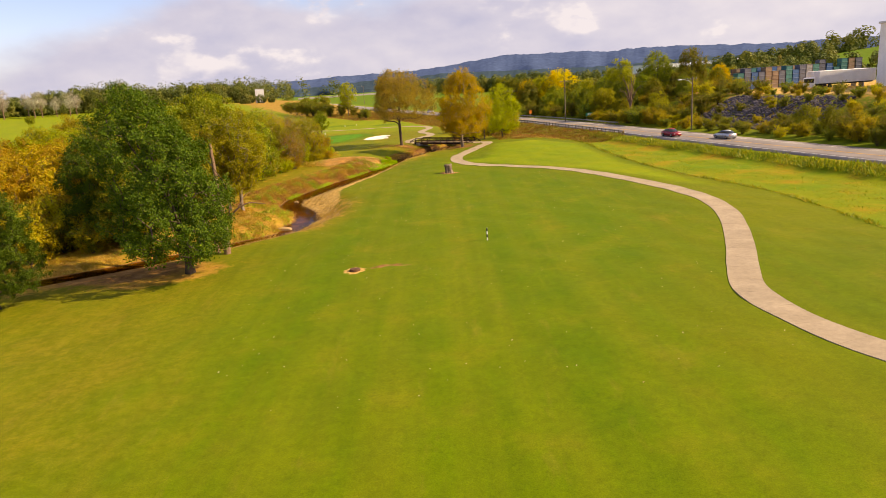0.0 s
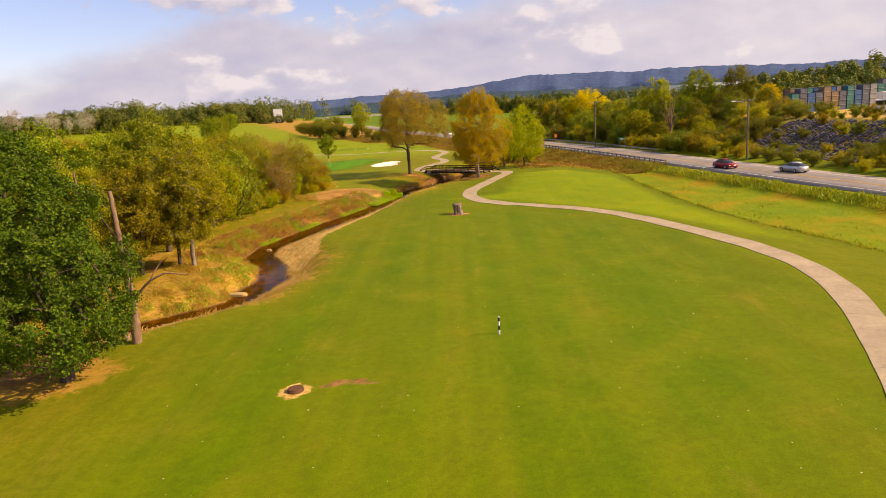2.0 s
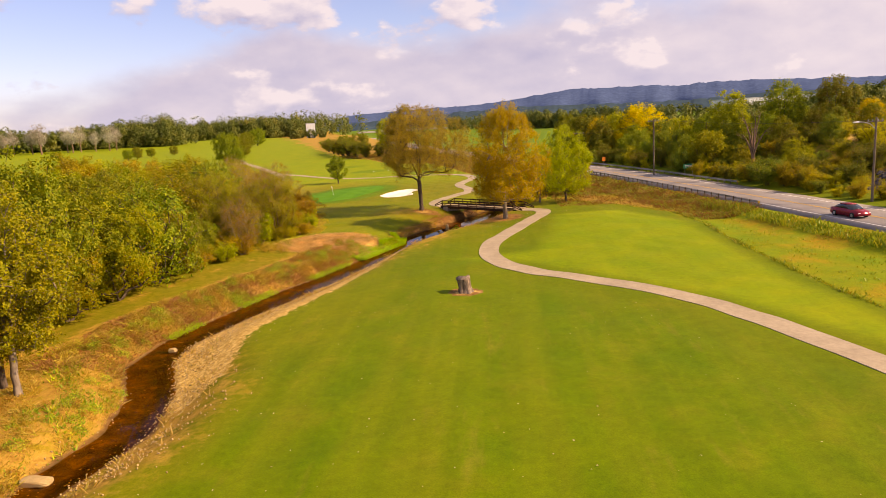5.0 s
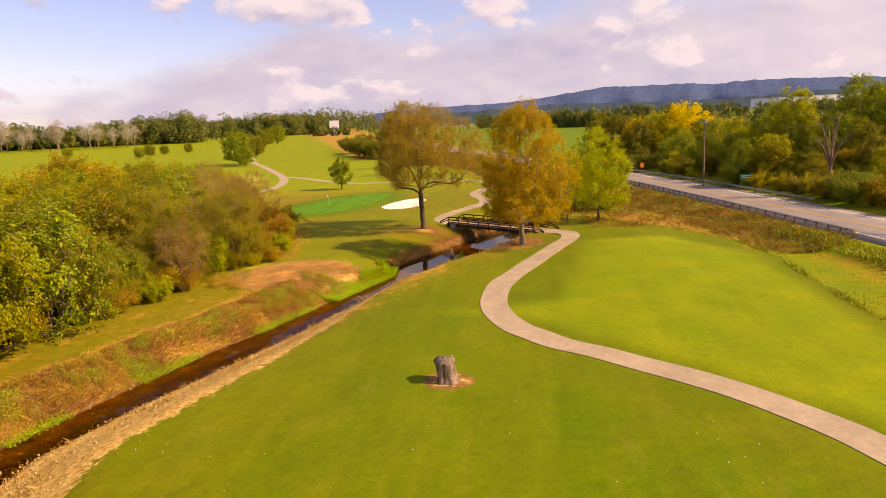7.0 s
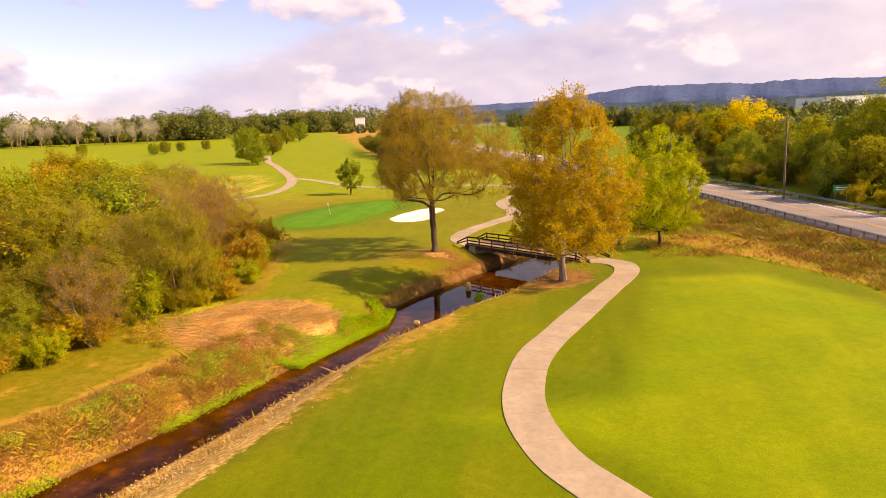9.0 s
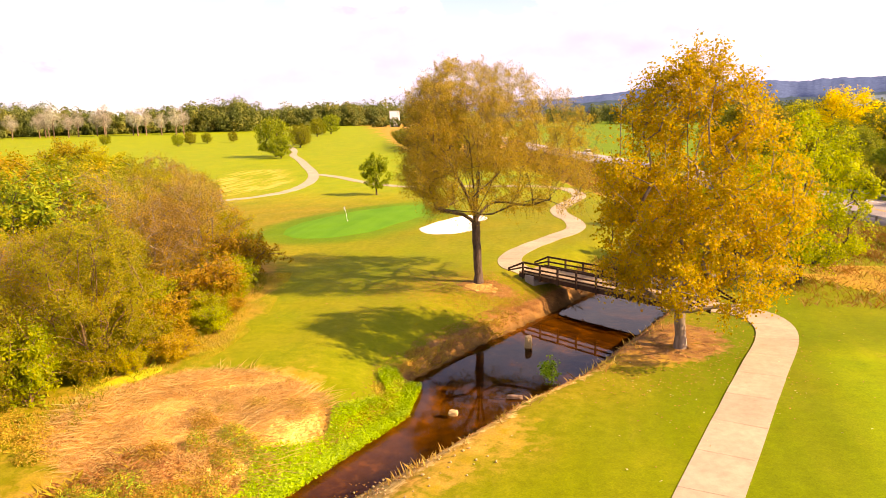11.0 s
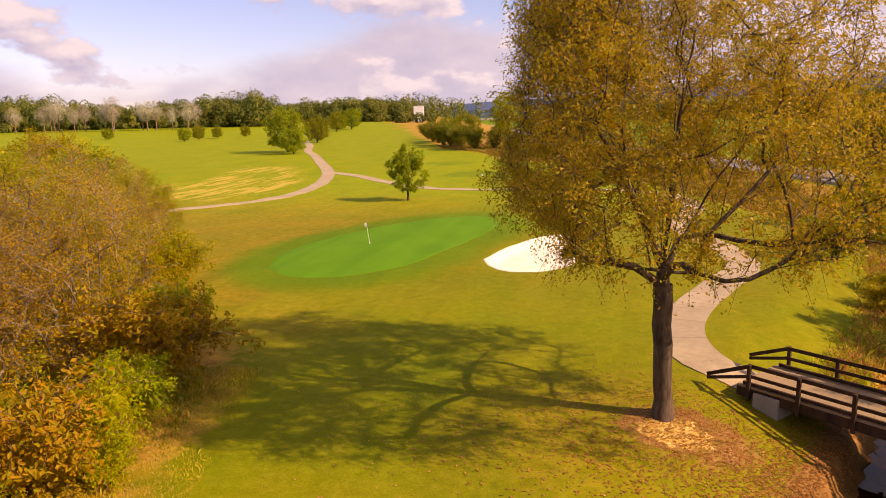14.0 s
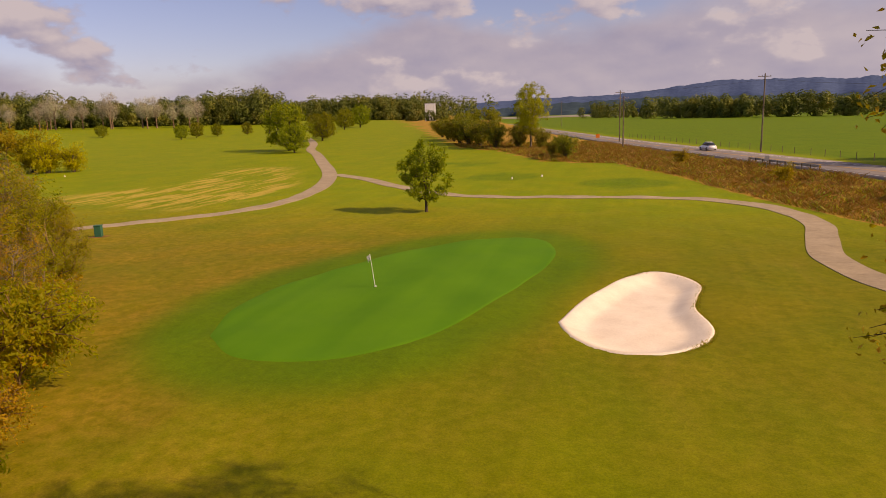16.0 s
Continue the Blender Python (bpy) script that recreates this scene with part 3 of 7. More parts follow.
BUNKER = ring_of([(-18.1, 190.0), (-17.4, 193.2), (-15.9, 197.6), (-14.0, 201.0), (-12.3, 200.9), (-11.0, 198.4), (-11.4, 195.6), (-11.7, 193.2),
                  (-11.2, 190.2), (-12.0, 187.8), (-13.6, 186.3), (-15.7, 186.5), (-17.3, 188.0)])
GREEN = ring_of([(-33.6, 185.4), (-34.9, 189.5), (-34.9, 193.5), (-33.2, 198.8), (-30.6, 204.6), (-27.4, 209.6), (-23.8, 212.0), (-20.9, 210.6),
                 (-19.6, 206.0), (-19.9, 200.8), (-21.1, 194.6), (-22.6, 189.0), (-24.5, 185.0), (-27.6, 182.9), (-30.9, 183.0)], 0.5)
MAIN_PATH = curve_points([(76, -70), (56, -38), (34, 4), (26.5, 20), (21.9, 31), (20.3, 37), (20.2, 42.5), (22.1, 48), (24.3, 53.3), (27.2, 61), (29.2, 67.8), (29.9, 74.5),
                          (28.9, 82), (26.6, 89), (23.8, 96.5), (20.6, 103), (16.6, 107.8), (12.2, 111.8), (9.0, 114.5), (6.4, 118), (4.9, 122.2), (4.6, 126.8),
                          (5.3, 131.8), (7.8, 139), (10.0, 145), (12.2, 151), (12.6, 154.4), (11.6, 157.0), (9.2, 158.6)], 0.75)
FAR_PATH = curve_points([(-2.6, 168.1), (-4.6, 170.2), (-5.3, 173.5), (-4.6, 177.8), (-2.6, 183), (0.1, 189.5), (-0.1, 195.5), (-1.8, 201.5), (-2.4, 207),
                         (-1.2, 213.5), (0.1, 220.0), (-0.4, 226.4), (-2.4, 231.8), (-6, 235.8), (-11, 237.8), (-21.7, 238.6), (-28, 238.4), (-36, 241.0),
                         (-46, 250.5), (-54, 260.0), (-62.4, 267.4)], 0.75)
LEFT_PATH = curve_points([(-120, 204), (-95, 205), (-78, 207.5), (-67.7, 212.3), (-61.5, 218.3), (-56.8, 224.4), (-54.6, 233), (-56.6, 247.5), (-61.2, 262), (-67.0, 275),
                          (-75, 290.5), (-88, 316), (-99.5, 337), (-113, 368), (-135, 410)], 0.75)
ROUGH_EDGE = np.array([(60, 20), (45, 42), (37.9, 56), (38.4, 66), (38, 75), (36, 84), (33, 94.5), (31.5, 108), (31.0, 124), (31.2, 140), (29.5, 149),
                       (24.5, 157), (18.8, 165.5), (14.5, 171)], float)
FAR_ROUGH = np.array([(8, 206), (4.6, 219), (0.4, 231), (-3, 242), (-8, 261), (-16.5, 281), (-29.5, 287), (-43, 318), (-56, 333), (-95, 440), (-190, 700)], float)


def bunker_dip(x, y):
    return -0.36 * sm((inside(x, y, BUNKER) - 0.05) / 1.3) if np.size(x) else 0


def axis(lo, a, b, hi, fine, first):
    """Grid lines, fine between a and b and ever wider outside."""
    mid = list(np.arange(a, b + 1e-6, fine))
    up, s = [b], first
    while up[-1] < hi:
        up.append(up[-1] + s)
        s *= 1.09
    dn, s = [a], first
    while dn[-1] > lo:
        dn.append(dn[-1] - s)
        s *= 1.09
    return np.array(dn[:0:-1] + mid + up[1:])


gx, gy = axis(-4200, -62, 60, 4200, 0.55, 0.8), axis(-900, 26, 244, 4600, 0.6, 0.8)
X, Y = np.meshgrid(gx, gy)
Z = ground_z(X, Y)
near_b = (np.abs(X + 14.5) < 7) & (np.abs(Y - 194) < 11)
Z[near_b] += bunker_dip(X[near_b], Y[near_b]) - 0.10 * sm((inside(X[near_b], Y[near_b], BUNKER) - 0.3) / 0.4)
idx = np.arange(X.size).reshape(X.shape)
quads = np.stack([idx[:-1, :-1], idx[:-1, 1:], idx[1:, 1:], idx[1:, :-1]], -1).reshape(-1, 4)
ground_mesh = mesh_np("ground", np.column_stack([X.ravel(), Y.ravel(), Z.ravel()]), quads, M_TURF, True)

creek_d, creek_s, creek_w = near_line(X, Y, CREEK)
creek_out = creek_d - creek_w
road_d, road_s, _ = near_line(X, Y, ROAD)
left_side = creek_s > 0
edge_d, edge_s, _ = near_line(X, Y, ROUGH_EDGE)
fedge_d, fedge_s, _ = near_line(X, Y, FAR_ROUGH)
mead_near = sm((np.where(edge_s < 0, edge_d, -edge_d) + 0.4) / 0.8) * (road_s > 0) * (Y < 172)
mead_far = sm((np.where(fedge_s < 0, fedge_d, -fedge_d) + 0.4) / 0.8) * (road_s > 0) * (Y > 205)
dry = np.zeros_like(X)
dry = np.maximum(dry, left_side * (creek_out < 16) * (Y < 141) * sm(1 - (creek_out - 9) / 5) * (Y > 40) * 0.75)
lane = np.exp(-((creek_out - 9.0) / 1.9) ** 2) * left_side * sm((Y - 96) / 8) * (1 - sm((Y - 137) / 6))
dry = dry * (1 - lane)
dry = np.maximum(dry, 1.0 * np.exp(-(((X + 17) / 7.8) ** 2 + ((Y - 138.0) / 6.6) ** 2)) * left_side)
dry = np.maximum(dry, 0.8 * sm(1 - creek_out / np.where(left_side, np.where(Y > 136, 1.3, 2.2), np.where(Y < 140, 8.5, 4.2))) * (creek_out > -1) * np.where(Y > 136, 1.25, 1.0))
dry = np.maximum(dry, 0.62 * np.exp(-((X + 22.4 - 0.30 * np.minimum(152 - Y, 0)) / 2.6) ** 2) * sm((Y - 132) / 8) * (1 - sm((Y - 166) / 10)) * left_side)
dry = np.maximum(dry, 0.66 * sm(2 * (1 - np.hypot((X - 5.4), (Y - 150.5)) / 5.6)))
dry = np.maximum(dry, 0.85 * sm(1.6 * (1 - np.hypot((X + 25) / 9, (Y - 60) / 6))))
dry = np.maximum(dry, 0.80 * sm(2 * (1 - np.hypot((X + 31) / 13, (Y - 66) / 10))) * left_side)
dry = np.maximum(dry, 0.4 * (road_s < 0) * sm((road_d - 8) / 5) * (Y < 230))
dry = np.maximum(dry, 0.5 * (road_s > 0) * sm((13.5 - road_d) / 3) * sm((road_d - 5) / 1.5) * sm((Y - 138) / 8) * (Y < 232))
dry = np.maximum(dry, 0.55 * mead_near * sm((Y - 140) / 8))
dry = np.maximum(dry, 0.9 * mead_far * sm((road_d - 5) / 3))
gravel = np.maximum(sm((creek_out + 0.3) / 0.5) * sm(1 - (creek_out - (5.2 * sm((Y - 82) / 22) - 3.6 * sm((Y - 104) / 38))) / 2.2) * (~left_side) * sm((Y - 84) / 6) * (1 - sm((Y - 144) / 8)) * 0.80,
                    sm(1 - np.abs(creek_out - 1.0) / 1.6) * sm((Y - 66) / 6) * (1 - sm((Y - 84) / 6)) * 0.36)
soil = np.zeros_like(X)
gravel = np.maximum(gravel, 0.85 * (road_s < 0) * sm((road_d - 29) / 3) * sm((Y - 105) / 10) * (1 - sm((Y - 196) / 6)) * (1 - sm((X - 120) / 10)))
gravel = np.maximum(gravel, 0.75 * sm(2.4 * (1 - np.hypot((X + 6.4) / 1.8, (Y - 163.2) / 1.3))))
gravel = np.maximum(gravel, 0.50 * sm(2.4 * (1 - np.hypot((X - 2.7) / 1.9, (Y - 107.8) / 1.7))))
soil = np.maximum(soil, 0.80 * sm(2.4 * (1 - np.hypot((X - 2.7) / 2.0, (Y - 107.8) / 1.8))))
gravel = np.maximum(gravel, 0.85 * sm(2.4 * (1 - np.hypot((X + 6.9) / 1.25, (Y - 55.1) / 1.25))))
soil = np.maximum(soil, 0.60 * sm(2.4 * (1 - np.hypot((X + 3.9) / 2.6, (Y - 55.6) / 0.7))))
soil = np.maximum(soil, 0.7 * sm(2.4 * (1 - np.hypot((X + 60.2) / 1.4, (Y - 209.6) / 1.2))))
soil = np.maximum(soil, np.where(left_side & (Y > 140), 0.40 * sm(1.6 - creek_out / 0.6), 0.6 * sm(1 - creek_out / 1.0)) * (creek_out > -0.2))
soil = np.maximum(soil, left_side * (Y < 92) * 0.25 * sm(1 - np.abs(creek_out - 3) / 4))
soil = np.maximum(soil, 0.58 * sm(2 * (1 - np.hypot((X - 6.2), (Y - 151.0)) / 5.4)))
soil = np.maximum(soil, 0.56 * sm(1.6 * (1 - np.hypot((X + 2.6) / 5.0, (Y - 158.0) / 5.0))) * left_side)
soil = np.maximum(soil, 0.72 * sm(1.5 - creek_out / 1.6) * left_side * sm((Y - 147) / 4) * (1 - sm((Y - 169) / 3)))
soil = np.maximum(soil, 0.60 * sm(2.2 * (1 - np.hypot((X + 6.0) / 3.6, (Y - 163.4) / 2.6))))
soil = np.maximum(soil, (creek_out < 0.1) * 1.0)
soil = np.maximum(soil, 0.42 * (road_s < 0) * sm((road_d - 9) / 6) * (Y < 195) * sm((Y + 20) / 30))
soil = np.maximum(soil, 0.62 * sm(1.5 * (1 - np.hypot((X + 29) / 12, (Y - 62) / 7))))
soil = np.maximum(soil, (~left_side) * 0.62 * sm(1.5 - creek_out / 2.4) * sm((Y - 138) / 6) * (1 - sm((Y - 160) / 4)))
stripes = sm(inside(X, Y, [(-98, 232), (-63, 224), (-58, 236), (-60, 252), (-68, 268), (-78, 284), (-92, 282), (-86, 255)]) / 4)
ring_g = inside(X, Y, GREEN)
lush = 0.9 * sm((ring_g + 4.8) / 3.6)
for cx, cy, rx, ry in ((-33, 262, 6.2, 6), (-15, 253, 7, 6.2), (-43, 285, 6, 5)):
    lush = np.maximum(lush, 0.6 * sm((1 - np.hypot((X - cx) / rx, (Y - cy) / ry)) * 5))
lush = np.maximum(lush, 0.8 * (road_s < 0) * sm((Y - 200) / 30) * sm((road_d - 8) / 4))
lush = np.maximum(lush, 0.25 * sm(inside(X, Y, [(-8, 118), (9, 126), (13, 150), (30, 146), (30, 112), (22, 104), (8, 118)]) / 3))
core = sm(inside(X, Y, [(-26, -40), (-22, 30), (-14, 62), (-8, 90), (-3, 120), (1, 133), (2, 118), (12, 106), (21, 96), (25, 78), (20, 56), (15, 40), (16, 25), (24, 0), (28, -40)]) / 5 + 0.2)
tan = (0.24 + 0.40 * sm((-X - 20) / 14)) * sm((Y - 134) / 12) * (1 - sm((Y - 225) / 20)) * (road_s > 0) * (X < 14) * (1 - np.clip(lush, 0, 1)) * left_side
tan = np.maximum(tan, 0.75 * np.exp(-(((X + 7) / 9) ** 2 + ((Y - 162) / 7) ** 2)) * left_side)
tan = np.maximum(tan, 0.7 * np.exp(-(((X + 27) / 6) ** 2 + ((Y - 172) / 9) ** 2)) * left_side)
tan = np.maximum(tan, 0.6 * left_side * (Y < 141) * sm(1 - (creek_out - 14) / 6))
tan = np.maximum(tan, 0.5 * sm(1 - (creek_out - 2) / 6) * (~left_side) * (Y < 170))
tan = np.maximum(tan, 0.28 * sm((-X - 8 + (Y - 30) * -0.1) / 14) * (Y < 70) * (~left_side))
# colour lightened northwards, standing in for low-angle light off distant grass
lightened_turf = 0.8 * sm((Y - 200) / 40)
lightened_turf = np.maximum(lightened_turf, 0.85 * sm(inside(X, Y, [(-2, 122), (9, 126), (13, 150), (24, 152), (31, 140), (31, 108), (36, 78), (31, 84), (22, 102), (8, 118)]) / 3))
hay_bed = np.exp(-(((X + 16.2) / 6.6) ** 2 + ((Y - 138.2) / 5.4) ** 2) ** 2) * left_side
lightened_turf = np.maximum(lightened_turf, 0.2 * left_side * sm((Y - 138) / 8) * (1 - sm((Y - 176) / 12)) * (X > -30))
for name, chan in (("zone", (dry, gravel, np.maximum(mead_near, mead_far))), ("zone_two", (soil, stripes, lush)), ("zone_three", (sm(1 - (creek_out + 0.1) / 0.5), core, tan)), ("zone_four", (lightened_turf, hay_bed, np.zeros_like(X)))):
    col = np.ones((X.size, 4), np.float32)
    for i, c in enumerate(chan):
        col[:, i] = np.clip(c, 0, 1).ravel()
    at = ground_mesh.color_attributes.new(name, "FLOAT_COLOR", "POINT")
    at.data.foreach_set("color", col.ravel())
ground = tagged(new("ground", ground_mesh), "mown golf turf with dry banks, meadow and far fields", "ground", kind="structure")


def drape(name, ring, lift, material, label, category, dip=None, step=0.6):
    """A patch that lies on the land within a closed ring."""
    bm = bmesh.new()
    c = ring.mean(axis=0)
    rows = []
    levels = [1.0, 0.985, *np.linspace(0.95, 0.04, 13)]
    for s in levels:
        pts = c + (ring - c) * s
        z = ground_z(pts[:, 0], pts[:, 1]) + lift
        if dip is not None:
            z = z + dip(pts[:, 0], pts[:, 1])
        if s == levels[0]:
            z = z - lift - 0.03
        rows.append([bm.verts.new((p[0], p[1], h)) for p, h in zip(pts, z)])
    n = len(ring)
    for a, b in zip(rows[:-1], rows[1:]):
        for i in range(n):
            bm.faces.new((a[i], a[(i + 1) % n], b[(i + 1) % n], b[i]))
    bm.faces.new(rows[-1])
    bmesh.ops.recalc_face_normals(bm, faces=bm.faces)
    return tagged(part(name, bm, material, None, "", True), label, category, kind="structure")


drape("putting_green", GREEN, 0.014, M_GREEN, "smooth bright green putting surface with soft edge", "putting green")
drape("bunker_sand", BUNKER, 0.035, M_SAND, "pale sand bunker with a curved grass lip", "bunker", lambda x, y: bunker_dip(x, y))

# water of the brook, as one level sheet between its banks
cl = curve_points([tuple(c) for c in CREEK], 1.2)
side = np.gradient(cl[:, :2], axis=0)
side = np.column_stack([-side[:, 1], side[:, 0]]) / np.linalg.norm(side, axis=1)[:, None]
rows_w = [np.column_stack([cl[:, :2] + side * (cl[:, 2:3] + 0.5) * f, np.full(len(cl), WATER)]) for f in (-1, -0.33, 0.33, 1)]
wv, wf, nl = np.vstack(rows_w), [], len(cl)
for r in range(3):
    for i in range(nl - 1):
        wf.append((r * nl + i, r * nl + i + 1, (r + 1) * nl + i + 1, (r + 1) * nl + i))
water = tagged(new("water", mesh_np("water", wv, np.array(wf), M_WATER, True)), "still brown brook water reflecting the sky", "water", kind="structure")
water.visible_shadow = False


def strip(name, line, offsets, lift, material, label, category, thick=0.0, flat=None):
    """A band along a line between two side offsets, lying on the land or at a given height."""
    p = np.array(line)
    g = np.gradient(p, axis=0)
    nrm = np.column_stack([-g[:, 1], g[:, 0]]) / np.linalg.norm(g, axis=1)[:, None]
    bm = bmesh.new()
    tops = []
    for o in offsets:
        q = p + nrm * o
        z = (ground_z(q[:, 0], q[:, 1]) if flat is None else np.full(len(q), flat)) + lift
        tops.append([bm.verts.new((a[0], a[1], h)) for a, h in zip(q, z)])
    for a, b in zip(tops[:-1], tops[1:]):
        for i in range(len(p) - 1):
            bm.faces.new((a[i], a[i + 1], b[i + 1], b[i]))
    if thick:
        for row in (tops[0], tops[-1]):
            lo = [bm.verts.new((v.co.x, v.co.y, v.co.z - thick)) for v in row]
            for i in range(len(p) - 1):
                bm.faces.new((row[i], row[i + 1], lo[i + 1], lo[i]))
    bmesh.ops.recalc_face_normals(bm, faces=bm.faces)
    if bm.faces[0].normal.z < 0:
        bmesh.ops.reverse_faces(bm, faces=bm.faces)
    return tagged(part(name, bm, material, None, "", True), label, category, kind="structure")


ROAD_Z = 2.28
road_line = curve_points([tuple(p) for p in ROAD], 3.0)
strip("road", road_line, (5.5, 2, 0, -2, -5.5), 0.06, M_ROAD, "two-lane grey asphalt highway with worn shoulders", "road", 0.6, ROAD_Z)
for off, mat_, nm in ((3.75, M_WHITE, "edge_line"), (-3.75, M_WHITE, "edge_line"), (0.14, M_YELLOW, "centre_line"), (-0.14, M_YELLOW, "centre_line")):
    strip(nm, road_line, (off + 0.07, off - 0.07), 0.075, mat_, "painted line along the highway", "road marking", 0.0, ROAD_Z)


def cart_path(line, width, label):
    """Concrete slabs laid end to end, each its own piece."""
    root = empty("cart_path", 0, 0, 0, 0, label, "path", kind="structure")
    g = np.gradient(line, axis=0)
    nrm = np.column_stack([-g[:, 1], g[:, 0]]) / np.linalg.norm(g, axis=1)[:, None]
    rng = random.Random(5)
    for i in range(0, len(line) - 1, 4):
        sl = line[i:i + 5]
        if len(sl) < 2:
            break
        bm = bmesh.new()
        rows, tilt = [], rng.uniform(-0.003, 0.003)
        for j, p in enumerate(sl):
            q = p.copy()
            if j == 0:
                q = p + (sl[1] - p) * 0.012
            if j == len(sl) - 1:
                q = p + (sl[-2] - p) * 0.012
            n = nrm[i + j]
            a, b = q + n * width / 2, q - n * width / 2
            zz = ground_z(np.array([a[0], q[0], b[0]]), np.array([a[1], q[1], b[1]]))
            zl, zr = max(zz[0], zz[1] - 0.03) + 0.04 + tilt, max(zz[2], zz[1] - 0.03) + 0.04 - tilt
            rows.append([bm.verts.new((a[0], a[1], zl - 0.3)), bm.verts.new((a[0], a[1], zl)), bm.verts.new((b[0], b[1], zr)), bm.verts.new((b[0], b[1], zr - 0.3))])
        for a, b in zip(rows[:-1], rows[1:]):
            for c in range(3):
                bm.faces.new((a[c], a[c + 1], b[c + 1], b[c]))
        bm.faces.new(rows[0])
        bm.faces.new(rows[-1])
        bmesh.ops.recalc_face_normals(bm, faces=bm.faces)
        part("slab", bm, M_PATH, root)
    return root


# ---- trees ----
def tube(chain_v, chain_f, a, b, ra, rb, sides):
    d = b - a
    ln = np.linalg.norm(d)
    if ln < 1e-4:
        return
    d = d / ln
    u = np.cross(d, (0.0, 0.0, 1.0) if abs(d[2]) < 0.9 else (1.0, 0.0, 0.0))
    u /= np.linalg.norm(u)
    v = np.cross(d, u)
    ang = np.arange(sides) * 2 * math.pi / sides
    ring = np.cos(ang)[:, None] * u + np.sin(ang)[:, None] * v
    base = sum(len(c) for c in chain_v)
    chain_v.append(np.vstack([a - d * ra * 0.3 + ring * ra, b + d * rb * 0.3 + ring * rb]))
    for i in range(sides):
        j = (i + 1) % sides
        chain_f.append((base + i, base + j, base + sides + j, base + sides + i))


def leaf_quads(rng, centres, size, out_from, flatness=0.5, long=1.5, order=1.3):
    """Folded four-cornered leaves at the given places."""
    n = len(centres)
    nrm = rng.normal(size=(n, 3)) + flatness * np.array([0, 0, 1.0])
    away = centres - out_from
    nrm += order * away / np.maximum(np.linalg.norm(away, axis=1, keepdims=True), 0.1)
    nrm /= np.linalg.norm(nrm, axis=1, keepdims=True)
    t = np.cross(nrm, rng.normal(size=(n, 3)))
    t /= np.maximum(np.linalg.norm(t, axis=1, keepdims=True), 1e-4)
    s = np.cross(nrm, t)
    sz = size * rng.uniform(0.6, 1.35, (n, 1))
    belly = centres - t * sz * long * 0.13 + nrm * sz * 0.18
    v = np.stack([centres - t * sz * long * 0.5, belly + s * sz * 0.5, centres + t * sz * long * 0.5, belly - s * sz * 0.5], 1)
    return v.reshape(-1, 3), np.arange(n * 4).reshape(-1, 4)


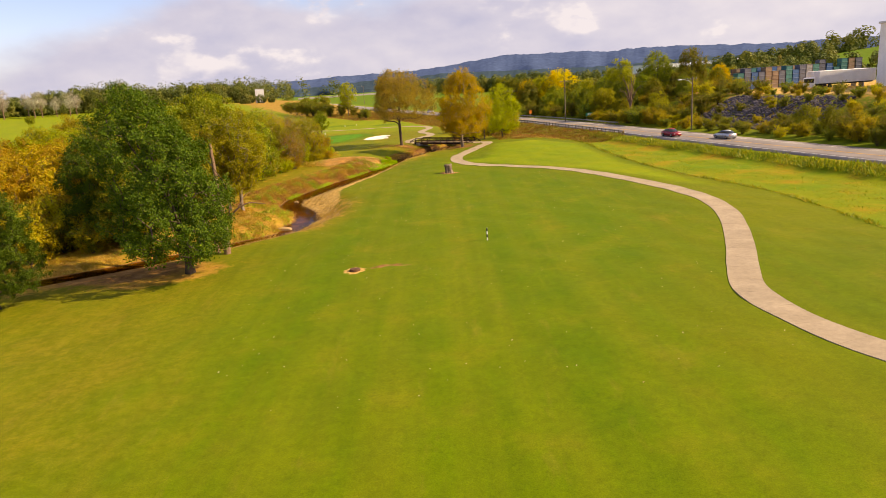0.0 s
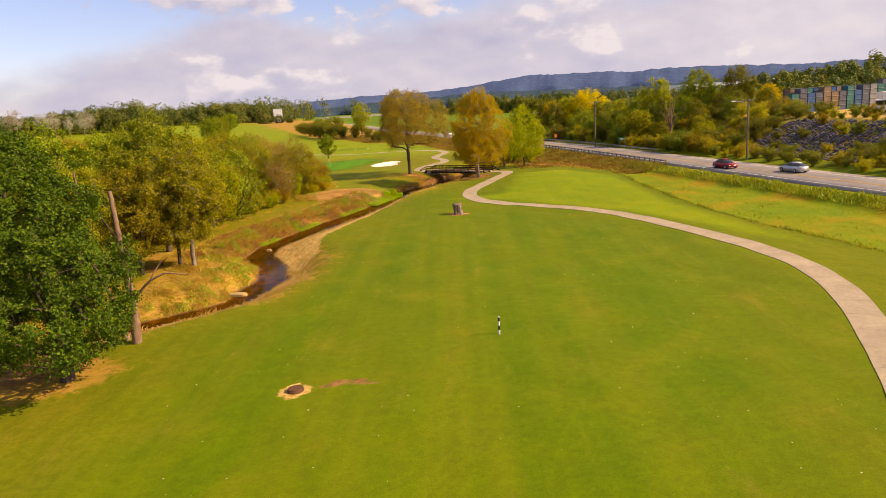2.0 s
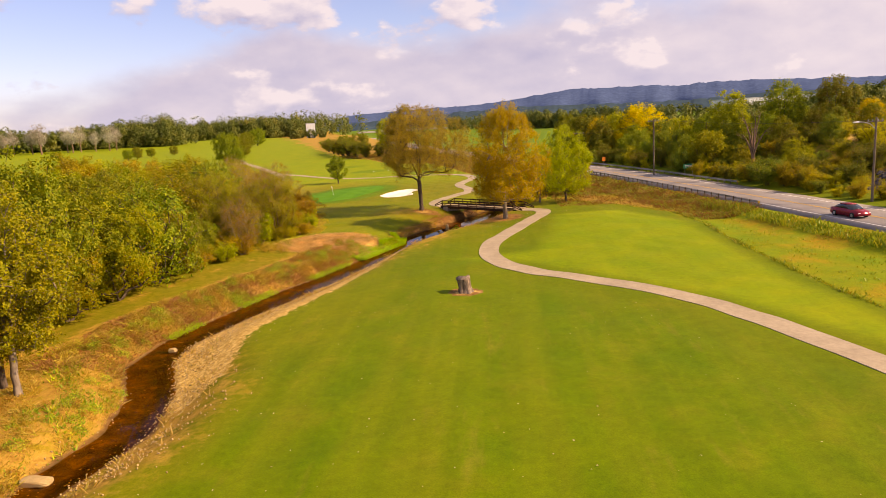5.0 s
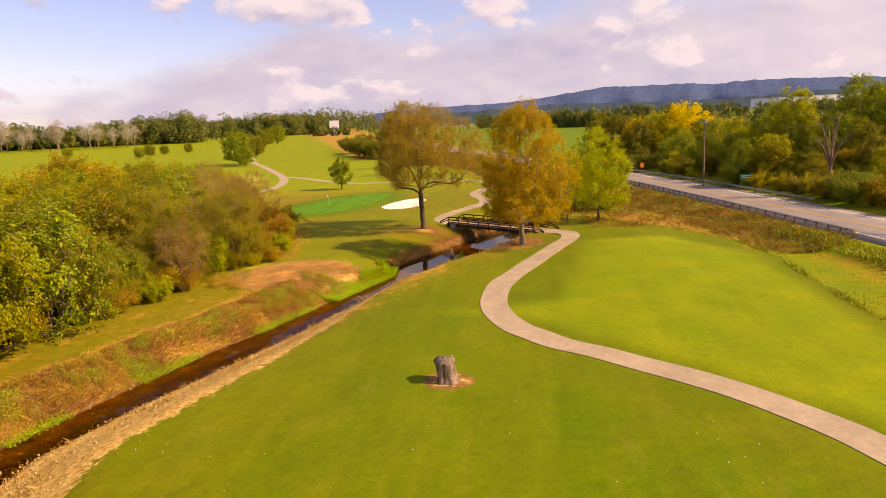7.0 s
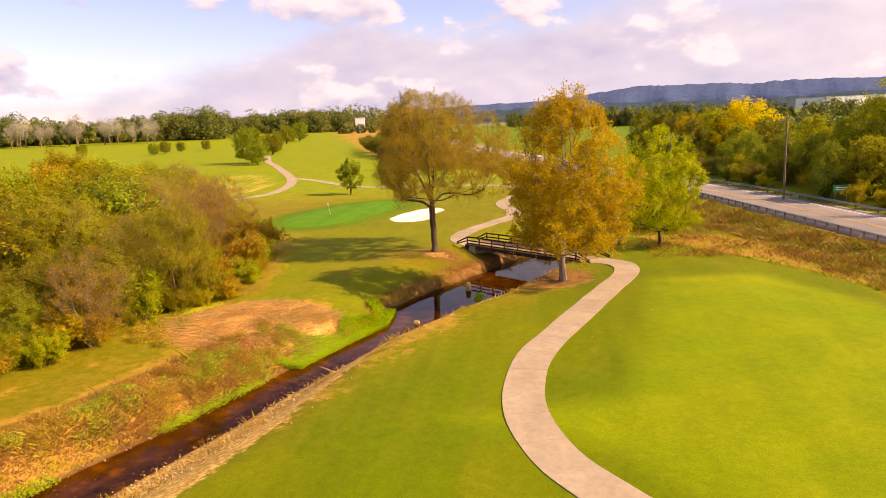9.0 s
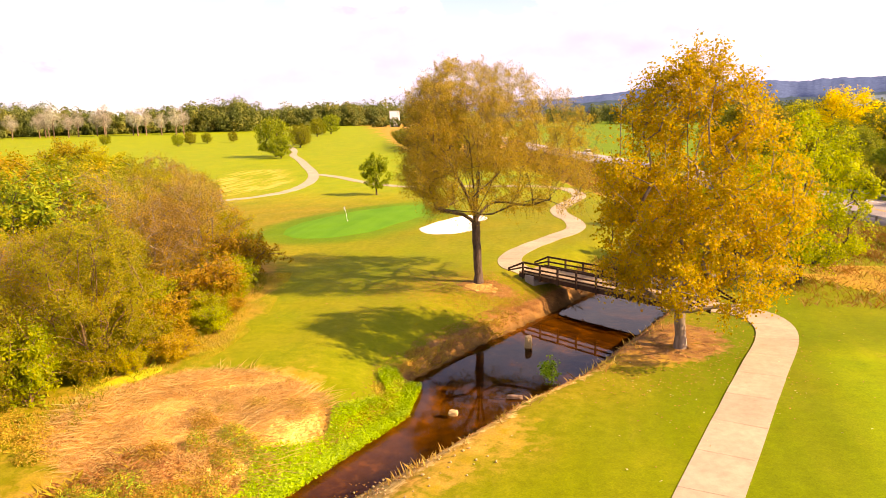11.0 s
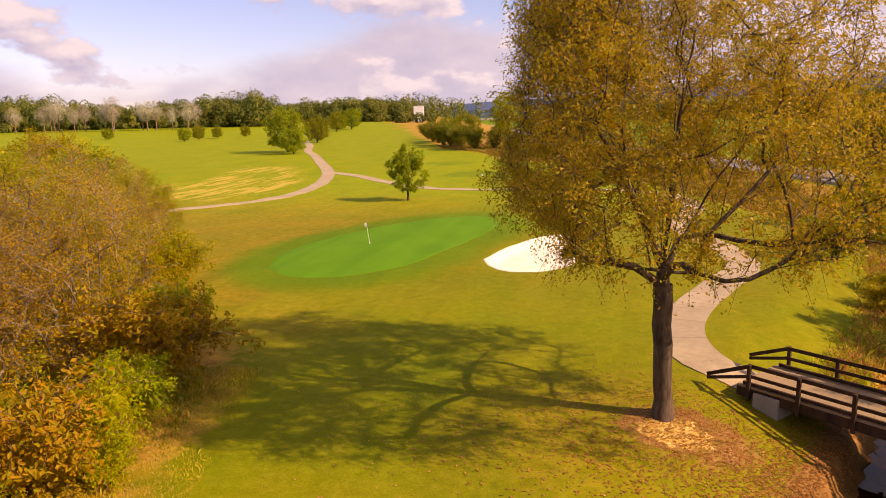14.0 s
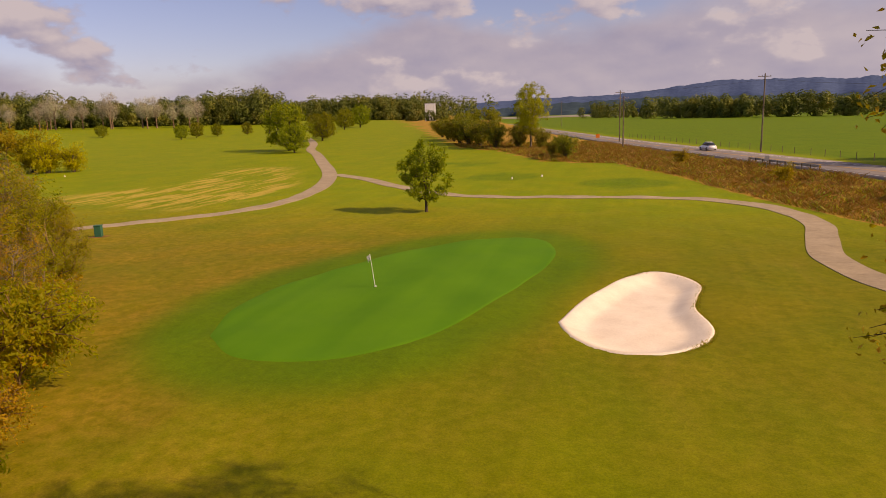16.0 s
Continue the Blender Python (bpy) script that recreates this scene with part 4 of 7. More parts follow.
def grow(seed, height, crown, trunk_r, fork, tips=260, leaves=60, leaf=0.2, clump=0.5, stems=1, long=1.5, gaps=0.0):
    """Wood and leaves of one tree. crown: (centre height, radius across, radius up, squareness)."""
    rng = np.random.default_rng(seed)
    cz, cr, ch, top = crown
    nodes, parent = [np.zeros(3)], [-1]
    for s in range(stems):
        ang = s * 2.4 + rng.uniform(0, 1)
        off = np.array([math.cos(ang), math.sin(ang), 0]) * (0.0 if stems == 1 else 0.35)
        prev = 0
        k = max(2, int(fork / 0.8))
        for i in range(1, k + 1):
            f = i / k
            p = off * (1 + 1.2 * f * (stems > 1)) + np.array([0, 0, fork * f]) + np.append(rng.normal(0, 0.05, 2), 0)
            nodes.append(p)
            parent.append(prev)
            prev = len(nodes) - 1
    hub = nodes[-1]
    lobes = rng.normal(size=(13, 3))
    lobes /= np.linalg.norm(lobes, axis=1, keepdims=True)
    holes = rng.normal(size=(7, 3))
    holes /= np.linalg.norm(holes, axis=1, keepdims=True)
    pts = []
    while len(pts) < tips:
        d = rng.normal(size=3)
        d /= np.linalg.norm(d)
        r = rng.uniform(0, 1) ** 0.45
        bulge = 0.78 + 0.3 * max(0, (np.max(lobes @ d) - 0.65) / 0.35) - gaps * max(0, np.max(holes @ d) - 0.86) * 4
        p = d * r * bulge
        if p[2] > 0:
            p[:2] *= 1 - 0.35 * p[2] * (1 - top)
        else:
            p[:2] *= 1 - 0.12 * (-p[2])
            p[2] *= 0.8
        p = np.array([p[0] * cr, p[1] * cr, cz + p[2] * ch])
        if p[2] > 0.4:
            pts.append(p)
    pts.sort(key=lambda p: np.linalg.norm(p - hub))
    ends = []
    for p in pts:
        arr = np.array(nodes)
        dist = np.linalg.norm(arr - p, axis=1)
        cost = dist + 0.25 * np.linalg.norm(arr - hub, axis=1) + 6.0 * (arr[:, 2] > p[2] + 0.3) + 3.0 * (arr[:, 2] < fork * 0.75)
        j = int(np.argmin(cost))
        a = nodes[j]
        up = a - nodes[parent[j]] if parent[j] >= 0 else np.array([0, 0, 1.0])
        up = up / max(np.linalg.norm(up), 1e-4)
        ln = np.linalg.norm(p - a)
        k = max(1, int(ln / 0.9))
        ctrl = a + (0.55 * up + 0.45 * (p - a) / max(ln, 1e-4)) * ln * 0.42
        prev = j
        for i in range(1, k + 1):
            f = i / k
            q = (1 - f) ** 2 * a + 2 * f * (1 - f) * ctrl + f * f * p + rng.normal(0, 0.05, 3) * min(1, ln) * (i < k)
            nodes.append(q)
            parent.append(prev)
            prev = len(nodes) - 1
        ends.append((prev, k))
    n = len(nodes)
    load = np.zeros(n)
    for e, _ in ends:
        load[e] += 1
    for i in range(n - 1, 0, -1):
        load[parent[i]] += load[i]
    rad = trunk_r * (np.maximum(load, 1) / max(load[1:].max(), 1)) ** 0.48
    rad = np.maximum(rad, 0.012)
    rad[0] = trunk_r * 1.35
    wv, wf = [], []
    for i in range(1, n):
        sides = 9 if rad[i] > 0.15 else (5 if rad[i] > 0.04 else 3)
        tube(wv, wf, nodes[parent[i]], nodes[i], rad[parent[i]] if load[parent[i]] < 2.2 * load[i] or parent[i] < 3 else rad[i] * 1.15, rad[i], sides)
    wood = (np.vstack(wv), np.array(wf))
    centres = []
    for e, k in ends:
        m = max(3, int(leaves * rng.uniform(0.5, 1.4)))
        c = nodes[e]
        b = nodes[parent[e]]
        f = rng.uniform(0, 1, (m, 1))
        q = b + (c - b) * f * 1.15 + rng.normal(0, clump, (m, 3)) * np.array([1, 1, 0.75])
        centres.append(q)
    cen = np.vstack(centres)
    cen = cen[cen[:, 2] > 0.15]
    lv, lf = leaf_quads(rng, cen, leaf, np.array([0, 0, cz - ch * 0.3]), 0.5, long)
    return wood, (lv, lf)


def arching(seed, limbs, hub, trunk_r, reach, spread=2.6, leaf=0.07, leaves=60, long=1.7, droop=0.35, bare=0.1, gap=0.5, fine=0.35, clump=0.16, bow=1.5):
    """A tree of sweeping limbs: limbs, side branches, twigs and leaves along the twigs.

    limbs: (turn in degrees, how far out from 0 to 1, end height). reach: metres to east, north, west and south."""
    rng = np.random.default_rng(seed)
    wv, wf, cen = [], [], []

    def sweep(pts, r0, r1, sides):
        for i in range(len(pts) - 1):
            a, b = i / (len(pts) - 1), (i + 1) / (len(pts) - 1)
            tube(wv, wf, pts[i], pts[i + 1], r0 + (r1 - r0) * a, r0 + (r1 - r0) * b, sides)

    def unit(v):
        return v / max(np.linalg.norm(v), 1e-6)

    base = np.array([0.0, 0.0, 0.0])
    if hub > 1.0:
        n = 7
        stem = [np.array([0.05 * math.sin(i * 1.7), 0.05 * math.cos(i * 2.1), hub * 1.0 * i / (n - 1)]) for i in range(n)]
        for i in range(n - 1):
            flare = (1.55, 1.12, 1.0, 0.97, 0.95, 0.94, 0.94)
            tube(wv, wf, stem[i], stem[i + 1], trunk_r * flare[i], trunk_r * flare[i + 1], 12)
        base = stem[-1]
    share = trunk_r * 1.15 / math.sqrt(max(len(limbs) * 0.55, 1)) if hub > 1 else trunk_r
    for deg, out, top in limbs:
        a = math.radians(deg)
        c, s_ = math.cos(a), math.sin(a)
        rx, ry = (reach[0] if c > 0 else reach[2]), (reach[1] if s_ > 0 else reach[3])
        r_ = out / math.sqrt((c / rx) ** 2 + (s_ / ry) ** 2)
        start = base + (np.array([0, 0, -rng.uniform(0, 0.6)]) if hub > 1 else np.array([c, s_, 0]) * 0.25 * rng.uniform(0.2, 1))
        ln = math.hypot(r_, top - start[2])
        k = max(6, int(ln / 0.6))
        f = np.linspace(0, 1, k + 1)[:, None]
        wave = np.cumsum(rng.normal(0, 0.06, (k + 1, 3)), axis=0) * f
        line = start + np.array([c, s_, 0]) * r_ * f ** bow + np.array([0, 0, 1.0]) * (top - start[2]) * (1 - (1 - f) ** 1.5) + wave
        line[:, 2] -= (out ** 2) * droop * 2.0 * f[:, 0] ** 4
        sweep(line, share * (0.8 + 0.4 * rng.uniform()), 0.02, 8 if leaf < 0.15 else 4)
        pos = 0.28 if hub > 1 else 0.12
        while pos < 1.0:
            i = min(int(pos * k), k - 1)
            p = line[i] + (line[i + 1] - line[i]) * (pos * k - i)
            tang = unit(line[i + 1] - line[i])
            sideways = unit(np.cross(tang, rng.normal(size=3)) + 0.35 * np.array([c, s_, 0.3]))
            d = unit(tang * 0.75 + sideways * 0.85 + np.array([0, 0, 0.22]))
            bl = (0.7 + spread * (1 - 0.62 * pos)) * rng.uniform(0.6, 1.15)
            kk = max(3, int(bl / 0.35))
            g = np.linspace(0, 1, kk + 1)[:, None]
            br = p + d * bl * g + np.cumsum(rng.normal(0, 0.045, (kk + 1, 3)), axis=0) * g
            br[:, 2] -= droop * bl * 0.55 * g[:, 0] ** 2 * rng.uniform(0.3, 1.3)
            sweep(br if leaf < 0.15 else br[::2], 0.012 + 0.014 * bl, 0.010, 5 if leaf < 0.15 else 3)
            thin = rng.uniform() < (bare if pos > 0.45 or hub < 1 else 0.35)
            q = 0.18
            while q <= 1.0:
                j = min(int(q * kk), kk - 1)
                o = br[j] + (br[j + 1] - br[j]) * (q * kk - j)
                t2 = unit(br[j + 1] - br[j])
                e = unit(t2 * 0.7 + rng.normal(size=3) * 0.75 + np.array([0, 0, 0.1]))
                tl = rng.uniform(0.45, 1.15) * (0.6 + 0.5 * min(bl / 3, 1))
                m1 = o + e * tl * 0.5
                m2 = o + e * tl - np.array([0, 0, droop * tl * rng.uniform(0.2, 1.2)])
                if leaf < 0.15:
                    sweep([o, m1, m2], 0.011, 0.005, 3)
                n = int(leaves * rng.uniform(0.5, 1.4) * (0.12 if thin else 1.0))
                h = rng.uniform(0.1, 1.1, (n, 1))
                pts = (1 - h) ** 2 * o + 2 * h * (1 - h) * m1 + h * h * m2 + rng.normal(0, clump, (n, 3))
                pts[:, 2] -= clump * 0.5
                cen.append(pts)
                q += fine / bl * rng.uniform(0.7, 1.3)
            pos += gap / ln * rng.uniform(0.7, 1.3)
    c_ = np.vstack(cen)
    c_ = c_[c_[:, 2] > 0.12]
    wood = np.vstack(wv)
    mid = np.array([0, 0, c_[:, 2].mean() * 0.75])
    lv, lf = leaf_quads(rng, c_, leaf, mid, 0.4, long, 0.9)
    return (wood, np.array(wf)), (lv, lf)


def sticks(a, b, ra, rb, sides):
    """Many tapered bars at once, from the places a to the places b."""
    d = b - a
    d = d / np.maximum(np.linalg.norm(d, axis=1, keepdims=True), 1e-4)
    ref = np.where(np.abs(d[:, 2:]) < 0.9, np.array([[0.0, 0.0, 1.0]]), np.array([[1.0, 0.0, 0.0]]))
    u = np.cross(d, ref)
    u /= np.maximum(np.linalg.norm(u, axis=1, keepdims=True), 1e-4)
    w = np.cross(d, u)
    ang = np.arange(sides) * 2 * math.pi / sides
    ring = np.cos(ang)[None, :, None] * u[:, None] + np.sin(ang)[None, :, None] * w[:, None]
    ra, rb = ra[:, None, None], rb[:, None, None]
    lo = (a - 0.3 * d * ra[:, 0])[:, None] + ring * ra
    hi = (b + 0.3 * d * rb[:, 0])[:, None] + ring * rb
    i = np.arange(sides)
    j = (i + 1) % sides
    face = np.stack([i, j, sides + j, sides + i], 1)
    return np.concatenate([lo, hi], 1).reshape(-1, 3), (np.arange(len(a))[:, None, None] * 2 * sides + face[None]).reshape(-1, 4)


def dome(lo, hi, r, low=0.75, belly=0.42, top=0.5):
    """Heights and radii of a rounded crown."""
    h = hi - lo
    return [(lo, 0.3 * r), (lo + 0.1 * h, low * r), (lo + belly * h, r), (lo + 0.72 * h, (0.55 + 0.55 * top) * r), (lo + 0.9 * h, top * r), (hi, 0.12 * r)]


def canopy(seed, profile, trunk_r, fork, tips=300, twigs=5, leaves=18, leaf=0.1, long=1.6, reach=(1, 1, 1, 1), shell=0.42, patch=0.45, gap=-0.25, lobe=0.3,
           droop=0.25, twig=0.9, clump=0.1, leaders=0, stems=1, axis_top=0.0, hollow=(0.0, 0.0), bare=0.0, fine=True, wander=0.06, order=0.9, lean=0.0, power=0.48, climb=0.35):
    """A tree whose crown fills an outline of heights and radii: trunk, limbs, twigs, and leaves along the twigs.

    reach scales the radius to east, north, west and south; patch and gap set the size and amount of the openings in the crown."""
    rng = np.random.default_rng(seed)
    pz, pr = np.array([p[0] for p in profile], float), np.array([p[1] for p in profile], float)
    nodes, parent = np.zeros((60000, 3)), np.full(60000, -1, int)
    count = 1

    def add(p, j):
        nonlocal count
        nodes[count], parent[count] = p, j
        count += 1
        return count - 1

    tops = []
    for s in range(stems):
        a = s * 2.4 + rng.uniform(0, 0.8)
        off = np.array([math.cos(a), math.sin(a), 0]) * (0.0 if stems == 1 else pr.max() * 0.16)
        prev, k = 0, max(2, int(fork / 0.7))
        for i in range(1, k + 1):
            f = i / k
            prev = add(off * (0.35 + f) * (stems > 1) + np.array([0, 0, fork * f]) + np.append(rng.normal(0, 0.03, 2), 0), prev)
        tops.append(prev)
    hub = nodes[tops[0]].copy() if stems == 1 else np.array([0, 0, fork])
    if axis_top:
        prev, k = tops[0], int((axis_top - fork) / 0.7)
        for i in range(1, k + 1):
            prev = add(hub + np.array([0.10 * math.sin(i * 0.8), 0.10 * math.sin(i * 0.6 + 1), (axis_top - fork) * i / k]), prev)
    for s in range(leaders):
        a = s * 2.39996 + rng.uniform(-0.3, 0.3)
        zz = pz[0] + (pz[-1] - pz[0]) * (0.50 + 0.42 * ((s * 0.618) % 1.0))
        rr = np.interp(zz, pz, pr) * rng.uniform(0.3, 0.72)
        aim = np.array([math.cos(a) * rr, math.sin(a) * rr, zz])
        start = tops[s % len(tops)]
        prev, k = start, max(4, int(np.linalg.norm(aim - nodes[start]) / 0.7))
        for i in range(1, k + 1):
            f = i / k
            q = nodes[start] + (aim - nodes[start]) * f + np.array([0, 0, 0.12 * np.linalg.norm(aim - hub) * math.sin(f * math.pi)]) + rng.normal(0, wander, 3)
            prev = add(q, prev)
    seedv, pts, tries = Vector((seed * 1.37, seed * 0.71, seed * 0.29)), [], 0
    rmax = pr.max()
    while len(pts) < tips and tries < tips * 60:
        tries += 1
        z = rng.uniform(pz[0], pz[-1])
        r = np.interp(z, pz, pr)
        if rng.uniform() > (r / rmax) ** 1.5:
            continue
        a = rng.uniform(0, 2 * math.pi)
        c, s_ = math.cos(a), math.sin(a)
        side_ = (reach[0] if c > 0 else reach[2]) * c * c + (reach[1] if s_ > 0 else reach[3]) * s_ * s_
        u = rng.uniform() ** shell
        if z < hollow[0] and u < hollow[1]:
            continue
        r *= side_ * (1 + lobe * noise.noise(Vector((c * 1.7, s_ * 1.7, z / rmax * 1.9)) + seedv) + 0.5 * lobe * noise.noise(Vector((c * 4, s_ * 4, z / rmax * 4)) + seedv))
        p = np.array([c * r * u, s_ * r * u, z])
        if noise.noise(Vector(p) * patch + seedv) < gap:
            continue
        pts.append(p)
    pts.sort(key=lambda p: np.linalg.norm(p - hub))
    ends = []
    for p in pts:
        arr = nodes[1:count]
        flat_d = np.hypot(arr[:, 0] - p[0], arr[:, 1] - p[1])
        cost = np.linalg.norm(arr - p, axis=1) + 0.22 * np.linalg.norm(arr - hub, axis=1) + 1.6 * np.maximum(0, arr[:, 2] - p[2] + climb * flat_d) + 3.0 * (arr[:, 2] < fork * 0.8)
        j = int(np.argmin(cost)) + 1
        a = nodes[j].copy()
        up = a - nodes[parent[j]]
        up = up / max(np.linalg.norm(up), 1e-4)
        ln = np.linalg.norm(p - a)
        k = max(1, int(ln / 0.7))
        ctrl = a + (0.5 * up + 0.5 * (p - a) / max(ln, 1e-4)) * ln * 0.45
        prev = j
        for i in range(1, k + 1):
            f = i / k
            prev = add((1 - f) ** 2 * a + 2 * f * (1 - f) * ctrl + f * f * p + rng.normal(0, wander, 3) * min(1, ln) * (i < k), prev)
        ends.append(prev)
    n = count
    nodes, parent, ends = nodes[:n], parent[:n], np.array(ends)
    load = np.zeros(n)
    load[ends] += 1
    for i in range(n - 1, 0, -1):
        load[parent[i]] += load[i]
    rad = np.maximum(trunk_r * (np.maximum(load, 1) / max(load[1:].max(), 1)) ** power, 0.011 if fine else 0.02)
    rad[0] = trunk_r * 1.4
    kids = np.arange(1, n)
    ra = np.where((load[parent[kids]] < 2.2 * load[kids]) | (parent[kids] < 3), rad[parent[kids]], rad[kids] * 1.15)
    vs, fs, base = [], [], 0

    def put(v, f):
        nonlocal base
        vs.append(v)
        fs.append(f + base)
        base += len(v)

    for lo_r, hi_r, sides in ((0.14, 99, 11), (0.045, 0.14, 6), (0, 0.045, 3)):
        m = (rad[kids] >= lo_r) & (rad[kids] < hi_r)
        if m.any():
            put(*sticks(nodes[parent[kids[m]]], nodes[kids[m]], ra[m], rad[kids[m]], sides))
    e = np.repeat(ends, twigs)
    m = len(e)
    way_ = nodes[e] - nodes[parent[e]]
    way_ /= np.maximum(np.linalg.norm(way_, axis=1, keepdims=True), 1e-3)
    d = rng.normal(size=(m, 3)) * 0.75 + 0.8 * way_ + np.array([0, 0, 0.15])
    d /= np.maximum(np.linalg.norm(d, axis=1, keepdims=True), 1e-3)
    ln = twig * rng.uniform(0.55, 1.3, (m, 1))
    o = nodes[e] - way_ * rng.uniform(0, 0.7, (m, 1)) * twig
    m1 = o + d * ln * 0.55
    m2 = o + d * ln - np.array([0, 0, 1.0]) * droop * ln * rng.uniform(0.2, 1.4, (m, 1))
    if fine:
        put(*sticks(np.vstack([o, m1]), np.vstack([m1, m2]), np.full(2 * m, 0.007), np.full(2 * m, 0.004), 3))
    full = np.where(rng.uniform(size=m) < bare, 0.15, 1.0)
    per = np.maximum(1, (leaves * rng.uniform(0.6, 1.4, m) * full).astype(int))
    q = np.repeat(np.arange(m), per)
    h = rng.uniform(0.12, 1.06, (len(q), 1))
    cen = (1 - h) ** 2 * o[q] + 2 * h * (1 - h) * m1[q] + h * h * m2[q] + rng.normal(0, clump, (len(q), 3))
    cen = cen[cen[:, 2] > 0.1]
    wood_v = np.vstack(vs)
    for w in (cen, wood_v):
        w[:, 0] += lean * w[:, 2] ** 2 / pz[-1]
    lv, lf = leaf_quads(rng, cen, leaf, np.array([lean * pz.mean(), 0, pz.mean() * 0.8]), 0.4, long, order)
    return (wood_v, np.vstack(fs)), (lv, lf)


def tree(name, grown, bark, leaf_mat, x, y, turn=0, label="", category="tree", group="", scale=1.0, sink=0.1):
    (wv, wf), (lv, lf) = grown
    root = empty(name, x, y, gz(x, y) - sink, turn, label, category, group)
    root.scale = (scale, scale, scale)
    place_under(new("trunk", mesh_np("trunk", wv, wf, bark, True)), root)
    place_under(new("crown", mesh_np("crown", lv, lf, leaf_mat)), root)
    return root


def again(ob, x, y, turn, scale=1.0, sink=0.1, label=""):
    o = copy_thing(ob, pose(x, y, gz(x, y) - sink, 0, 0, turn))
    o.scale = (scale, scale, scale * (0.92 + 0.16 * ((x * 7.3 + y * 3.1) % 1.0)))
    return tagged(o, label)


# single trees
elm = tree("elm_tree", canopy(11, [(5.8, 5.2), (6.8, 7.0), (8.6, 8.0), (10.8, 8.3), (13.6, 7.4), (15.6, 5.6), (16.8, 3.4), (17.4, 0.8)], 0.33, 5.6, 1250, 8, 26, 0.056, 1.8, (1.22, 1.02, 0.60, 0.90), 0.46, 0.40, -0.24, 0.22,
                                  0.42, 1.0, 0.11, 9, hollow=(9.0, 0.66), bare=0.25, power=0.58, wander=0.03, climb=0.6, lean=-0.07), M_BARK, M_ELM, -6.8, 164.2, 0,
           "tall vase-shaped elm with thinning olive-bronze autumn leaves")
tree("sycamore_tree", canopy(23, [(2.6, 2.2), (3.6, 4.5), (5.2, 5.2), (8.0, 5.5), (10.8, 5.1), (13.1, 4.2), (15.0, 2.8), (16.4, 0.7)], 0.30, 2.4, 800, 5, 16, 0.13, 1.15, (1.08, 1.0, 0.80, 1.0), 0.45, 0.50, -0.16, 0.40,
                              0.35, 0.85, 0.15, axis_top=15.6, lean=0.02), M_PALE, M_SYC, 6.9, 149.8, 0,
     "golden-yellow sycamore with pale trunk beside the brook")
oak = tree("oak_tree", canopy(31, [(1.7, 2.6), (2.6, 5.4), (5.0, 6.8), (8.5, 6.4), (11.5, 5.2), (14.0, 3.8), (15.8, 2.2), (16.8, 0.5)], 0.36, 2.0, 700, 6, 18, 0.14, 1.4, (0.58, 1.0, 0.88, 1.0), 0.40, 0.48, -0.08, 0.42,
                              0.25, 0.8, 0.16, 6, lean=-0.22), M_BARK, M_OAK, -22.0, 59.6, 0,
           "broad dark green oak on the bank beside the fairway")
again(oak, -35.0, 76.0, 60, 0.78, label="dark green oak among the bank trees")
again(oak, -40.0, 88.0, 200, 0.8, label="dark green oak among the bank trees")
again(oak, -35.5, 53.5, 130, 0.62, label="small dark green oak at the wood's edge")
tree("young_oak_tree", canopy(41, dome(1.3, 7.4, 2.5, 0.7, 0.4, 0.5), 0.14, 1.4, 260, 5, 11, 0.13, 1.3, shell=0.45, patch=0.9, gap=-0.1, lobe=0.45, twig=0.5, clump=0.09, leaders=4), M_BARK, M_GREENLEAF, -34.7, 226.2, 0, "young round oak standing alone on the turf")
lime = tree("lime_tree", canopy(47, dome(1.6, 12.6, 4.5, 0.85, 0.4, 0.5), 0.17, 1.5, 360, 5, 14, 0.12, 1.6, shell=0.42, patch=0.55, gap=-0.15, lobe=0.35, twig=0.7, clump=0.13, axis_top=11.4), M_BARK, M_BRIGHT, 17.2, 165.5, 0, "fresh lime-green tree beside the brook")

yellow = tree("yellow_tree", canopy(53, dome(3.0, 13.4, 3.9, 0.8, 0.45, 0.55), 0.22, 3.6, 330, 5, 15, 0.13, 1.4, shell=0.42, patch=0.55, gap=-0.15, lobe=0.4, twig=0.75, clump=0.14, leaders=5), M_PALE, M_YELLOWLEAF, -25.0, 89.4, 0,
              "slim tree with yellow-green leaves on the far bank", group="trees along the brook")
green_a = tree("bank_tree", canopy(59, dome(2.2, 11.4, 3.7, 0.8, 0.45, 0.55), 0.2, 2.6, 320, 5, 14, 0.13, 1.4, shell=0.42, patch=0.55, gap=-0.15, lobe=0.4, twig=0.75, clump=0.14, leaders=5), M_BARK, M_YELLOWLEAF, -29.6, 87.4, 0,
               "leafy yellow-green tree on the far bank", group="trees along the brook")
again(green_a, -27.0, 90.8, 80, 0.95)
again(yellow, -33.5, 83, 200, 0.9)
green_b = tree("bank_tree", canopy(61, dome(2.4, 14.4, 5.2, 0.8, 0.45, 0.55), 0.28, 2.6, 420, 5, 13, 0.17, 1.4, shell=0.40, patch=0.45, gap=-0.12, lobe=0.4, twig=0.9, clump=0.18, leaders=6, fine=False), M_BARK, M_GREENLEAF, -36, 96, 0,
               "tall green tree in the wood along the brook", group="trees along the brook")
for x, y, r, s in ((-35, 79, 15, 0.72), (-33, 92, 310, 0.8), (-39, 91, 130, 0.95), (-38, 103, 270, 0.95), (-33.5, 112, 100, 0.85), (-36, 120, 240, 0.9), 
                   (-31.5, 99, 140, 0.9), (-34, 106, 220, 1.0), (-38, 114, 300, 0.95), (-31, 73, 250, 0.8),):
    again(green_b, x, y, r, s * (1.16 if y < 100 else 1.0))

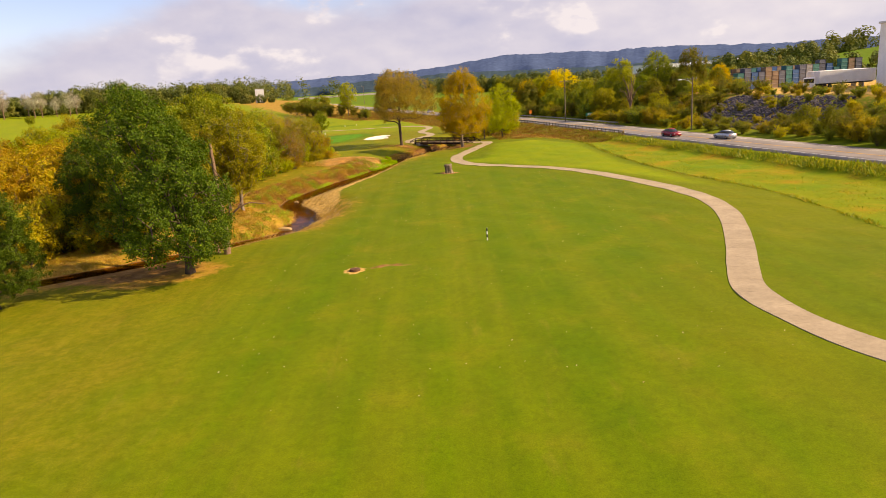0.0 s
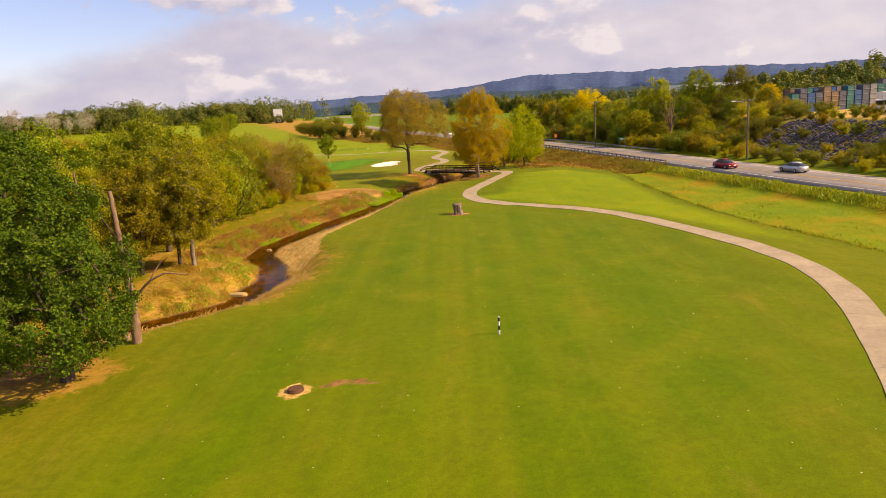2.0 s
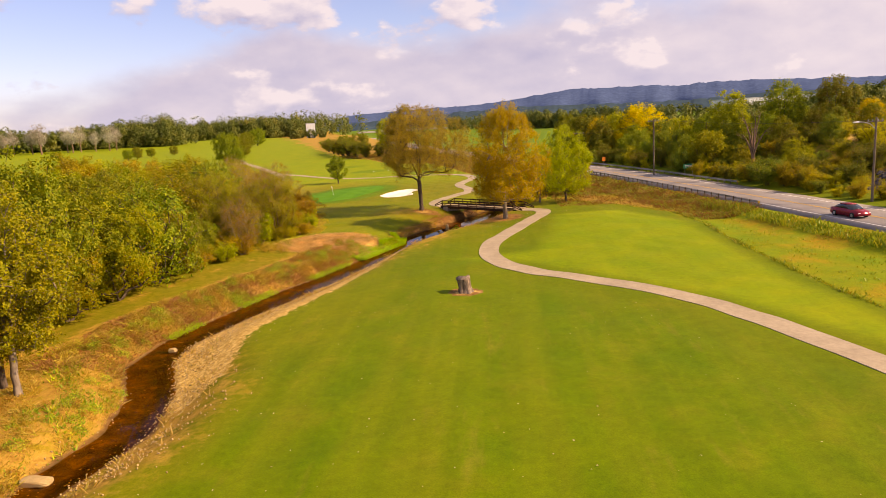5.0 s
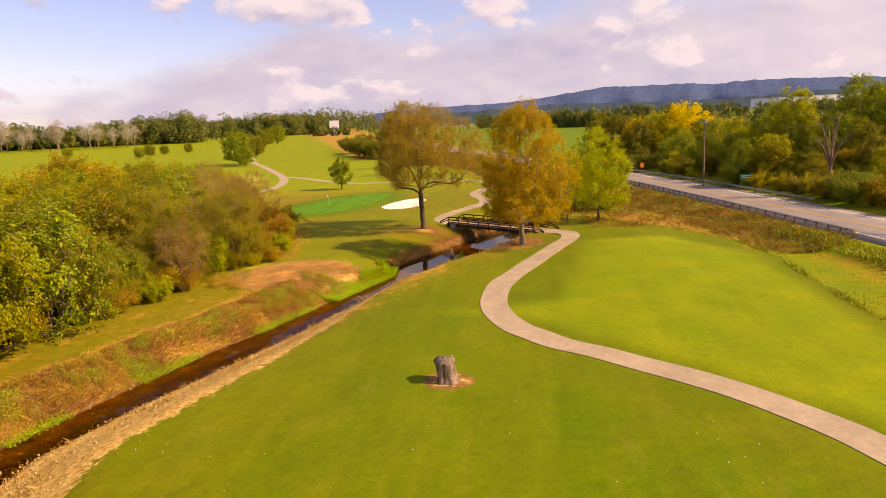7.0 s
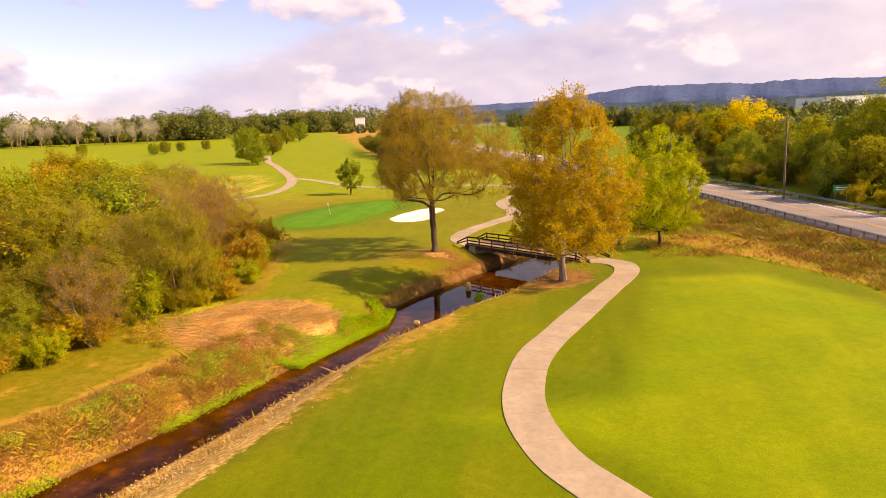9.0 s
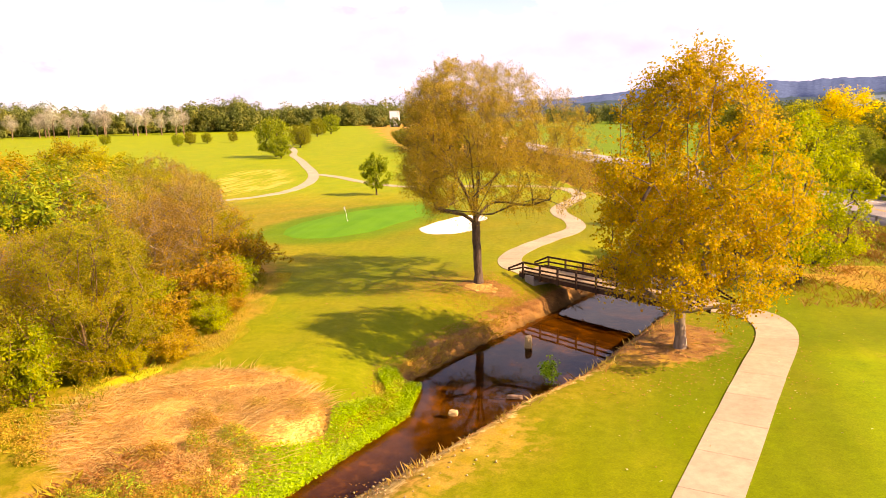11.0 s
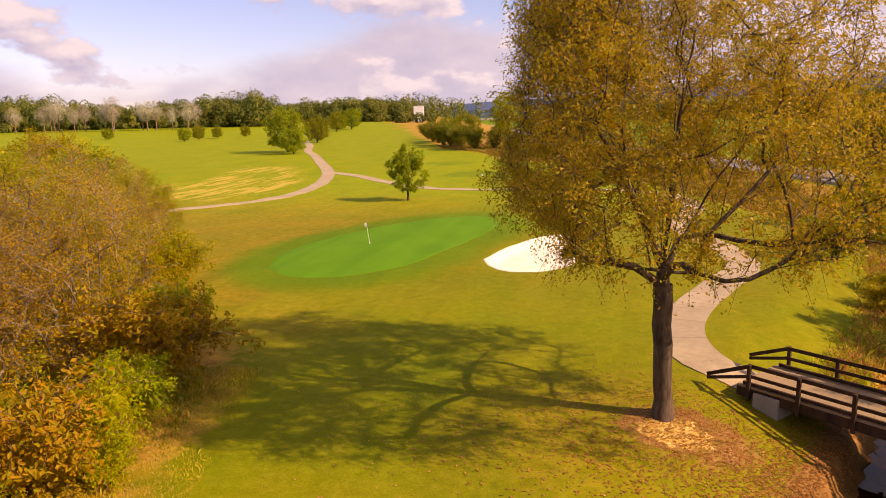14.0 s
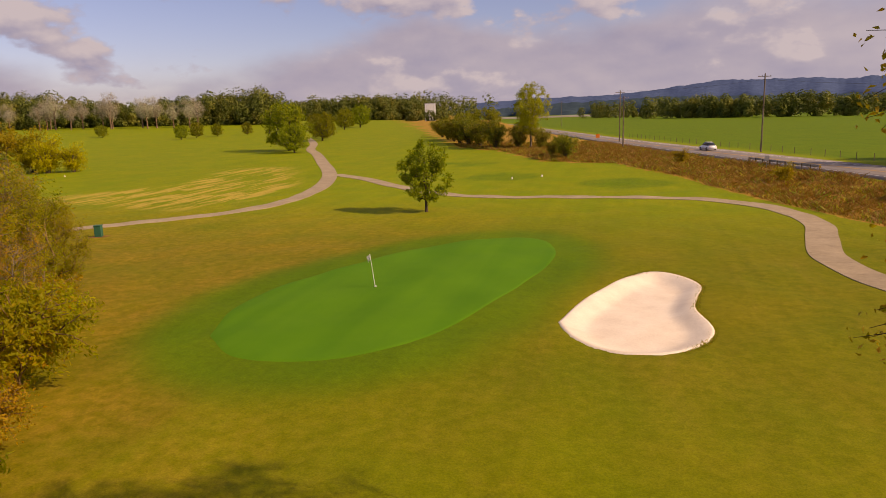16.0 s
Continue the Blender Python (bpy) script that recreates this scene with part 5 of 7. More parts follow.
# willow thicket beyond the brook
THICKET = np.array([(-31.5, 106), (-31, 118), (-29, 126), (-25.6, 132), (-23.5, 141), (-28.5, 146), (-29.5, 158), (-33.5, 169), (-43, 187), (-58, 195), (-76, 172),
                    (-84, 120), (-72, 84), (-50, 80), (-40, 96)], float)
will_a = tree("willow_shrub", canopy(71, dome(0.4, 9.0, 3.5, 0.8, 0.5, 0.7), 0.10, 0.8, 280, 7, 20, 0.058, 2.3, shell=0.28, patch=0.6, gap=-0.34, lobe=0.42, order=1.7, droop=0.1, twig=0.85, clump=0.12, leaders=9, stems=6), M_TWIG, M_WILLOW, -25.0, 142.5, 0,
              "bushy willow with olive and rust leaves", "shrub", "willow thicket")
will_b = tree("willow_shrub", canopy(73, dome(0.3, 7.4, 3.1, 0.85, 0.5, 0.72), 0.08, 0.7, 270, 7, 20, 0.058, 2.3, shell=0.26, patch=0.6, gap=-0.36, lobe=0.36, order=1.7, droop=0.1, twig=0.8, clump=0.12, leaders=8, stems=6), M_TWIG, M_LIME, -28.2, 137.0, 0,
              "bushy yellow-green willow beyond the brook", "shrub", "willow thicket")
will_c = tree("willow_shrub", canopy(79, dome(1.2, 9.6, 3.7, 0.7, 0.55, 0.6), 0.11, 1.2, 240, 7, 12, 0.06, 2.3, shell=0.5, patch=0.5, gap=-0.1, lobe=0.4, droop=0.08, twig=0.95, clump=0.13, leaders=9, stems=4, bare=0.3), M_PALE, M_EMBER, -30.6, 163.5, 0,
              "thin rusty willow with pale bare stems", "shrub", "willow thicket")
back_a = tree("willow_shrub", canopy(83, dome(0.5, 9.6, 4.1, 0.8, 0.5, 0.62), 0.12, 0.8, 190, 4, 10, 0.15, 2.0, shell=0.25, patch=0.6, gap=-0.3, lobe=0.42, order=1.8, droop=0.1, twig=0.9, clump=0.16, leaders=7, stems=4, fine=False), M_BARK, M_WILLOW, -50, 120, 0,
              "bushy willow with olive and rust leaves", "shrub", "willow thicket")
back_c = tree("willow_shrub", canopy(87, dome(0.5, 9.2, 3.9, 0.8, 0.5, 0.62), 0.12, 0.8, 190, 4, 10, 0.15, 2.0, shell=0.25, patch=0.6, gap=-0.3, lobe=0.42, order=1.8, droop=0.1, twig=0.9, clump=0.16, leaders=7, stems=4, fine=False), M_BARK, M_GREENLEAF, -45, 130, 0,
              "bushy green willow beyond the brook", "shrub", "willow thicket")
back_b = tree("willow_shrub", canopy(89, dome(0.5, 8.8, 4.1, 0.8, 0.5, 0.62), 0.12, 0.8, 190, 4, 10, 0.15, 2.0, shell=0.25, patch=0.6, gap=-0.3, lobe=0.42, order=1.8, droop=0.1, twig=0.9, clump=0.16, leaders=7, stems=4, fine=False), M_BARK, M_EMBER, -62, 110, 0,
              "bushy rust-brown willow beyond the brook", "shrub", "willow thicket")
rng = random.Random(12)
kept = [(-25.0, 142.5), (-28.2, 137.0), (-30.6, 163.5)]
for _ in range(6000):
    x, y = rng.uniform(-84, -23), rng.uniform(80, 195)
    d = float(inside(np.array([x]), np.array([y]), THICKET)[0])
    if d < 0 or any((x - a) ** 2 + (y - b) ** 2 < (3.5 if d < 9 else 5.4) ** 2 for a, b in kept):
        continue
    kept.append((x, y))
    if d < 8 and x > -50 and y > 122:
        src = rng.choice((will_a, will_a, will_b, will_b, will_c) if y < 158 else (will_a, will_c, will_c))
        again(src, x, y, rng.uniform(0, 360), rng.uniform(0.8, 1.12) * (0.82 if d < 4 else 1.0), 0.15)
    else:
        again((rng.choice((back_a, back_a, back_b, back_c)) if y > 128 else back_b) if x < -44 else rng.choice((back_a, back_c, back_c)), x, y, rng.uniform(0, 360), rng.uniform(0.85, 1.2), 0.15)

low = tree("willow_shrub", arching(149, [(i * 137.5 + 10, 0.25 + 0.7 * ((i * 0.618) % 1.0), 2.6 * (0.72 + 0.34 * ((i * 0.37 + 0.2) % 1.0))) for i in range(10)], 0.2, 0.03, (1.7, 1.6, 1.6, 1.7), 0.7, 0.075, 30, 2.4, 0.1, 0.05, 0.30, 0.26, 0.12, 1.2), M_TWIG, M_WILLOW, -23.6, 144.6, 0,
           "low olive willow at the thicket's edge", "shrub", "willow thicket")
low_b = tree("willow_shrub", arching(157, [(i * 137.5 + 60, 0.25 + 0.7 * ((i * 0.618) % 1.0), 2.3 * (0.72 + 0.34 * ((i * 0.37 + 0.2) % 1.0))) for i in range(10)], 0.2, 0.03, (1.6, 1.7, 1.7, 1.6), 0.7, 0.08, 30, 2.0, 0.1, 0.03, 0.30, 0.26, 0.12, 1.2), M_TWIG, M_EMBER, -24.2, 148.4, 0,
             "low rust-orange shrub at the thicket's edge", "shrub", "willow thicket")
for i, (x, y) in enumerate(((-23.4, 151.5), (-24.4, 154.2), (-24.8, 157), (-25.8, 160), (-27.2, 163.6), (-29.2, 167), (-31.4, 170.4), (-34, 174), (-37, 178), (-39.5, 181.6), (-42, 185),
                            (-26.5, 147.2), (-27.4, 151), (-27.6, 155), (-24.6, 141.2), (-25.6, 138.6), (-28.4, 132.4), (-29.8, 128.4), (-31.2, 123.6), (-32, 118.4), (-32.2, 113), (-33, 107.6))):
    again((low, low_b, low)[i % 3], x, y, i * 77, 0.75 + 0.11 * (i * 5 % 7))
for i, (x, y) in enumerate(((-22.3, 147.2), (-21.6, 149.6), (-22.6, 153.4), (-23.6, 156.4), (-24.6, 146.2), (-23.8, 149.4), (-21.4, 144.6), (-22.9, 142.6), (-25.8, 158.2), (-26.6, 161.6))):
    again((low_b, low)[i % 2], x, y, i * 51, 0.45 + 0.07 * (i * 3 % 5))
for i, (x, y, s) in enumerate(((-32.6, 126.8, 0.9), (-30.2, 129.0, 0.8), (-27.4, 130.2, 0.75), (-26.2, 133.6, 0.8), (-33.4, 122.5, 1.0), (-29.0, 126.6, 0.7))):
    again((low, low_b)[i % 2], x, y, i * 111, s)

# trees on the far course
big_green = tree("shade_tree", canopy(97, dome(1.6, 14.0, 6.2, 0.85, 0.42, 0.55), 0.36, 2.2, 360, 4, 9, 0.28, 1.3, shell=0.38, patch=0.42, gap=-0.12, lobe=0.42, twig=1.0, clump=0.25, leaders=6, fine=False), M_BARK, M_GREENLEAF, -104, 333, 0, "large round green shade tree on the course", group="course trees")
for x, y, r, s in ((-98, 324, 50, 0.6), (-118, 386, 100, 0.78), (-153, 491, 150, 0.85), (-156, 521, 200, 0.95), (-124, 404, 20, 0.6), (-229, 409, 90, 0.42), (-183, 398, 280, 0.42), (-185, 411, 190, 0.48), (-184, 425, 10, 0.42), (-176, 436, 40, 0.4), (-52, 350, 20, 0.75), (-64, 372, 120, 0.7)):
    again(big_green, x, y, r, s)
again(yellow, -37, 327, 70, 1.15, label="slim tall tree in the roadside rough")
bush = tree("bush", arching(101, [(i * 137.5 + 0, 0.3 + 0.7 * ((i * 0.618) % 1.0), 4.6 * (0.6 + 0.42 * ((i * 0.37 + 0.2) % 1.0))) for i in range(12)], 0.2, 0.05, (2.5, 2.4, 2.4, 2.5), 1.1, 0.13, 32, 1.7, 0.1, 0.03, 0.6, 0.5, 0.22, 1.2), M_BARK, M_HEDGE, -26, 293, 0, "dense green bush in the roadside rough", "bush", "roadside bushes")
rust_bush = tree("bush", arching(103, [(i * 137.5 + 30, 0.3 + 0.7 * ((i * 0.618) % 1.0), 3.8 * (0.6 + 0.42 * ((i * 0.37 + 0.2) % 1.0))) for i in range(12)], 0.2, 0.05, (2.2, 2.2, 2.2, 2.2), 1.0, 0.125, 30, 1.8, 0.1, 0.03, 0.55, 0.5, 0.2, 1.2), M_BARK, M_RUST, 10.5, 171, 0, "rust-brown bush on the brook's bank", "bush", "roadside bushes")
for x, y, r, s in ((-46, 329, 40, 1.2), (-51, 335, 90, 1.4), (-56, 343, 10, 1.5), (-60.5, 352, 70, 1.5), (-65, 364, 150, 1.4), (-40, 327, 200, 1.1), (-34.5, 324, 260, 0.9), (-29, 299, 30, 0.7),
                   (-70, 376, 10, 1.3), (-76, 392, 80, 1.2), (-82, 412, 160, 1.2), (-52, 342, 250, 1.3), (22, 196, 40, 0.9), (25, 203, 100, 1.0), (14.5, 181, 140, 0.6), (17, 188, 30, 0.7), (5.2, 175.2, 10, 0.45), (9.8, 188, 210, 0.55)):
    again(bush, x, y, r, s * (1.05 if x < -30 else 1.0))
for x, y, r, s in ((13, 175.5, 60, 1.0), (17, 184, 0, 1.1), (19.5, 176, 100, 0.9), (22, 186, 10, 1.1), (13.4, 184.5, 30, 0.9), (15.6, 193, 120, 0.9), (12.4, 180.4, 80, 0.7), (15, 188.5, 20, 0.9), (18.4, 199, 70, 1.0), (6.6, 183, 10, 0.5), (8.0, 187, 50, 0.45), (15, 206, 200, 0.8), (-6, 280, 10, 0.6), (4, 252, 60, 0.6), (12, 234, 90, 0.8), (-134, 277, 30, 2.0), (-128.5, 275, 90, 1.7), (-139, 274, 160, 2.2), (-124, 277, 40, 1.3)):
    again(rust_bush, x, y, r, s)
for i, (x, y, s) in enumerate(((-41.5, 69, 1.3), (-45, 65, 1.4), (-45, 72, 1.5), (-40.5, 75, 1.3), (-49, 62, 1.4), (-50, 69, 1.5), (-44, 78, 1.5), (-36.5, 72.5, 0.9))):
    again(rust_bush, x, y, i * 83, s, label="rust-orange shrub at the wood's edge")

again(lime, 14.8, 176.8, 120, 0.82, label="green tree on the brook's far bank")
again(lime, 18.5, 185.0, 250, 0.66, label="small green tree on the brook's far bank")
for x, y, r, k_ in ((20.5, 204, 160, 0.85), (13.2, 208, 300, 0.7)):
    again(green_a, x, y, r, k_, label="leafy tree on the brook's far bank")
for x, y, r, k_ in ((6.9, 193.5, 20, 0.75), (9.2, 197.5, 80, 0.7), (11.6, 202.0, 150, 0.8), (19.5, 193, 60, 0.9), (21.5, 197, 200, 1.0)):
    again(bush, x, y, r, k_, label="green bush on the brook's bank")
dark_bush = tree("bush", arching(163, [(i * 137.5 + 70, 0.3 + 0.7 * ((i * 0.618) % 1.0), 3.6 * (0.6 + 0.42 * ((i * 0.37 + 0.2) % 1.0))) for i in range(12)], 0.2, 0.05, (2.3, 2.2, 2.3, 2.2), 1.0, 0.125, 30, 1.8, 0.1, 0.03, 0.55, 0.5, 0.2, 1.2), M_BARK, M_HEDGE, -36, 84, 0, "dense olive undergrowth bush in the wood", "bush", "wood undergrowth")
for i in range(26):
    f = i / 25
    x, y = -33.5 - 6.5 * ((i * 0.618) % 1.0) - 3 * (1 - f), 72 + 48 * f
    again(dark_bush, x, y, i * 67, 0.75 + 0.5 * ((i * 0.37) % 1.0))

# wood beyond the highway
belt = [tree("roadside_tree", canopy(s, dome(1.0, 12.0, 4.2, 0.8, 0.45, 0.55), 0.2, 1.8, 320, 4, 12, 0.19, 1.4, shell=0.36, patch=0.5, gap=-0.16, lobe=0.45, order=1.3, twig=0.85, clump=0.2, leaders=5, fine=False), M_BARK, m, x, y, 0, lab, group="wood beyond the highway")
        for s, m, x, y, lab in ((107, M_GREENLEAF, 64, 196, "full green tree in the roadside wood"), (109, M_YELLOWLEAF, 56, 205, "yellow-green tree in the roadside wood"),
                                (113, M_HEDGE, 72, 192, "olive tree in the roadside wood"), (127, M_SYC, 36.5, 258, "golden tree in the roadside wood"))]
line_r = curve_points([tuple(p) for p in ROAD], 1.0)
grad_r = np.gradient(line_r, axis=0)
norm_r = np.column_stack([-grad_r[:, 1], grad_r[:, 0]]) / np.linalg.norm(grad_r, axis=1)[:, None]


def by_road(y, off):
    """The place beside the highway at that northing; off is positive to its left."""
    i = int(np.argmin(np.abs(line_r[:, 1] - y)))
    p = line_r[i] + norm_r[i] * off
    return float(p[0]), float(p[1])


kept = [(64, 196), (56, 205), (72, 192), (36.5, 258)]
rng = random.Random(4)
for _ in range(5000):
    y0, off = rng.uniform(160, 262), rng.uniform(12, 75)
    if off > 14 + (y0 - 158) * 1.2 or (y0 > 236 and off < 16):
        continue
    x, y = by_road(y0, -off)
    if any((x - a) ** 2 + (y - b) ** 2 < 5.4 ** 2 for a, b in kept) or len(kept) > 95:
        continue
    kept.append((x, y))
    again(rng.choice((belt[0], belt[0], belt[1], belt[2], belt[2]) + ((belt[3],) if off > 40 else ())), x, y, rng.uniform(0, 360), (rng.uniform(0.55, 0.72) if off < 17 else rng.uniform(0.62, 0.86)) * (1.0 if y > 200 else 0.88) * (0.8 if off > 25 and y0 < 240 else 1.0), 0.3)
gold = tree("yellow_tree", canopy(131, dome(0.8, 8.4, 3.7, 0.85, 0.45, 0.6), 0.2, 1.2, 280, 5, 9, 0.2, 1.4, shell=0.4, patch=0.6, gap=-0.15, lobe=0.4, twig=0.7, clump=0.15, leaders=4, fine=False), M_BARK, M_YELLOWLEAF, *by_road(187, -12.5), 0, "round bright yellow tree behind the road sign")
again(belt[3], *by_road(244, -30), 50, 1.65)
for x, y, r, s, k in ((28.5, 266, 20, 1.1, 0), (33, 262, 80, 1.15, 2), (38, 268, 140, 1.1, 0), (36.5, 252, 200, 0.95, 2), (42, 259, 260, 1.1, 1), (33, 275, 310, 1.0, 0), (45, 250, 15, 1.0, 0), (50, 243, 95, 0.95, 2)):
    again(belt[k], x, y, r, s, 0.2)
kept = []
rng = random.Random(9)
for _ in range(1500):
    y0, off = rng.uniform(20, 240), rng.uniform(7.6, 15)
    x, y = by_road(y0, -off)
    if any((x - a) ** 2 + (y - b) ** 2 < 3.0 ** 2 for a, b in kept) or len(kept) > 95:
        continue
    kept.append((x, y))
    again(rng.choice((bush, rust_bush, rust_bush, bush)), x, y, rng.uniform(0, 360), rng.uniform(0.55, 1.0) * (0.62 if 104 < y0 < 152 else 1.0), 0.2)
kept = []
for _ in range(3000):
    y0, off = rng.uniform(30, 182), rng.uniform(9, 36)
    if 120 < y0 < 152 and 13.5 < off < 29 and rng.random() < 0.66 or (y0 < 100 and off > 24):
        continue
    x, y = by_road(y0, -off)
    if any((x - a) ** 2 + (y - b) ** 2 < 2.6 ** 2 for a, b in kept) or len(kept) > 190:
        continue
    kept.append((x, y))
    again(rng.choice((bush, rust_bush, dark_bush, dark_bush)), x, y, rng.uniform(0, 360), rng.uniform(0.55, 0.95) * (0.6 if 104 < y0 < 152 else 1.0), 0.15)
for y0, off, s in ((116, 14, 0.45), (97, 17, 0.5), (88, 20, 0.42), (80, 18, 0.4), (108, 12, 0.4), (70, 14, 0.45)):
    again(belt[0], *by_road(y0, -off), off * 9, s)


def snag(x, y, limbs, label):
    """A broken dead tree built from bent tapering limbs."""
    wv, wf = [], []
    for pts, r0, r1 in limbs:
        q = curve_points(pts, 0.5)
        rr = np.linspace(r0, r1, len(q))
        for a, b, ra, rb in zip(q[:-1], q[1:], rr[:-1], rr[1:]):
            tube(wv, wf, a, b, ra, rb, 8)
    v = np.vstack(wv)
    v += 0.03 * np.sin(v[:, ::-1] * 5.0)
    tagged(new("dead_tree", mesh_np("dead_tree", v + np.array([x, y, gz(x, y) - 0.15]), np.array(wf), M_DEAD, True)), label, "dead tree")


snag(-20.4, 65.7, [([(0, 0, 0), (0.1, 0, 3), (-0.1, 0.1, 6), (-0.25, 0, 10.8)], 0.34, 0.14), ([(0, 0, 2.9), (1.2, -0.3, 4.2), (2.6, -0.2, 5.0), (4.2, 0.1, 4.8)], 0.13, 0.03),
                  ([(1.6, -0.3, 4.4), (2.2, 0.2, 5.6), (2.9, 0.3, 6.0)], 0.06, 0.02), ([(-0.1, 0, 7), (-0.6, 0.2, 7.6)], 0.10, 0.06)], "bare dead trunk with one bleached broken limb")
snag(-21.4, 66.4, [([(0, 0, 0), (-0.5, 0.2, 2.2), (-1.3, 0.4, 4.6)], 0.22, 0.12)], "short leaning dead trunk on the bank")
snag(-35.5, 78.5, [([(0, 0, 0), (0.2, 0, 4), (-0.3, 0.2, 9), (0.1, 0, 13.6)], 0.18, 0.05), ([(0, 0, 7), (-1.0, 0, 9.8), (-1.8, 0.3, 12.2)], 0.09, 0.02), ([(-0.2, 0.1, 9), (0.9, 0.2, 11.2)], 0.07, 0.02)], "grey dead tree with forked limbs")
snag(-31.0, 80.6, [([(0, 0, 0), (0.1, 0.1, 5.5), (-0.1, 0, 11.4)], 0.16, 0.08)], "bare dead pole among the trees")
(dv, df), _ = arching(9, [(20, 0.5, 11.5), (150, 0.6, 10.8), (265, 0.55, 11.2), (320, 0.8, 8.8), (80, 0.7, 9.4), (200, 0.85, 8.0)], 3.6, 0.30, (3.4, 3.2, 3.2, 3.4), 1.5, 0.1, 1, 1.5, 0.05, 0.0, 0.9, 0.6, 0.1, 1.4)
bx, by = by_road(172, -11.5)
tagged(new("dead_tree", mesh_np("dead_tree", dv + np.array([bx, by, gz(bx, by) - 0.1]), df, M_DEAD, True)), "tall leafless tree beside the highway", "dead tree")


# ---- far woods and hills ----
def wood(name, places, heights, leaf_mat, label, leaves=230, leaf=1.0, seed=3, spread=0.36):
    """Far trees as one mass: each a heap of rounded leafy lobes, with uneven tops."""
    r = np.random.default_rng(seed)
    cs, mids, lobes = [], [], 9
    for (x, y), h in zip(places, heights):
        z0 = gz(x, y)
        per = max(6, leaves // lobes)
        for k_ in range(lobes):
            a, u = r.uniform(0, 2 * math.pi), math.sqrt(r.uniform(0, 1))
            f = k_ / (lobes - 1)
            rad = h * r.uniform(0.15, 0.22)
            wide = spread * (1.0 - 0.75 * max(0, f - 0.35))
            c = np.array([x + math.cos(a) * u * h * wide, y + math.sin(a) * u * h * wide, z0 + h * (0.14 + 0.68 * f)])
            d = r.normal(size=(per, 3))
            d /= np.linalg.norm(d, axis=1, keepdims=True)
            cs.append(c + d * rad * r.uniform(0.45, 1.0, (per, 1)) ** 0.4)
            mids.append(np.tile(c - np.array([0, 0, rad * 0.3]), (per, 1)))
    c = np.vstack(cs)
    lv, lf = leaf_quads(r, c, leaf, np.vstack(mids), 1.0, 1.2, 5.0)
    return tagged(new(name, mesh_np(name, lv, lf, leaf_mat)), label, "woods", kind="stuff")


r8 = np.random.default_rng(8)


def row_places(a, b, n, depth):
    t = np.sort(r8.uniform(0, 1, n))
    p = np.array(a) + (np.array(b) - np.array(a)) * t[:, None]
    return [(float(x), float(y + d)) for (x, y), d in zip(p, r8.uniform(0, depth, n))]


w1 = row_places((-560, 400), (-235, 560), 260, 40)
wood("wood_edge", w1, [16 + 4 * math.sin(x * 0.045) + r8.uniform(-4, 5) for x, y in w1], M_FARLEAF, "mixed green wood along the far fairway", 800, 1.0, 3, 0.46)
w2 = row_places((-330, 620), (-190, 770), 150, 70)
wood("wood_edge", w2, [15 + 4 * sm((x + 300) / 80) + r8.uniform(-3, 4) for x, y in w2], M_FARLEAF, "dark green wood behind the far fairway", 700, 1.1, 3, 0.46)
w9 = row_places((-172, 660), (-146, 668), 14, 6)
wood("wood_edge", w9, r8.uniform(7, 9.5, len(w9)), M_FARLEAF, "low green trees before the white building", 200, 1.2)
w3 = row_places((-60, 900), (640, 560), 330, 110)
wood("wood_edge", w3, r8.uniform(8, 19, len(w3)), M_FARLEAF, "wood across the flat fields", 190, 1.4)
w4 = row_places((80, 330), (230, 280), 90, 130)
wood("wood_edge", w4, r8.uniform(7, 11, len(w4)), M_FARLEAF, "green wood behind the roadside trees", 400, 0.9)
w5 = row_places((2, 780), (130, 640), 60, 26)
wood("wood_edge", w5, r8.uniform(11, 19, len(w5)), M_FARLEAF, "hedge of mixed trees at the field's end", 600, 1.1)
w6 = row_places((215, 470), (520, 330), 330, 190)
wood("wood_edge", w6, r8.uniform(10, 15, len(w6)), M_FARLEAF, "wooded rise behind the storage yard", 400, 1.15)
w7 = [(-270 + 60 * r8.normal(), 980 + 50 * r8.normal()) for _ in range(60)]
wood("wood_edge", w7, r8.uniform(20, 34, len(w7)), M_FARLEAF, "dark wooded knoll on the horizon", 160, 2.0)
bare = tree("bare_tree", grow(171, 17, (10.0, 4.6, 6.0, 0.7), 0.3, 3.0, 150, 26, 0.05, 0.7, long=22, gaps=0.3), M_DEAD, M_GREYTWIG, -330, 488, 0, "pale grey leafless tree at the wood's edge", "bare tree", "bare trees")
for i in range(15):
    f = i / 14
    x, y = -338 + 84 * f + 5 * math.sin(i * 2.1), 474 + 42 * f - 6 * math.cos(i * 1.7)
    again(bare, x, y, i * 73, 1.0 + 0.09 * (i % 4))


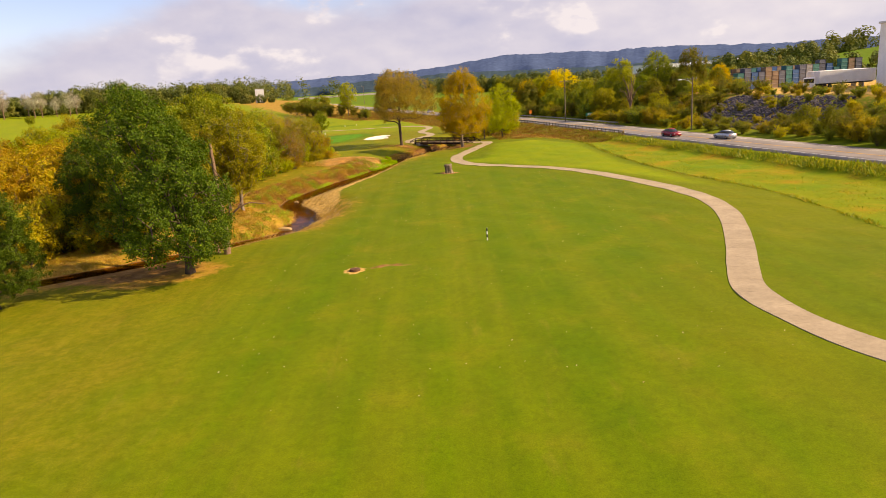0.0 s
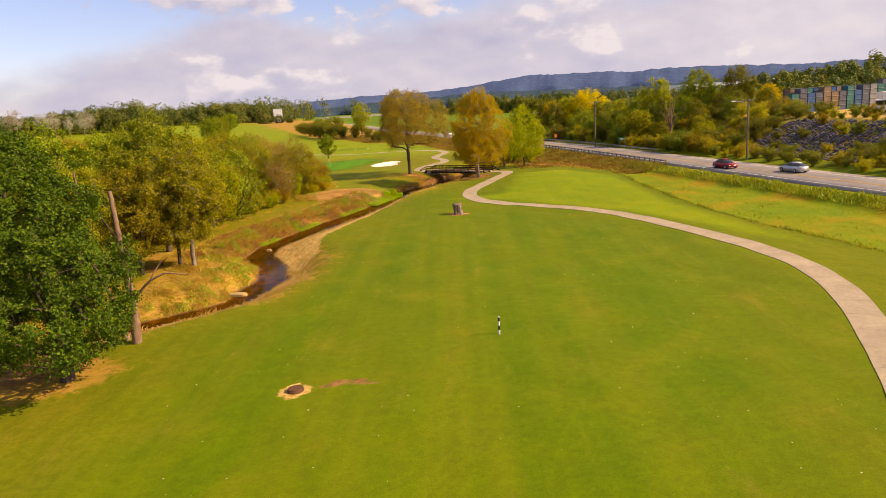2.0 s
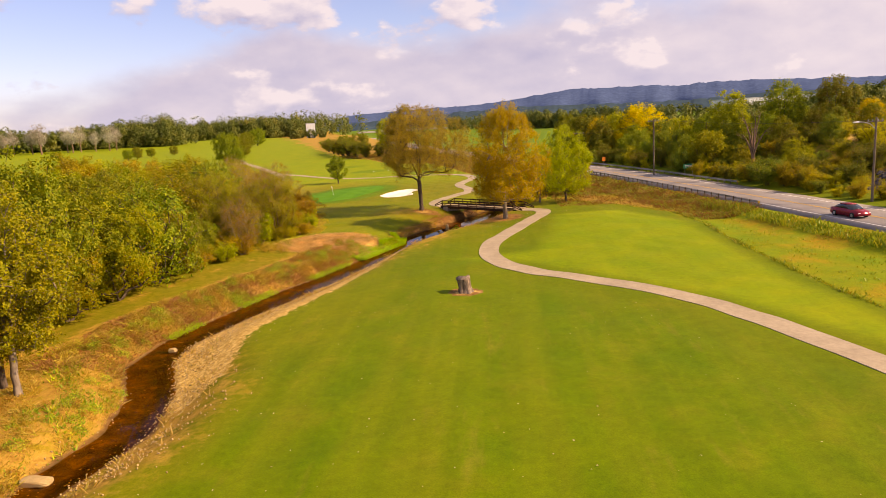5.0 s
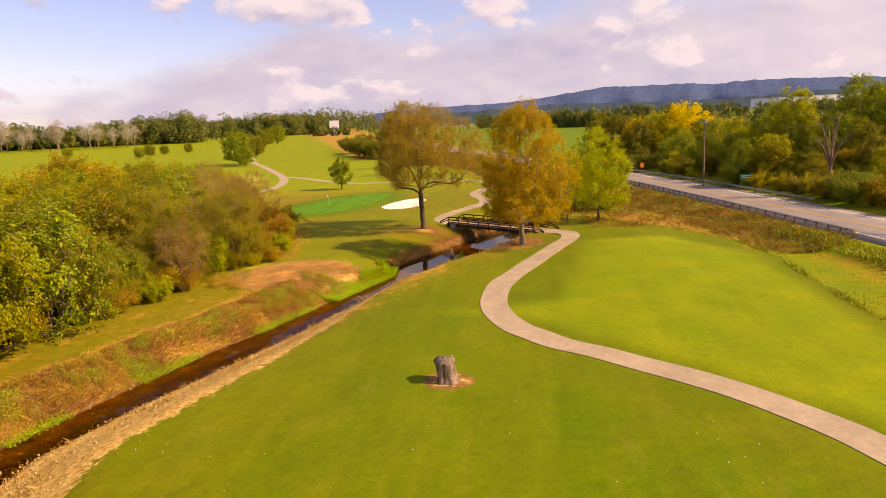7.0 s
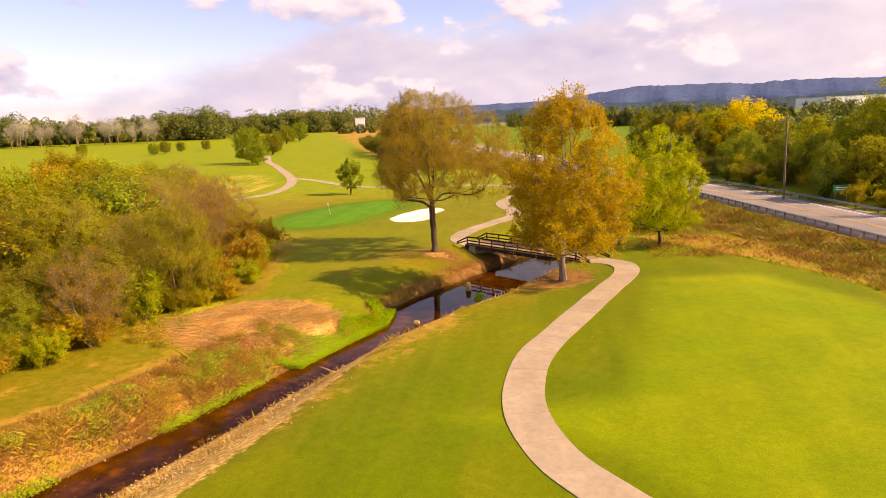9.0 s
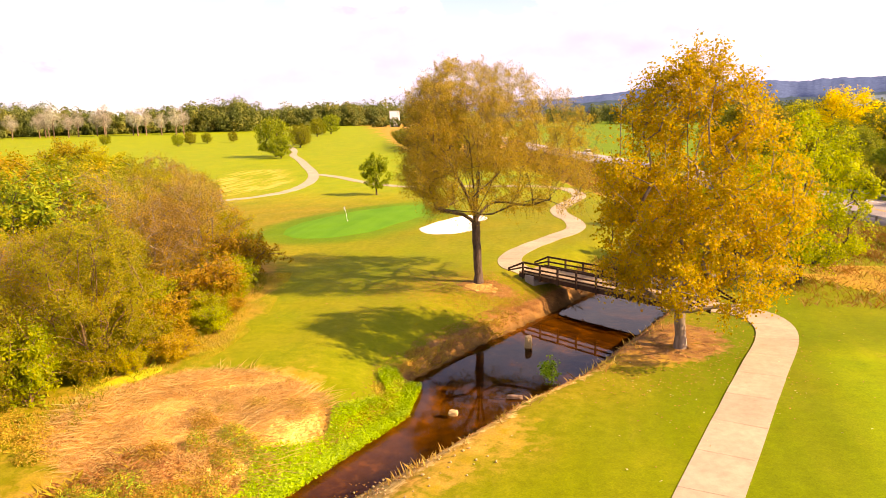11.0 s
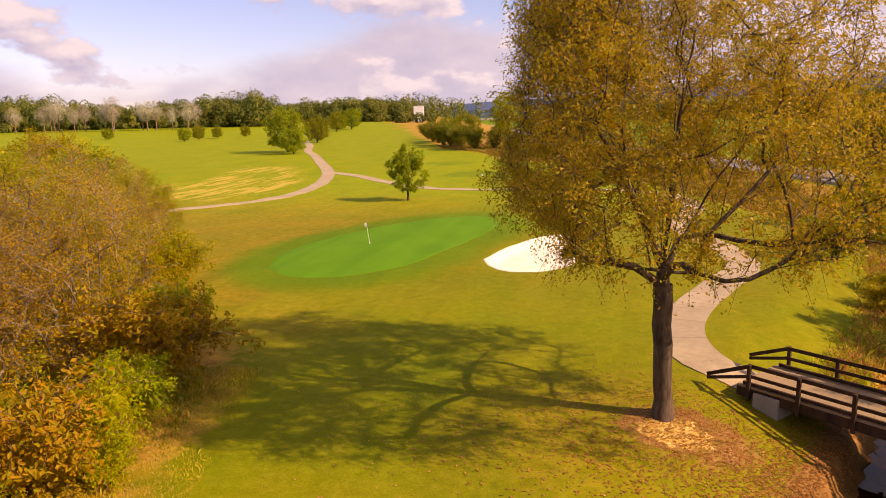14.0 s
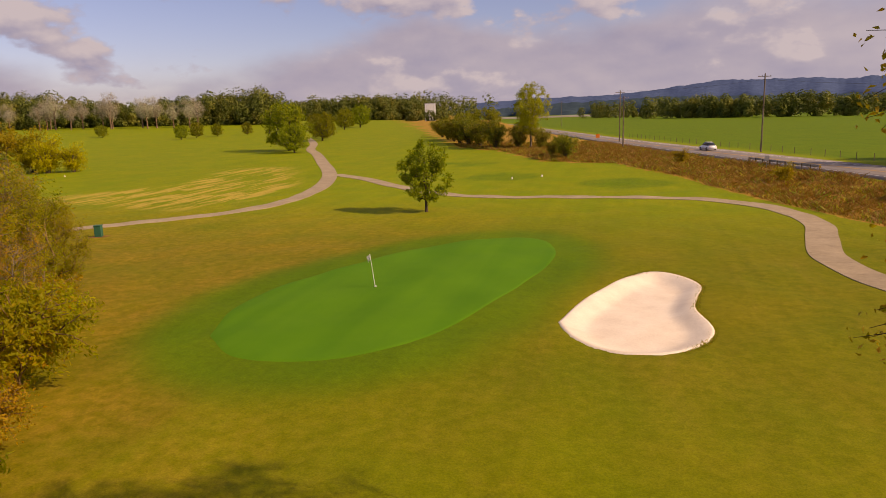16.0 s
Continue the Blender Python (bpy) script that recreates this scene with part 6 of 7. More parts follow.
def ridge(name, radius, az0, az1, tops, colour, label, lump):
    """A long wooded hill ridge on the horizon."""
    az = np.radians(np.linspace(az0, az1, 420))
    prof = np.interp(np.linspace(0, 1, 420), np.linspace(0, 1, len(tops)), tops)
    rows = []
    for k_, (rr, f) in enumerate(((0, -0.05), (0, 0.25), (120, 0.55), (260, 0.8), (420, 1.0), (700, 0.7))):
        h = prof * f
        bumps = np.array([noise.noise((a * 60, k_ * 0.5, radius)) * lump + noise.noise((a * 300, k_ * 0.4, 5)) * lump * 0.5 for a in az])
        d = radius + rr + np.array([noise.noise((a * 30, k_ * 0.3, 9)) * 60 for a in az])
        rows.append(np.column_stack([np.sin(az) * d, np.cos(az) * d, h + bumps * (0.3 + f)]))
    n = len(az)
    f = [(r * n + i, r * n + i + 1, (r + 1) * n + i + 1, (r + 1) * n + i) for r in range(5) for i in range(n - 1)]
    # cover colour as passed in, with any distance haze already painted into it
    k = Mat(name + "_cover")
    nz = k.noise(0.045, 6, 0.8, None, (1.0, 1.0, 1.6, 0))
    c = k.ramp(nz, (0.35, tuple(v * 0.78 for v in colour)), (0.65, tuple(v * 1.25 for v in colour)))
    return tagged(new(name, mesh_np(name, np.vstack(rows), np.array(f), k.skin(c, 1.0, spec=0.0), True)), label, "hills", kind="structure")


# Blue distance haze is painted into the first two ridges' base colours.
ridge("blue_ridge", 3600, -14, 48, (40, 68, 76, 82, 84, 87, 100, 122, 142, 133, 136, 121, 130, 124, 117, 106, 100, 102, 100, 98, 98, 95, 94, 92, 90), (0.066, 0.100, 0.185), "long wooded ridge on the horizon with blue haze painted in", 5)
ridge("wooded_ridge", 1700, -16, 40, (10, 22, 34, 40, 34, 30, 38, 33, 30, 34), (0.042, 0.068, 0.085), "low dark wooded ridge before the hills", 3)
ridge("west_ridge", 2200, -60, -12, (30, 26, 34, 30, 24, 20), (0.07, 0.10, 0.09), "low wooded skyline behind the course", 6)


strip("far_road", curve_points([(-205, 1130), (-90, 1150), (40, 1165)], 8.0), (4.0, -4.0), 4.6, M_CONC, "pale concrete road on a low bank across the fields", "road", 3.6, 0.0)


# ---- cart bridge ----
def cart_bridge():
    a, b = Vector((-2.9, 168.3, 0)), Vector((9.6, 158.3, 0))
    ln = (b - a).length
    root = empty("cart_bridge", a.x, a.y, 1.30, math.degrees(math.atan2(b.y - a.y, b.x - a.x)), "timber cart bridge with dark brown post-and-rail sides over the brook", "bridge")
    n = 62
    for i in range(n):
        w = ln / n
        bm = box(bmesh.new(), (w - 0.012, 3.0, 0.07), Matrix.Translation((w * (i + 0.5), 0, 0.10 + 0.004 * math.sin(i * 2.3))))
        part("deck_board", bm, M_DECK, root)
    for s in (-1, 1):
        part("side_beam", bar(bmesh.new(), (0, 1.42 * s, -0.13), (ln, 1.42 * s, -0.13), 0.16, 0.36, 0.01), M_DARKWOOD, root, "dark side beam")
        part("abutment", box(bmesh.new(), (1.0, 3.2, 2.6), Matrix.Translation((1.2 if s < 0 else ln - 1.2, 0, -1.33)), 0.03), M_CONC, root, "grey concrete abutment")
        k = 9
        for i in range(k):
            x = 0.5 + (ln - 1.0) * i / (k - 1)
            part("post", box(bmesh.new(), (0.13, 0.13, 1.42), Matrix.Translation((x, 1.56 * s, 0.32)), 0.01), M_DARKWOOD, root)
        for z, h in ((0.96, 0.15), (0.55, 0.13)):
            part("rail", bar(bmesh.new(), (0.4, 1.47 * s, z), (ln - 0.4, 1.47 * s, z), 0.05, h, 0.006), M_DARKWOOD, root)
            for x0, x1 in ((0.5, -1.2), (ln - 0.5, ln + 1.2)):
                part("wing_rail", bar(bmesh.new(), (x0, 1.49 * s, z), (x1, 1.62 * s, z * 0.35 - 0.12), 0.05, h, 0.006), M_DARKWOOD, root)
        part("kerb_rail", bar(bmesh.new(), (0.2, 1.38 * s, 0.22), (ln - 0.2, 1.38 * s, 0.22), 0.10, 0.12, 0.006), M_DARKWOOD, root)


cart_bridge()


# ---- highway furniture ----
def guard_rail(y0, y1, off, label):
    root = empty("guard_rail", 0, 0, 0, 0, label, "guard rail")
    ys = [p for p in line_r if y0 <= p[1] <= y1]
    pts = [by_road(p[1], off) for p in ys]
    zb = ROAD_Z + 0.06
    bm = bmesh.new()
    prof = ((0.0, 0.42), (0.05, 0.47), (0.0, 0.54), (0.0, 0.60), (0.05, 0.67), (0.0, 0.72))
    s = -1 if off > 0 else 1
    rows = []
    for i, (x, y) in enumerate(pts):
        j = min(max(i, 1), len(pts) - 2)
        g = Vector((pts[j + 1][0] - pts[j - 1][0], pts[j + 1][1] - pts[j - 1][1], 0)).normalized()
        nrm = Vector((-g.y, g.x, 0)) * s
        rows.append([bm.verts.new(Vector((x, y, zb + z)) + nrm * (0.1 + o)) for o, z in prof])
    for a, b in zip(rows[:-1], rows[1:]):
        for i in range(len(prof) - 1):
            bm.faces.new((a[i], a[i + 1], b[i + 1], b[i]))
    made = bmesh.ops.solidify(bm, geom=bm.faces[:], thickness=0.01)
    part("beam", bm, M_STEEL, root, "corrugated steel beam")
    for i in range(0, len(pts), 2):
        x, y = pts[i]
        part("post", box(bmesh.new(), (0.15, 0.15, 1.5), Matrix.Translation((x, y, zb - 0.02)), 0.01), M_POLE, root)
    x, y = pts[0]
    part("end_marker", box(bmesh.new(), (0.3, 0.04, 0.3), Matrix.Translation((x, y - 0.15, zb + 0.57)), 0.01), M_YELLOW, root, "yellow end marker")
    return root


guard_rail(143, 246, 5.6, "galvanised guard rail along the highway bridge")
guard_rail(166, 246, -5.6, "galvanised guard rail on the far side of the highway")
guard_rail(258, 276, 5.9, "short galvanised guard rail beyond the bridge")


def power_pole(x, y, h, arm, label, turn=20, lamp=False):
    root = empty("power_pole" if not lamp else "street_lamp", x, y, gz(x, y), turn, label, "utility pole" if not lamp else "street lamp")
    part("pole", rod(bmesh.new(), (0, 0, -0.5), (0, 0, h), 0.17, 0.11, 10), M_POLE, root, smooth=False)
    if arm:
        part("crossarm", box(bmesh.new(), (2.4, 0.1, 0.12), Matrix.Translation((0, 0.14, h - 0.5)), 0.01), M_POLE, root)
        for dx in (-1.05, -0.4, 0.4, 1.05):
            part("insulator", rod(bmesh.new(), (dx, 0.14, h - 0.44), (dx, 0.14, h - 0.22), 0.05, 0.03, 6), M_STEEL, root)
    if lamp:
        bm = bmesh.new()
        pts = [(-0.1, 0, h - 1.4), (-0.9, 0, h - 0.75), (-1.8, 0, h - 0.5), (-2.6, 0, h - 0.45)]
        for p, q in zip(pts[:-1], pts[1:]):
            rod(bm, p, q, 0.05, 0.05, 6)
        part("arm", bm, M_STEEL, root, "curved steel arm")
        part("lamp_head", box(bmesh.new(), (0.8, 0.3, 0.16), Matrix.Translation((-2.9, 0, h - 0.46)), 0.05), M_WHITE, root, "pale lamp head")
    return root


power_pole(53.4, 141.5, 10.6, True, "wooden pole with a curved street-lamp arm", 15, True)
power_pole(37.6, 192.5, 11.3, True, "wooden power pole with a crossarm beside the highway", 10)
power_pole(24.2, 203.5, 9.5, True, "wooden power pole by the highway bridge", 10)
power_pole(9.4, 299, 14.2, True, "tall wooden power pole beside the field", 15)
power_pole(-15.5, 322, 11.5, True, "wooden power pole in the roadside rough", 15)
power_pole(-16.5, 352, 13.5, True, "wooden power pole beyond the rough", 15)
power_pole(-50, 560, 14, True, "distant wooden power pole", 15)


def road_sign(x, y, z, w, h, post, mat_, label, turn, bars_n):
    root = empty("road_sign", x, y, gz(x, y), turn, label, "road sign")
    for dx in ((-w * 0.35, w * 0.35) if w > 1 else (0,)):
        part("post", rod(bmesh.new(), (dx, 0.05, -0.3), (dx, 0.05, z + h), 0.04, 0.04, 6), M_STEEL, root)
    part("panel", box(bmesh.new(), (w, 0.03, h), Matrix.Translation((0, 0, z + h / 2)), 0.01), mat_, root)
    for i in range(bars_n):
        part("lettering", box(bmesh.new(), (w * 0.7, 0.01, h * 0.14), Matrix.Translation((0, -0.022, z + h * (0.35 + 0.3 * i)))), M_WHITE, root, "pale unreadable lettering")


road_sign(*by_road(186.5, -7.6), 1.4, 2.2, 0.9, 1, M_SIGN, "green road sign on two posts beside the highway", 10, 2)
road_sign(*by_road(222, -6.6), 1.2, 0.8, 1.0, 1, M_ORANGE, "orange hazard sign at the bridge's end", 10, 0)
road_sign(*by_road(214, 6.6), 0.6, 0.5, 0.9, 1, M_ORANGE, "orange hazard marker at the bridge's end", 10, 0)
road_sign(*by_road(352, 6.8), 1.3, 1.0, 1.0, 1, M_ORANGE, "small orange sign beside the highway", 10, 0)
road_sign(*by_road(268, 7.4), 1.0, 0.6, 0.7, 1, M_STEEL, "back of a small grey road sign", 10, 0)


def car(x, y, turn, paint, label, tall=0.0):
    """A saloon car: shaped body, glazed cabin, wheels and lamps."""
    root = empty("car", x, y, ROAD_Z + 0.06, turn, label, "car")

    def hull(sections, mat_, name, lab=""):
        bm = bmesh.new()
        rows = []
        for px, zl, zh, w0, w1 in sections:
            rows.append([bm.verts.new((px, -w0, zl)), bm.verts.new((px, -w1, zh)), bm.verts.new((px, w1, zh)), bm.verts.new((px, w0, zl))])
        for a, b in zip(rows[:-1], rows[1:]):
            for i in range(4):
                bm.faces.new((a[i], a[(i + 1) % 4], b[(i + 1) % 4], b[i]))
        bm.faces.new(rows[0])
        bm.faces.new(rows[-1])
        bmesh.ops.recalc_face_normals(bm, faces=bm.faces)
        bmesh.ops.bevel(bm, geom=bm.edges[:], offset=0.05, segments=2, affect="EDGES")
        return part(name, bm, mat_, root, lab, True)

    hull([(-2.3, 0.35, 0.80, 0.80, 0.74), (-2.1, 0.24, 0.93, 0.90, 0.84), (-1.2, 0.2, 0.98, 0.92, 0.86), (0.8, 0.2, 0.95, 0.92, 0.86), (1.9, 0.24, 0.80, 0.90, 0.80), (2.3, 0.35, 0.62, 0.78, 0.70)], paint, "body")
    hull([(-1.75, 0.9, 1.0, 0.80, 0.76), (-1.05, 0.9, 1.38 + tall, 0.82, 0.62), (0.25, 0.9, 1.42 + tall, 0.82, 0.62), (1.15, 0.88, 0.96, 0.80, 0.76)], M_GLASS, "windows", "dark tinted windows")
    hull([(-1.0, 1.37 + tall, 1.43 + tall, 0.60, 0.56), (-0.3, 1.38 + tall, 1.47 + tall, 0.62, 0.58), (0.3, 1.38 + tall, 1.44 + tall, 0.60, 0.56)], paint, "roof")
    for wx in (-1.4, 1.4):
        for wy in (-0.84, 0.84):
            wheel = part("wheel", rod(bmesh.new(), (wx, wy - 0.1, 0.32), (wx, wy + 0.1, 0.32), 0.32, 0.32, 16), M_RUBBER, root)
            part("rim", rod(bmesh.new(), (wx, wy - 0.11, 0.32), (wx, wy + 0.11, 0.32), 0.19, 0.19, 12), M_STEEL, wheel, "steel rim")
    for wy in (-0.62, 0.62):
        part("tail_light", box(bmesh.new(), (0.06, 0.26, 0.14), Matrix.Translation((-2.28, wy, 0.72)), 0.02), M_ORANGE, root, "red tail light")
        part("headlight", box(bmesh.new(), (0.08, 0.28, 0.12), Matrix.Translation((2.22, wy, 0.60)), 0.02), M_WHITE, root)


def car_at(y, lane, paint, label, tall=0.0):
    x, yy = by_road(y, lane)
    i = int(np.argmin(np.abs(line_r[:, 1] - y)))
    t = math.degrees(math.atan2(grad_r[i][1], grad_r[i][0]))
    car(x, yy, t + (180 if lane > 0 else 0), paint, label, tall)


car_at(131.5, 1.9, M_RED, "dark red saloon car on the highway")
car_at(121, -1.9, M_SILVER, "silver saloon car on the highway")

car_at(306, -1.9, M_CARWHITE, "white estate car on the highway beyond the bridge", 0.18)

# fence along the field
fence = empty("field_fence", 0, 0, 0, 0, "low wire fence with thin posts along the field", "fence")
for i in range(34):
    x, y = by_road(250 + i * 4.0, -10.5)
    part("post", rod(bmesh.new(), (x, y, gz(x, y) - 0.2), (x, y, gz(x, y) + 1.15), 0.06, 0.05, 6), M_POLE, fence)

# wires between the poles
for pts in (((37.6, 192.5, 13.4), (24.2, 203.5, 11.0)), ((37.6, 192.5, 13.4), (53.4, 141.5, 12.6)), ((9.4, 299, 15.4), (24.2, 203.5, 11.0)), ((9.4, 299, 15.4), (-16.5, 352, 15.6))):
    cu = bpy.data.curves.new("cable", "CURVE")
    cu.dimensions, cu.bevel_depth = "3D", 0.014
    sp = cu.splines.new("POLY")
    sp.points.add(16)
    for i in range(17):
        f = i / 16
        p = Vector(pts[0]).lerp(Vector(pts[1]), f)
        sp.points[i].co = (p.x, p.y, p.z - 1.2 * 4 * f * (1 - f) * 0.5, 1)
    cu.materials.append(M_BLACK)
    tagged(new("power_cable", cu), "thin sagging black power cable between poles", "cable")


# ---- storage yard and buildings ----
def crate_stack(x, y, turn, levels, mat_, label):
    z = gz(x, y)
    root = empty("crate_stack", x, y, z, turn, label, "crate stack", "stacked crates")
    for i in range(levels):
        bm = box(bmesh.new(), (1.95, 1.95, 1.06), Matrix.Translation((0, 0, 0.55 + i * 1.1)))
        walls = [f for f in bm.faces if abs(f.normal.z) < 0.5]
        bmesh.ops.inset_individual(bm, faces=walls, thickness=0.12, depth=-0.06)
        part("crate", bm, mat_, root)


rng = random.Random(21)
for i in range(12):
    f = i / 11
    for j in range(3):
        crate_stack(81.5 + 23 * f + j * 0.8, 184.0 + 6 * f + j * 2.6, 14, rng.choice((4, 5, 5)), M_BOXES[int(rng.random() * 5)], "tall stack of plastic crates in the yard")
for i in range(7):
    f = i / 13
    for j in range(1):
        crate_stack(112 + 30 * f + j * 0.8, 204 + 4 * f + j * 2.6, 8, rng.choice((4, 5, 6)), M_BOXES[int(rng.random() * 5)], "tall stack of plastic crates in the yard")


def block(name, x, y, turn, size, mat_, roof_mat, label, bays, z=None, door=True):
    """A plain industrial building: walls, roof with a parapet, cladding ribs and loading doors."""
    z = gz(x, y) if z is None else z
    root = empty(name, x, y, z, turn, label, "building")
    w, d, h = size
    part("wall", box(bmesh.new(), (w, d, h), Matrix.Translation((0, 0, h / 2 - 0.5))), mat_, root)
    part("roof", box(bmesh.new(), (w + 0.6, d + 0.6, 0.5), Matrix.Translation((0, 0, h - 0.25)), 0.05), roof_mat, root)
    for i in range(bays):
        part("cladding_rib", box(bmesh.new(), (0.15, 0.12, h - 1), Matrix.Translation((-w / 2 + w * (i + 0.5) / bays, -d / 2 - 0.06, h / 2 - 0.5))), roof_mat, root)
    return root


block("warehouse", 326, 893, 10, (110, 60, 11), M_WALLWHITE, M_ROOFGREY, "long low white warehouse among trees", 20, 9)
block("warehouse", 376, 862, 38, (52, 34, 11.4), M_WALLWHITE, M_ROOFGREY, "bright white end hall of the warehouse", 8, 9)
block("factory", 119.8, 146, 4, (34, 28, 14), M_WALLWHITE, M_ROOFGREY, "tall pale metal-clad factory wall", 10)
block("white_building", -159, 677, 14, (8.0, 6, 13.0), M_WALLWHITE, M_ROOFGREY, "small white building above the trees", 3)


def trailer(x, y, turn):
    z = gz(x, y)
    root = empty("lorry_trailer", x, y, z, turn, "white box trailer parked in the yard", "trailer")
    part("box_body", box(bmesh.new(), (13.5, 2.5, 2.8), Matrix.Translation((0, 0, 2.6)), 0.05), M_WHITE, root)
    part("chassis", box(bmesh.new(), (13.0, 1.2, 0.3), Matrix.Translation((0, 0, 1.05))), M_BLACK, root)
    for wx in (-5.2, -4.0):
        for wy in (-1.0, 1.0):
            part("wheel", rod(bmesh.new(), (wx, wy - 0.15, 0.5), (wx, wy + 0.15, 0.5), 0.5, 0.5, 14), M_RUBBER, root)
    part("landing_leg", box(bmesh.new(), (0.2, 1.6, 1.0), Matrix.Translation((4.2, 0, 0.5))), M_STEEL, root)


trailer(97.0, 163.0, 2)
trailer(97.6, 167.0, 2)


def lorry(x, y, turn):
    z = gz(x, y)
    root = empty("lorry", x, y, z, turn, "white cab lorry standing in the yard", "lorry")
    part("cab", box(bmesh.new(), (1.9, 2.3, 2.2), Matrix.Translation((2.2, 0, 1.7)), 0.15), M_WHITE, root)
    part("windscreen", box(bmesh.new(), (0.06, 2.0, 0.9), Matrix.Translation((3.14, 0, 2.1)), 0.02), M_GLASS, root)
    part("flatbed", box(bmesh.new(), (4.6, 2.3, 0.35), Matrix.Translation((-1.1, 0, 0.95)), 0.03), M_BLACK, root)
    for wx in (-2.4, 2.2):
        for wy in (-1.0, 1.0):
            part("wheel", rod(bmesh.new(), (wx, wy - 0.14, 0.45), (wx, wy + 0.14, 0.45), 0.45, 0.45, 14), M_RUBBER, root)


lorry(87.5, 160.5, -120)

# riprap on the yard's bank
r5 = np.random.default_rng(15)
ico = bmesh.new()
bmesh.ops.create_icosphere(ico, subdivisions=1, radius=1.0)
ico_v = np.array([v.co for v in ico.verts])
ico_f = np.array([[v.index for v in f.verts] for f in ico.faces])
ico.free()


def stones(name, places, lo, hi, mat_, label, seed=1, sink=0.2):
    """Loose angular stones lying on the land, as one mass."""
    r = np.random.default_rng(seed)
    vs, fs = [], []
    for i, (x, y) in enumerate(places):
        s = r.uniform(lo, hi)
        q = ico_v * s * r.uniform(0.6, 1.2, 3) * r.uniform(0.8, 1.15, (len(ico_v), 1))
        vs.append(q + np.array([x, y, gz(x, y) + s * (0.5 - sink)]))
        fs.append(ico_f + i * len(ico_v))
    return tagged(new(name, mesh_np(name, np.vstack(vs), np.vstack(fs), mat_)), label, "stones", kind="stuff")


rip = []
for _ in range(2200):
    x, y = by_road(r5.uniform(118, 152), -r5.uniform(13.5, 27))
    rip.append((x, y))
stones("riprap", rip, 0.15, 0.42, M_GREYROCK, "grey broken riprap stones on the yard's bank", 2)

# ---- brook details ----
shore = []
shore_at = np.flatnonzero((cl[:, 1] > 68) & (cl[:, 1] < 150))
for _ in range(4200):
    i = r5.choice(shore_at)
    s = -1 if r5.uniform() < 0.88 else 1
    p = cl[i, :2] + side[i] * s * (cl[i, 2] + abs(r5.normal(0, 2.0 if s < 0 else 0.8)) - 0.4) + r5.normal(0, 0.55, 2)
    if 68 < p[1] < 137:
        shore.append((float(p[0]), float(p[1])))
stones("shore_stones", shore, 0.025, 0.075, M_ROCK, "small pale stones along the water's edge", 4, 0.1)


def boulder(x, y, size, mat_, label, seed):
    bm = bmesh.new()
    bmesh.ops.create_icosphere(bm, subdivisions=3, radius=1.0)
    for v in bm.verts:
        c = v.co.copy()
        c *= 1.0 + 0.30 * noise.noise(c * 1.3 + Vector((seed, 0, 0))) + 0.10 * noise.noise(c * 4.0 + Vector((0, seed, 0)))
        # blunt, broken sides
        c = Vector([max(-0.8, min(0.8, u)) for u in c])
        v.co = Vector((c.x * size[0], c.y * size[1], c.z * size[2])) + Vector((x, y, WATER + size[2] * 0.35))
    me = bpy.data.meshes.new("boulder")
    bm.to_mesh(me)
    bm.free()
    me.materials.append(mat_)
    tagged(new("boulder", me), label, "rock")


boulder(-2.0, 154.7, (0.30, 0.42, 0.66), M_ROCK, "tan broken block standing in the water", 3)
boulder(-4.9, 143.7, (0.3, 0.25, 0.2), M_ROCK, "small stone standing in the water", 4)
boulder(-2.0, 146.2, (0.55, 0.15, 0.16), M_DEAD, "old waterlogged log in the brook", 5)
boulder(-20.1, 100.2, (0.35, 0.3, 0.22), M_ROCK, "pale stone in the shallow brook", 6)
boulder(-17.8, 80.3, (1.0, 0.5, 0.25), M_ROCK, "pale gravel hump in the brook", 7)
tree("sapling", grow(151, 2.2, (1.3, 0.55, 0.9, 0.5), 0.03, 0.3, 30, 16, 0.12, 0.16, stems=3), M_BARK, M_CRESS, -0.3, 148.9, 0, "fresh green sapling at the water's edge", "shrub", sink=0.4)


def blades(name, places, lo, hi, mat_, label, seed=1, width=0.05, lean=0.35):
    """Single grass or weed blades rooted on the land, as one mass."""
    r = np.random.default_rng(seed)
    p = np.asarray(places)
    n = len(p)
    z = ground_z(p[:, 0], p[:, 1]) - 0.03
    h = r.uniform(lo, hi, n) * (0.6 + 0.8 * (0.5 + 0.5 * np.sin(p[:, 0] * 0.9 + 2 * np.sin(p[:, 1] * 0.6))))
    a = r.uniform(0, 2 * math.pi, n)
    w = width * r.uniform(0.6, 1.5, n)
    base = np.column_stack([p, z])
    s = np.column_stack([np.cos(a) * w, np.sin(a) * w, np.zeros(n)])
    tip = base + np.column_stack([r.normal(0, lean, n) * h, r.normal(0, lean, n) * h, h])
    mid = (base + tip) / 2 + np.column_stack([np.zeros(n), np.zeros(n), h * 0.12])
    v = np.stack([base - s, base + s, mid + s * 0.8, tip], 1).reshape(-1, 3)
    return tagged(new(name, mesh_np(name, v, np.arange(n * 4).reshape(-1, 4), mat_)), label, "grass", kind="stuff")


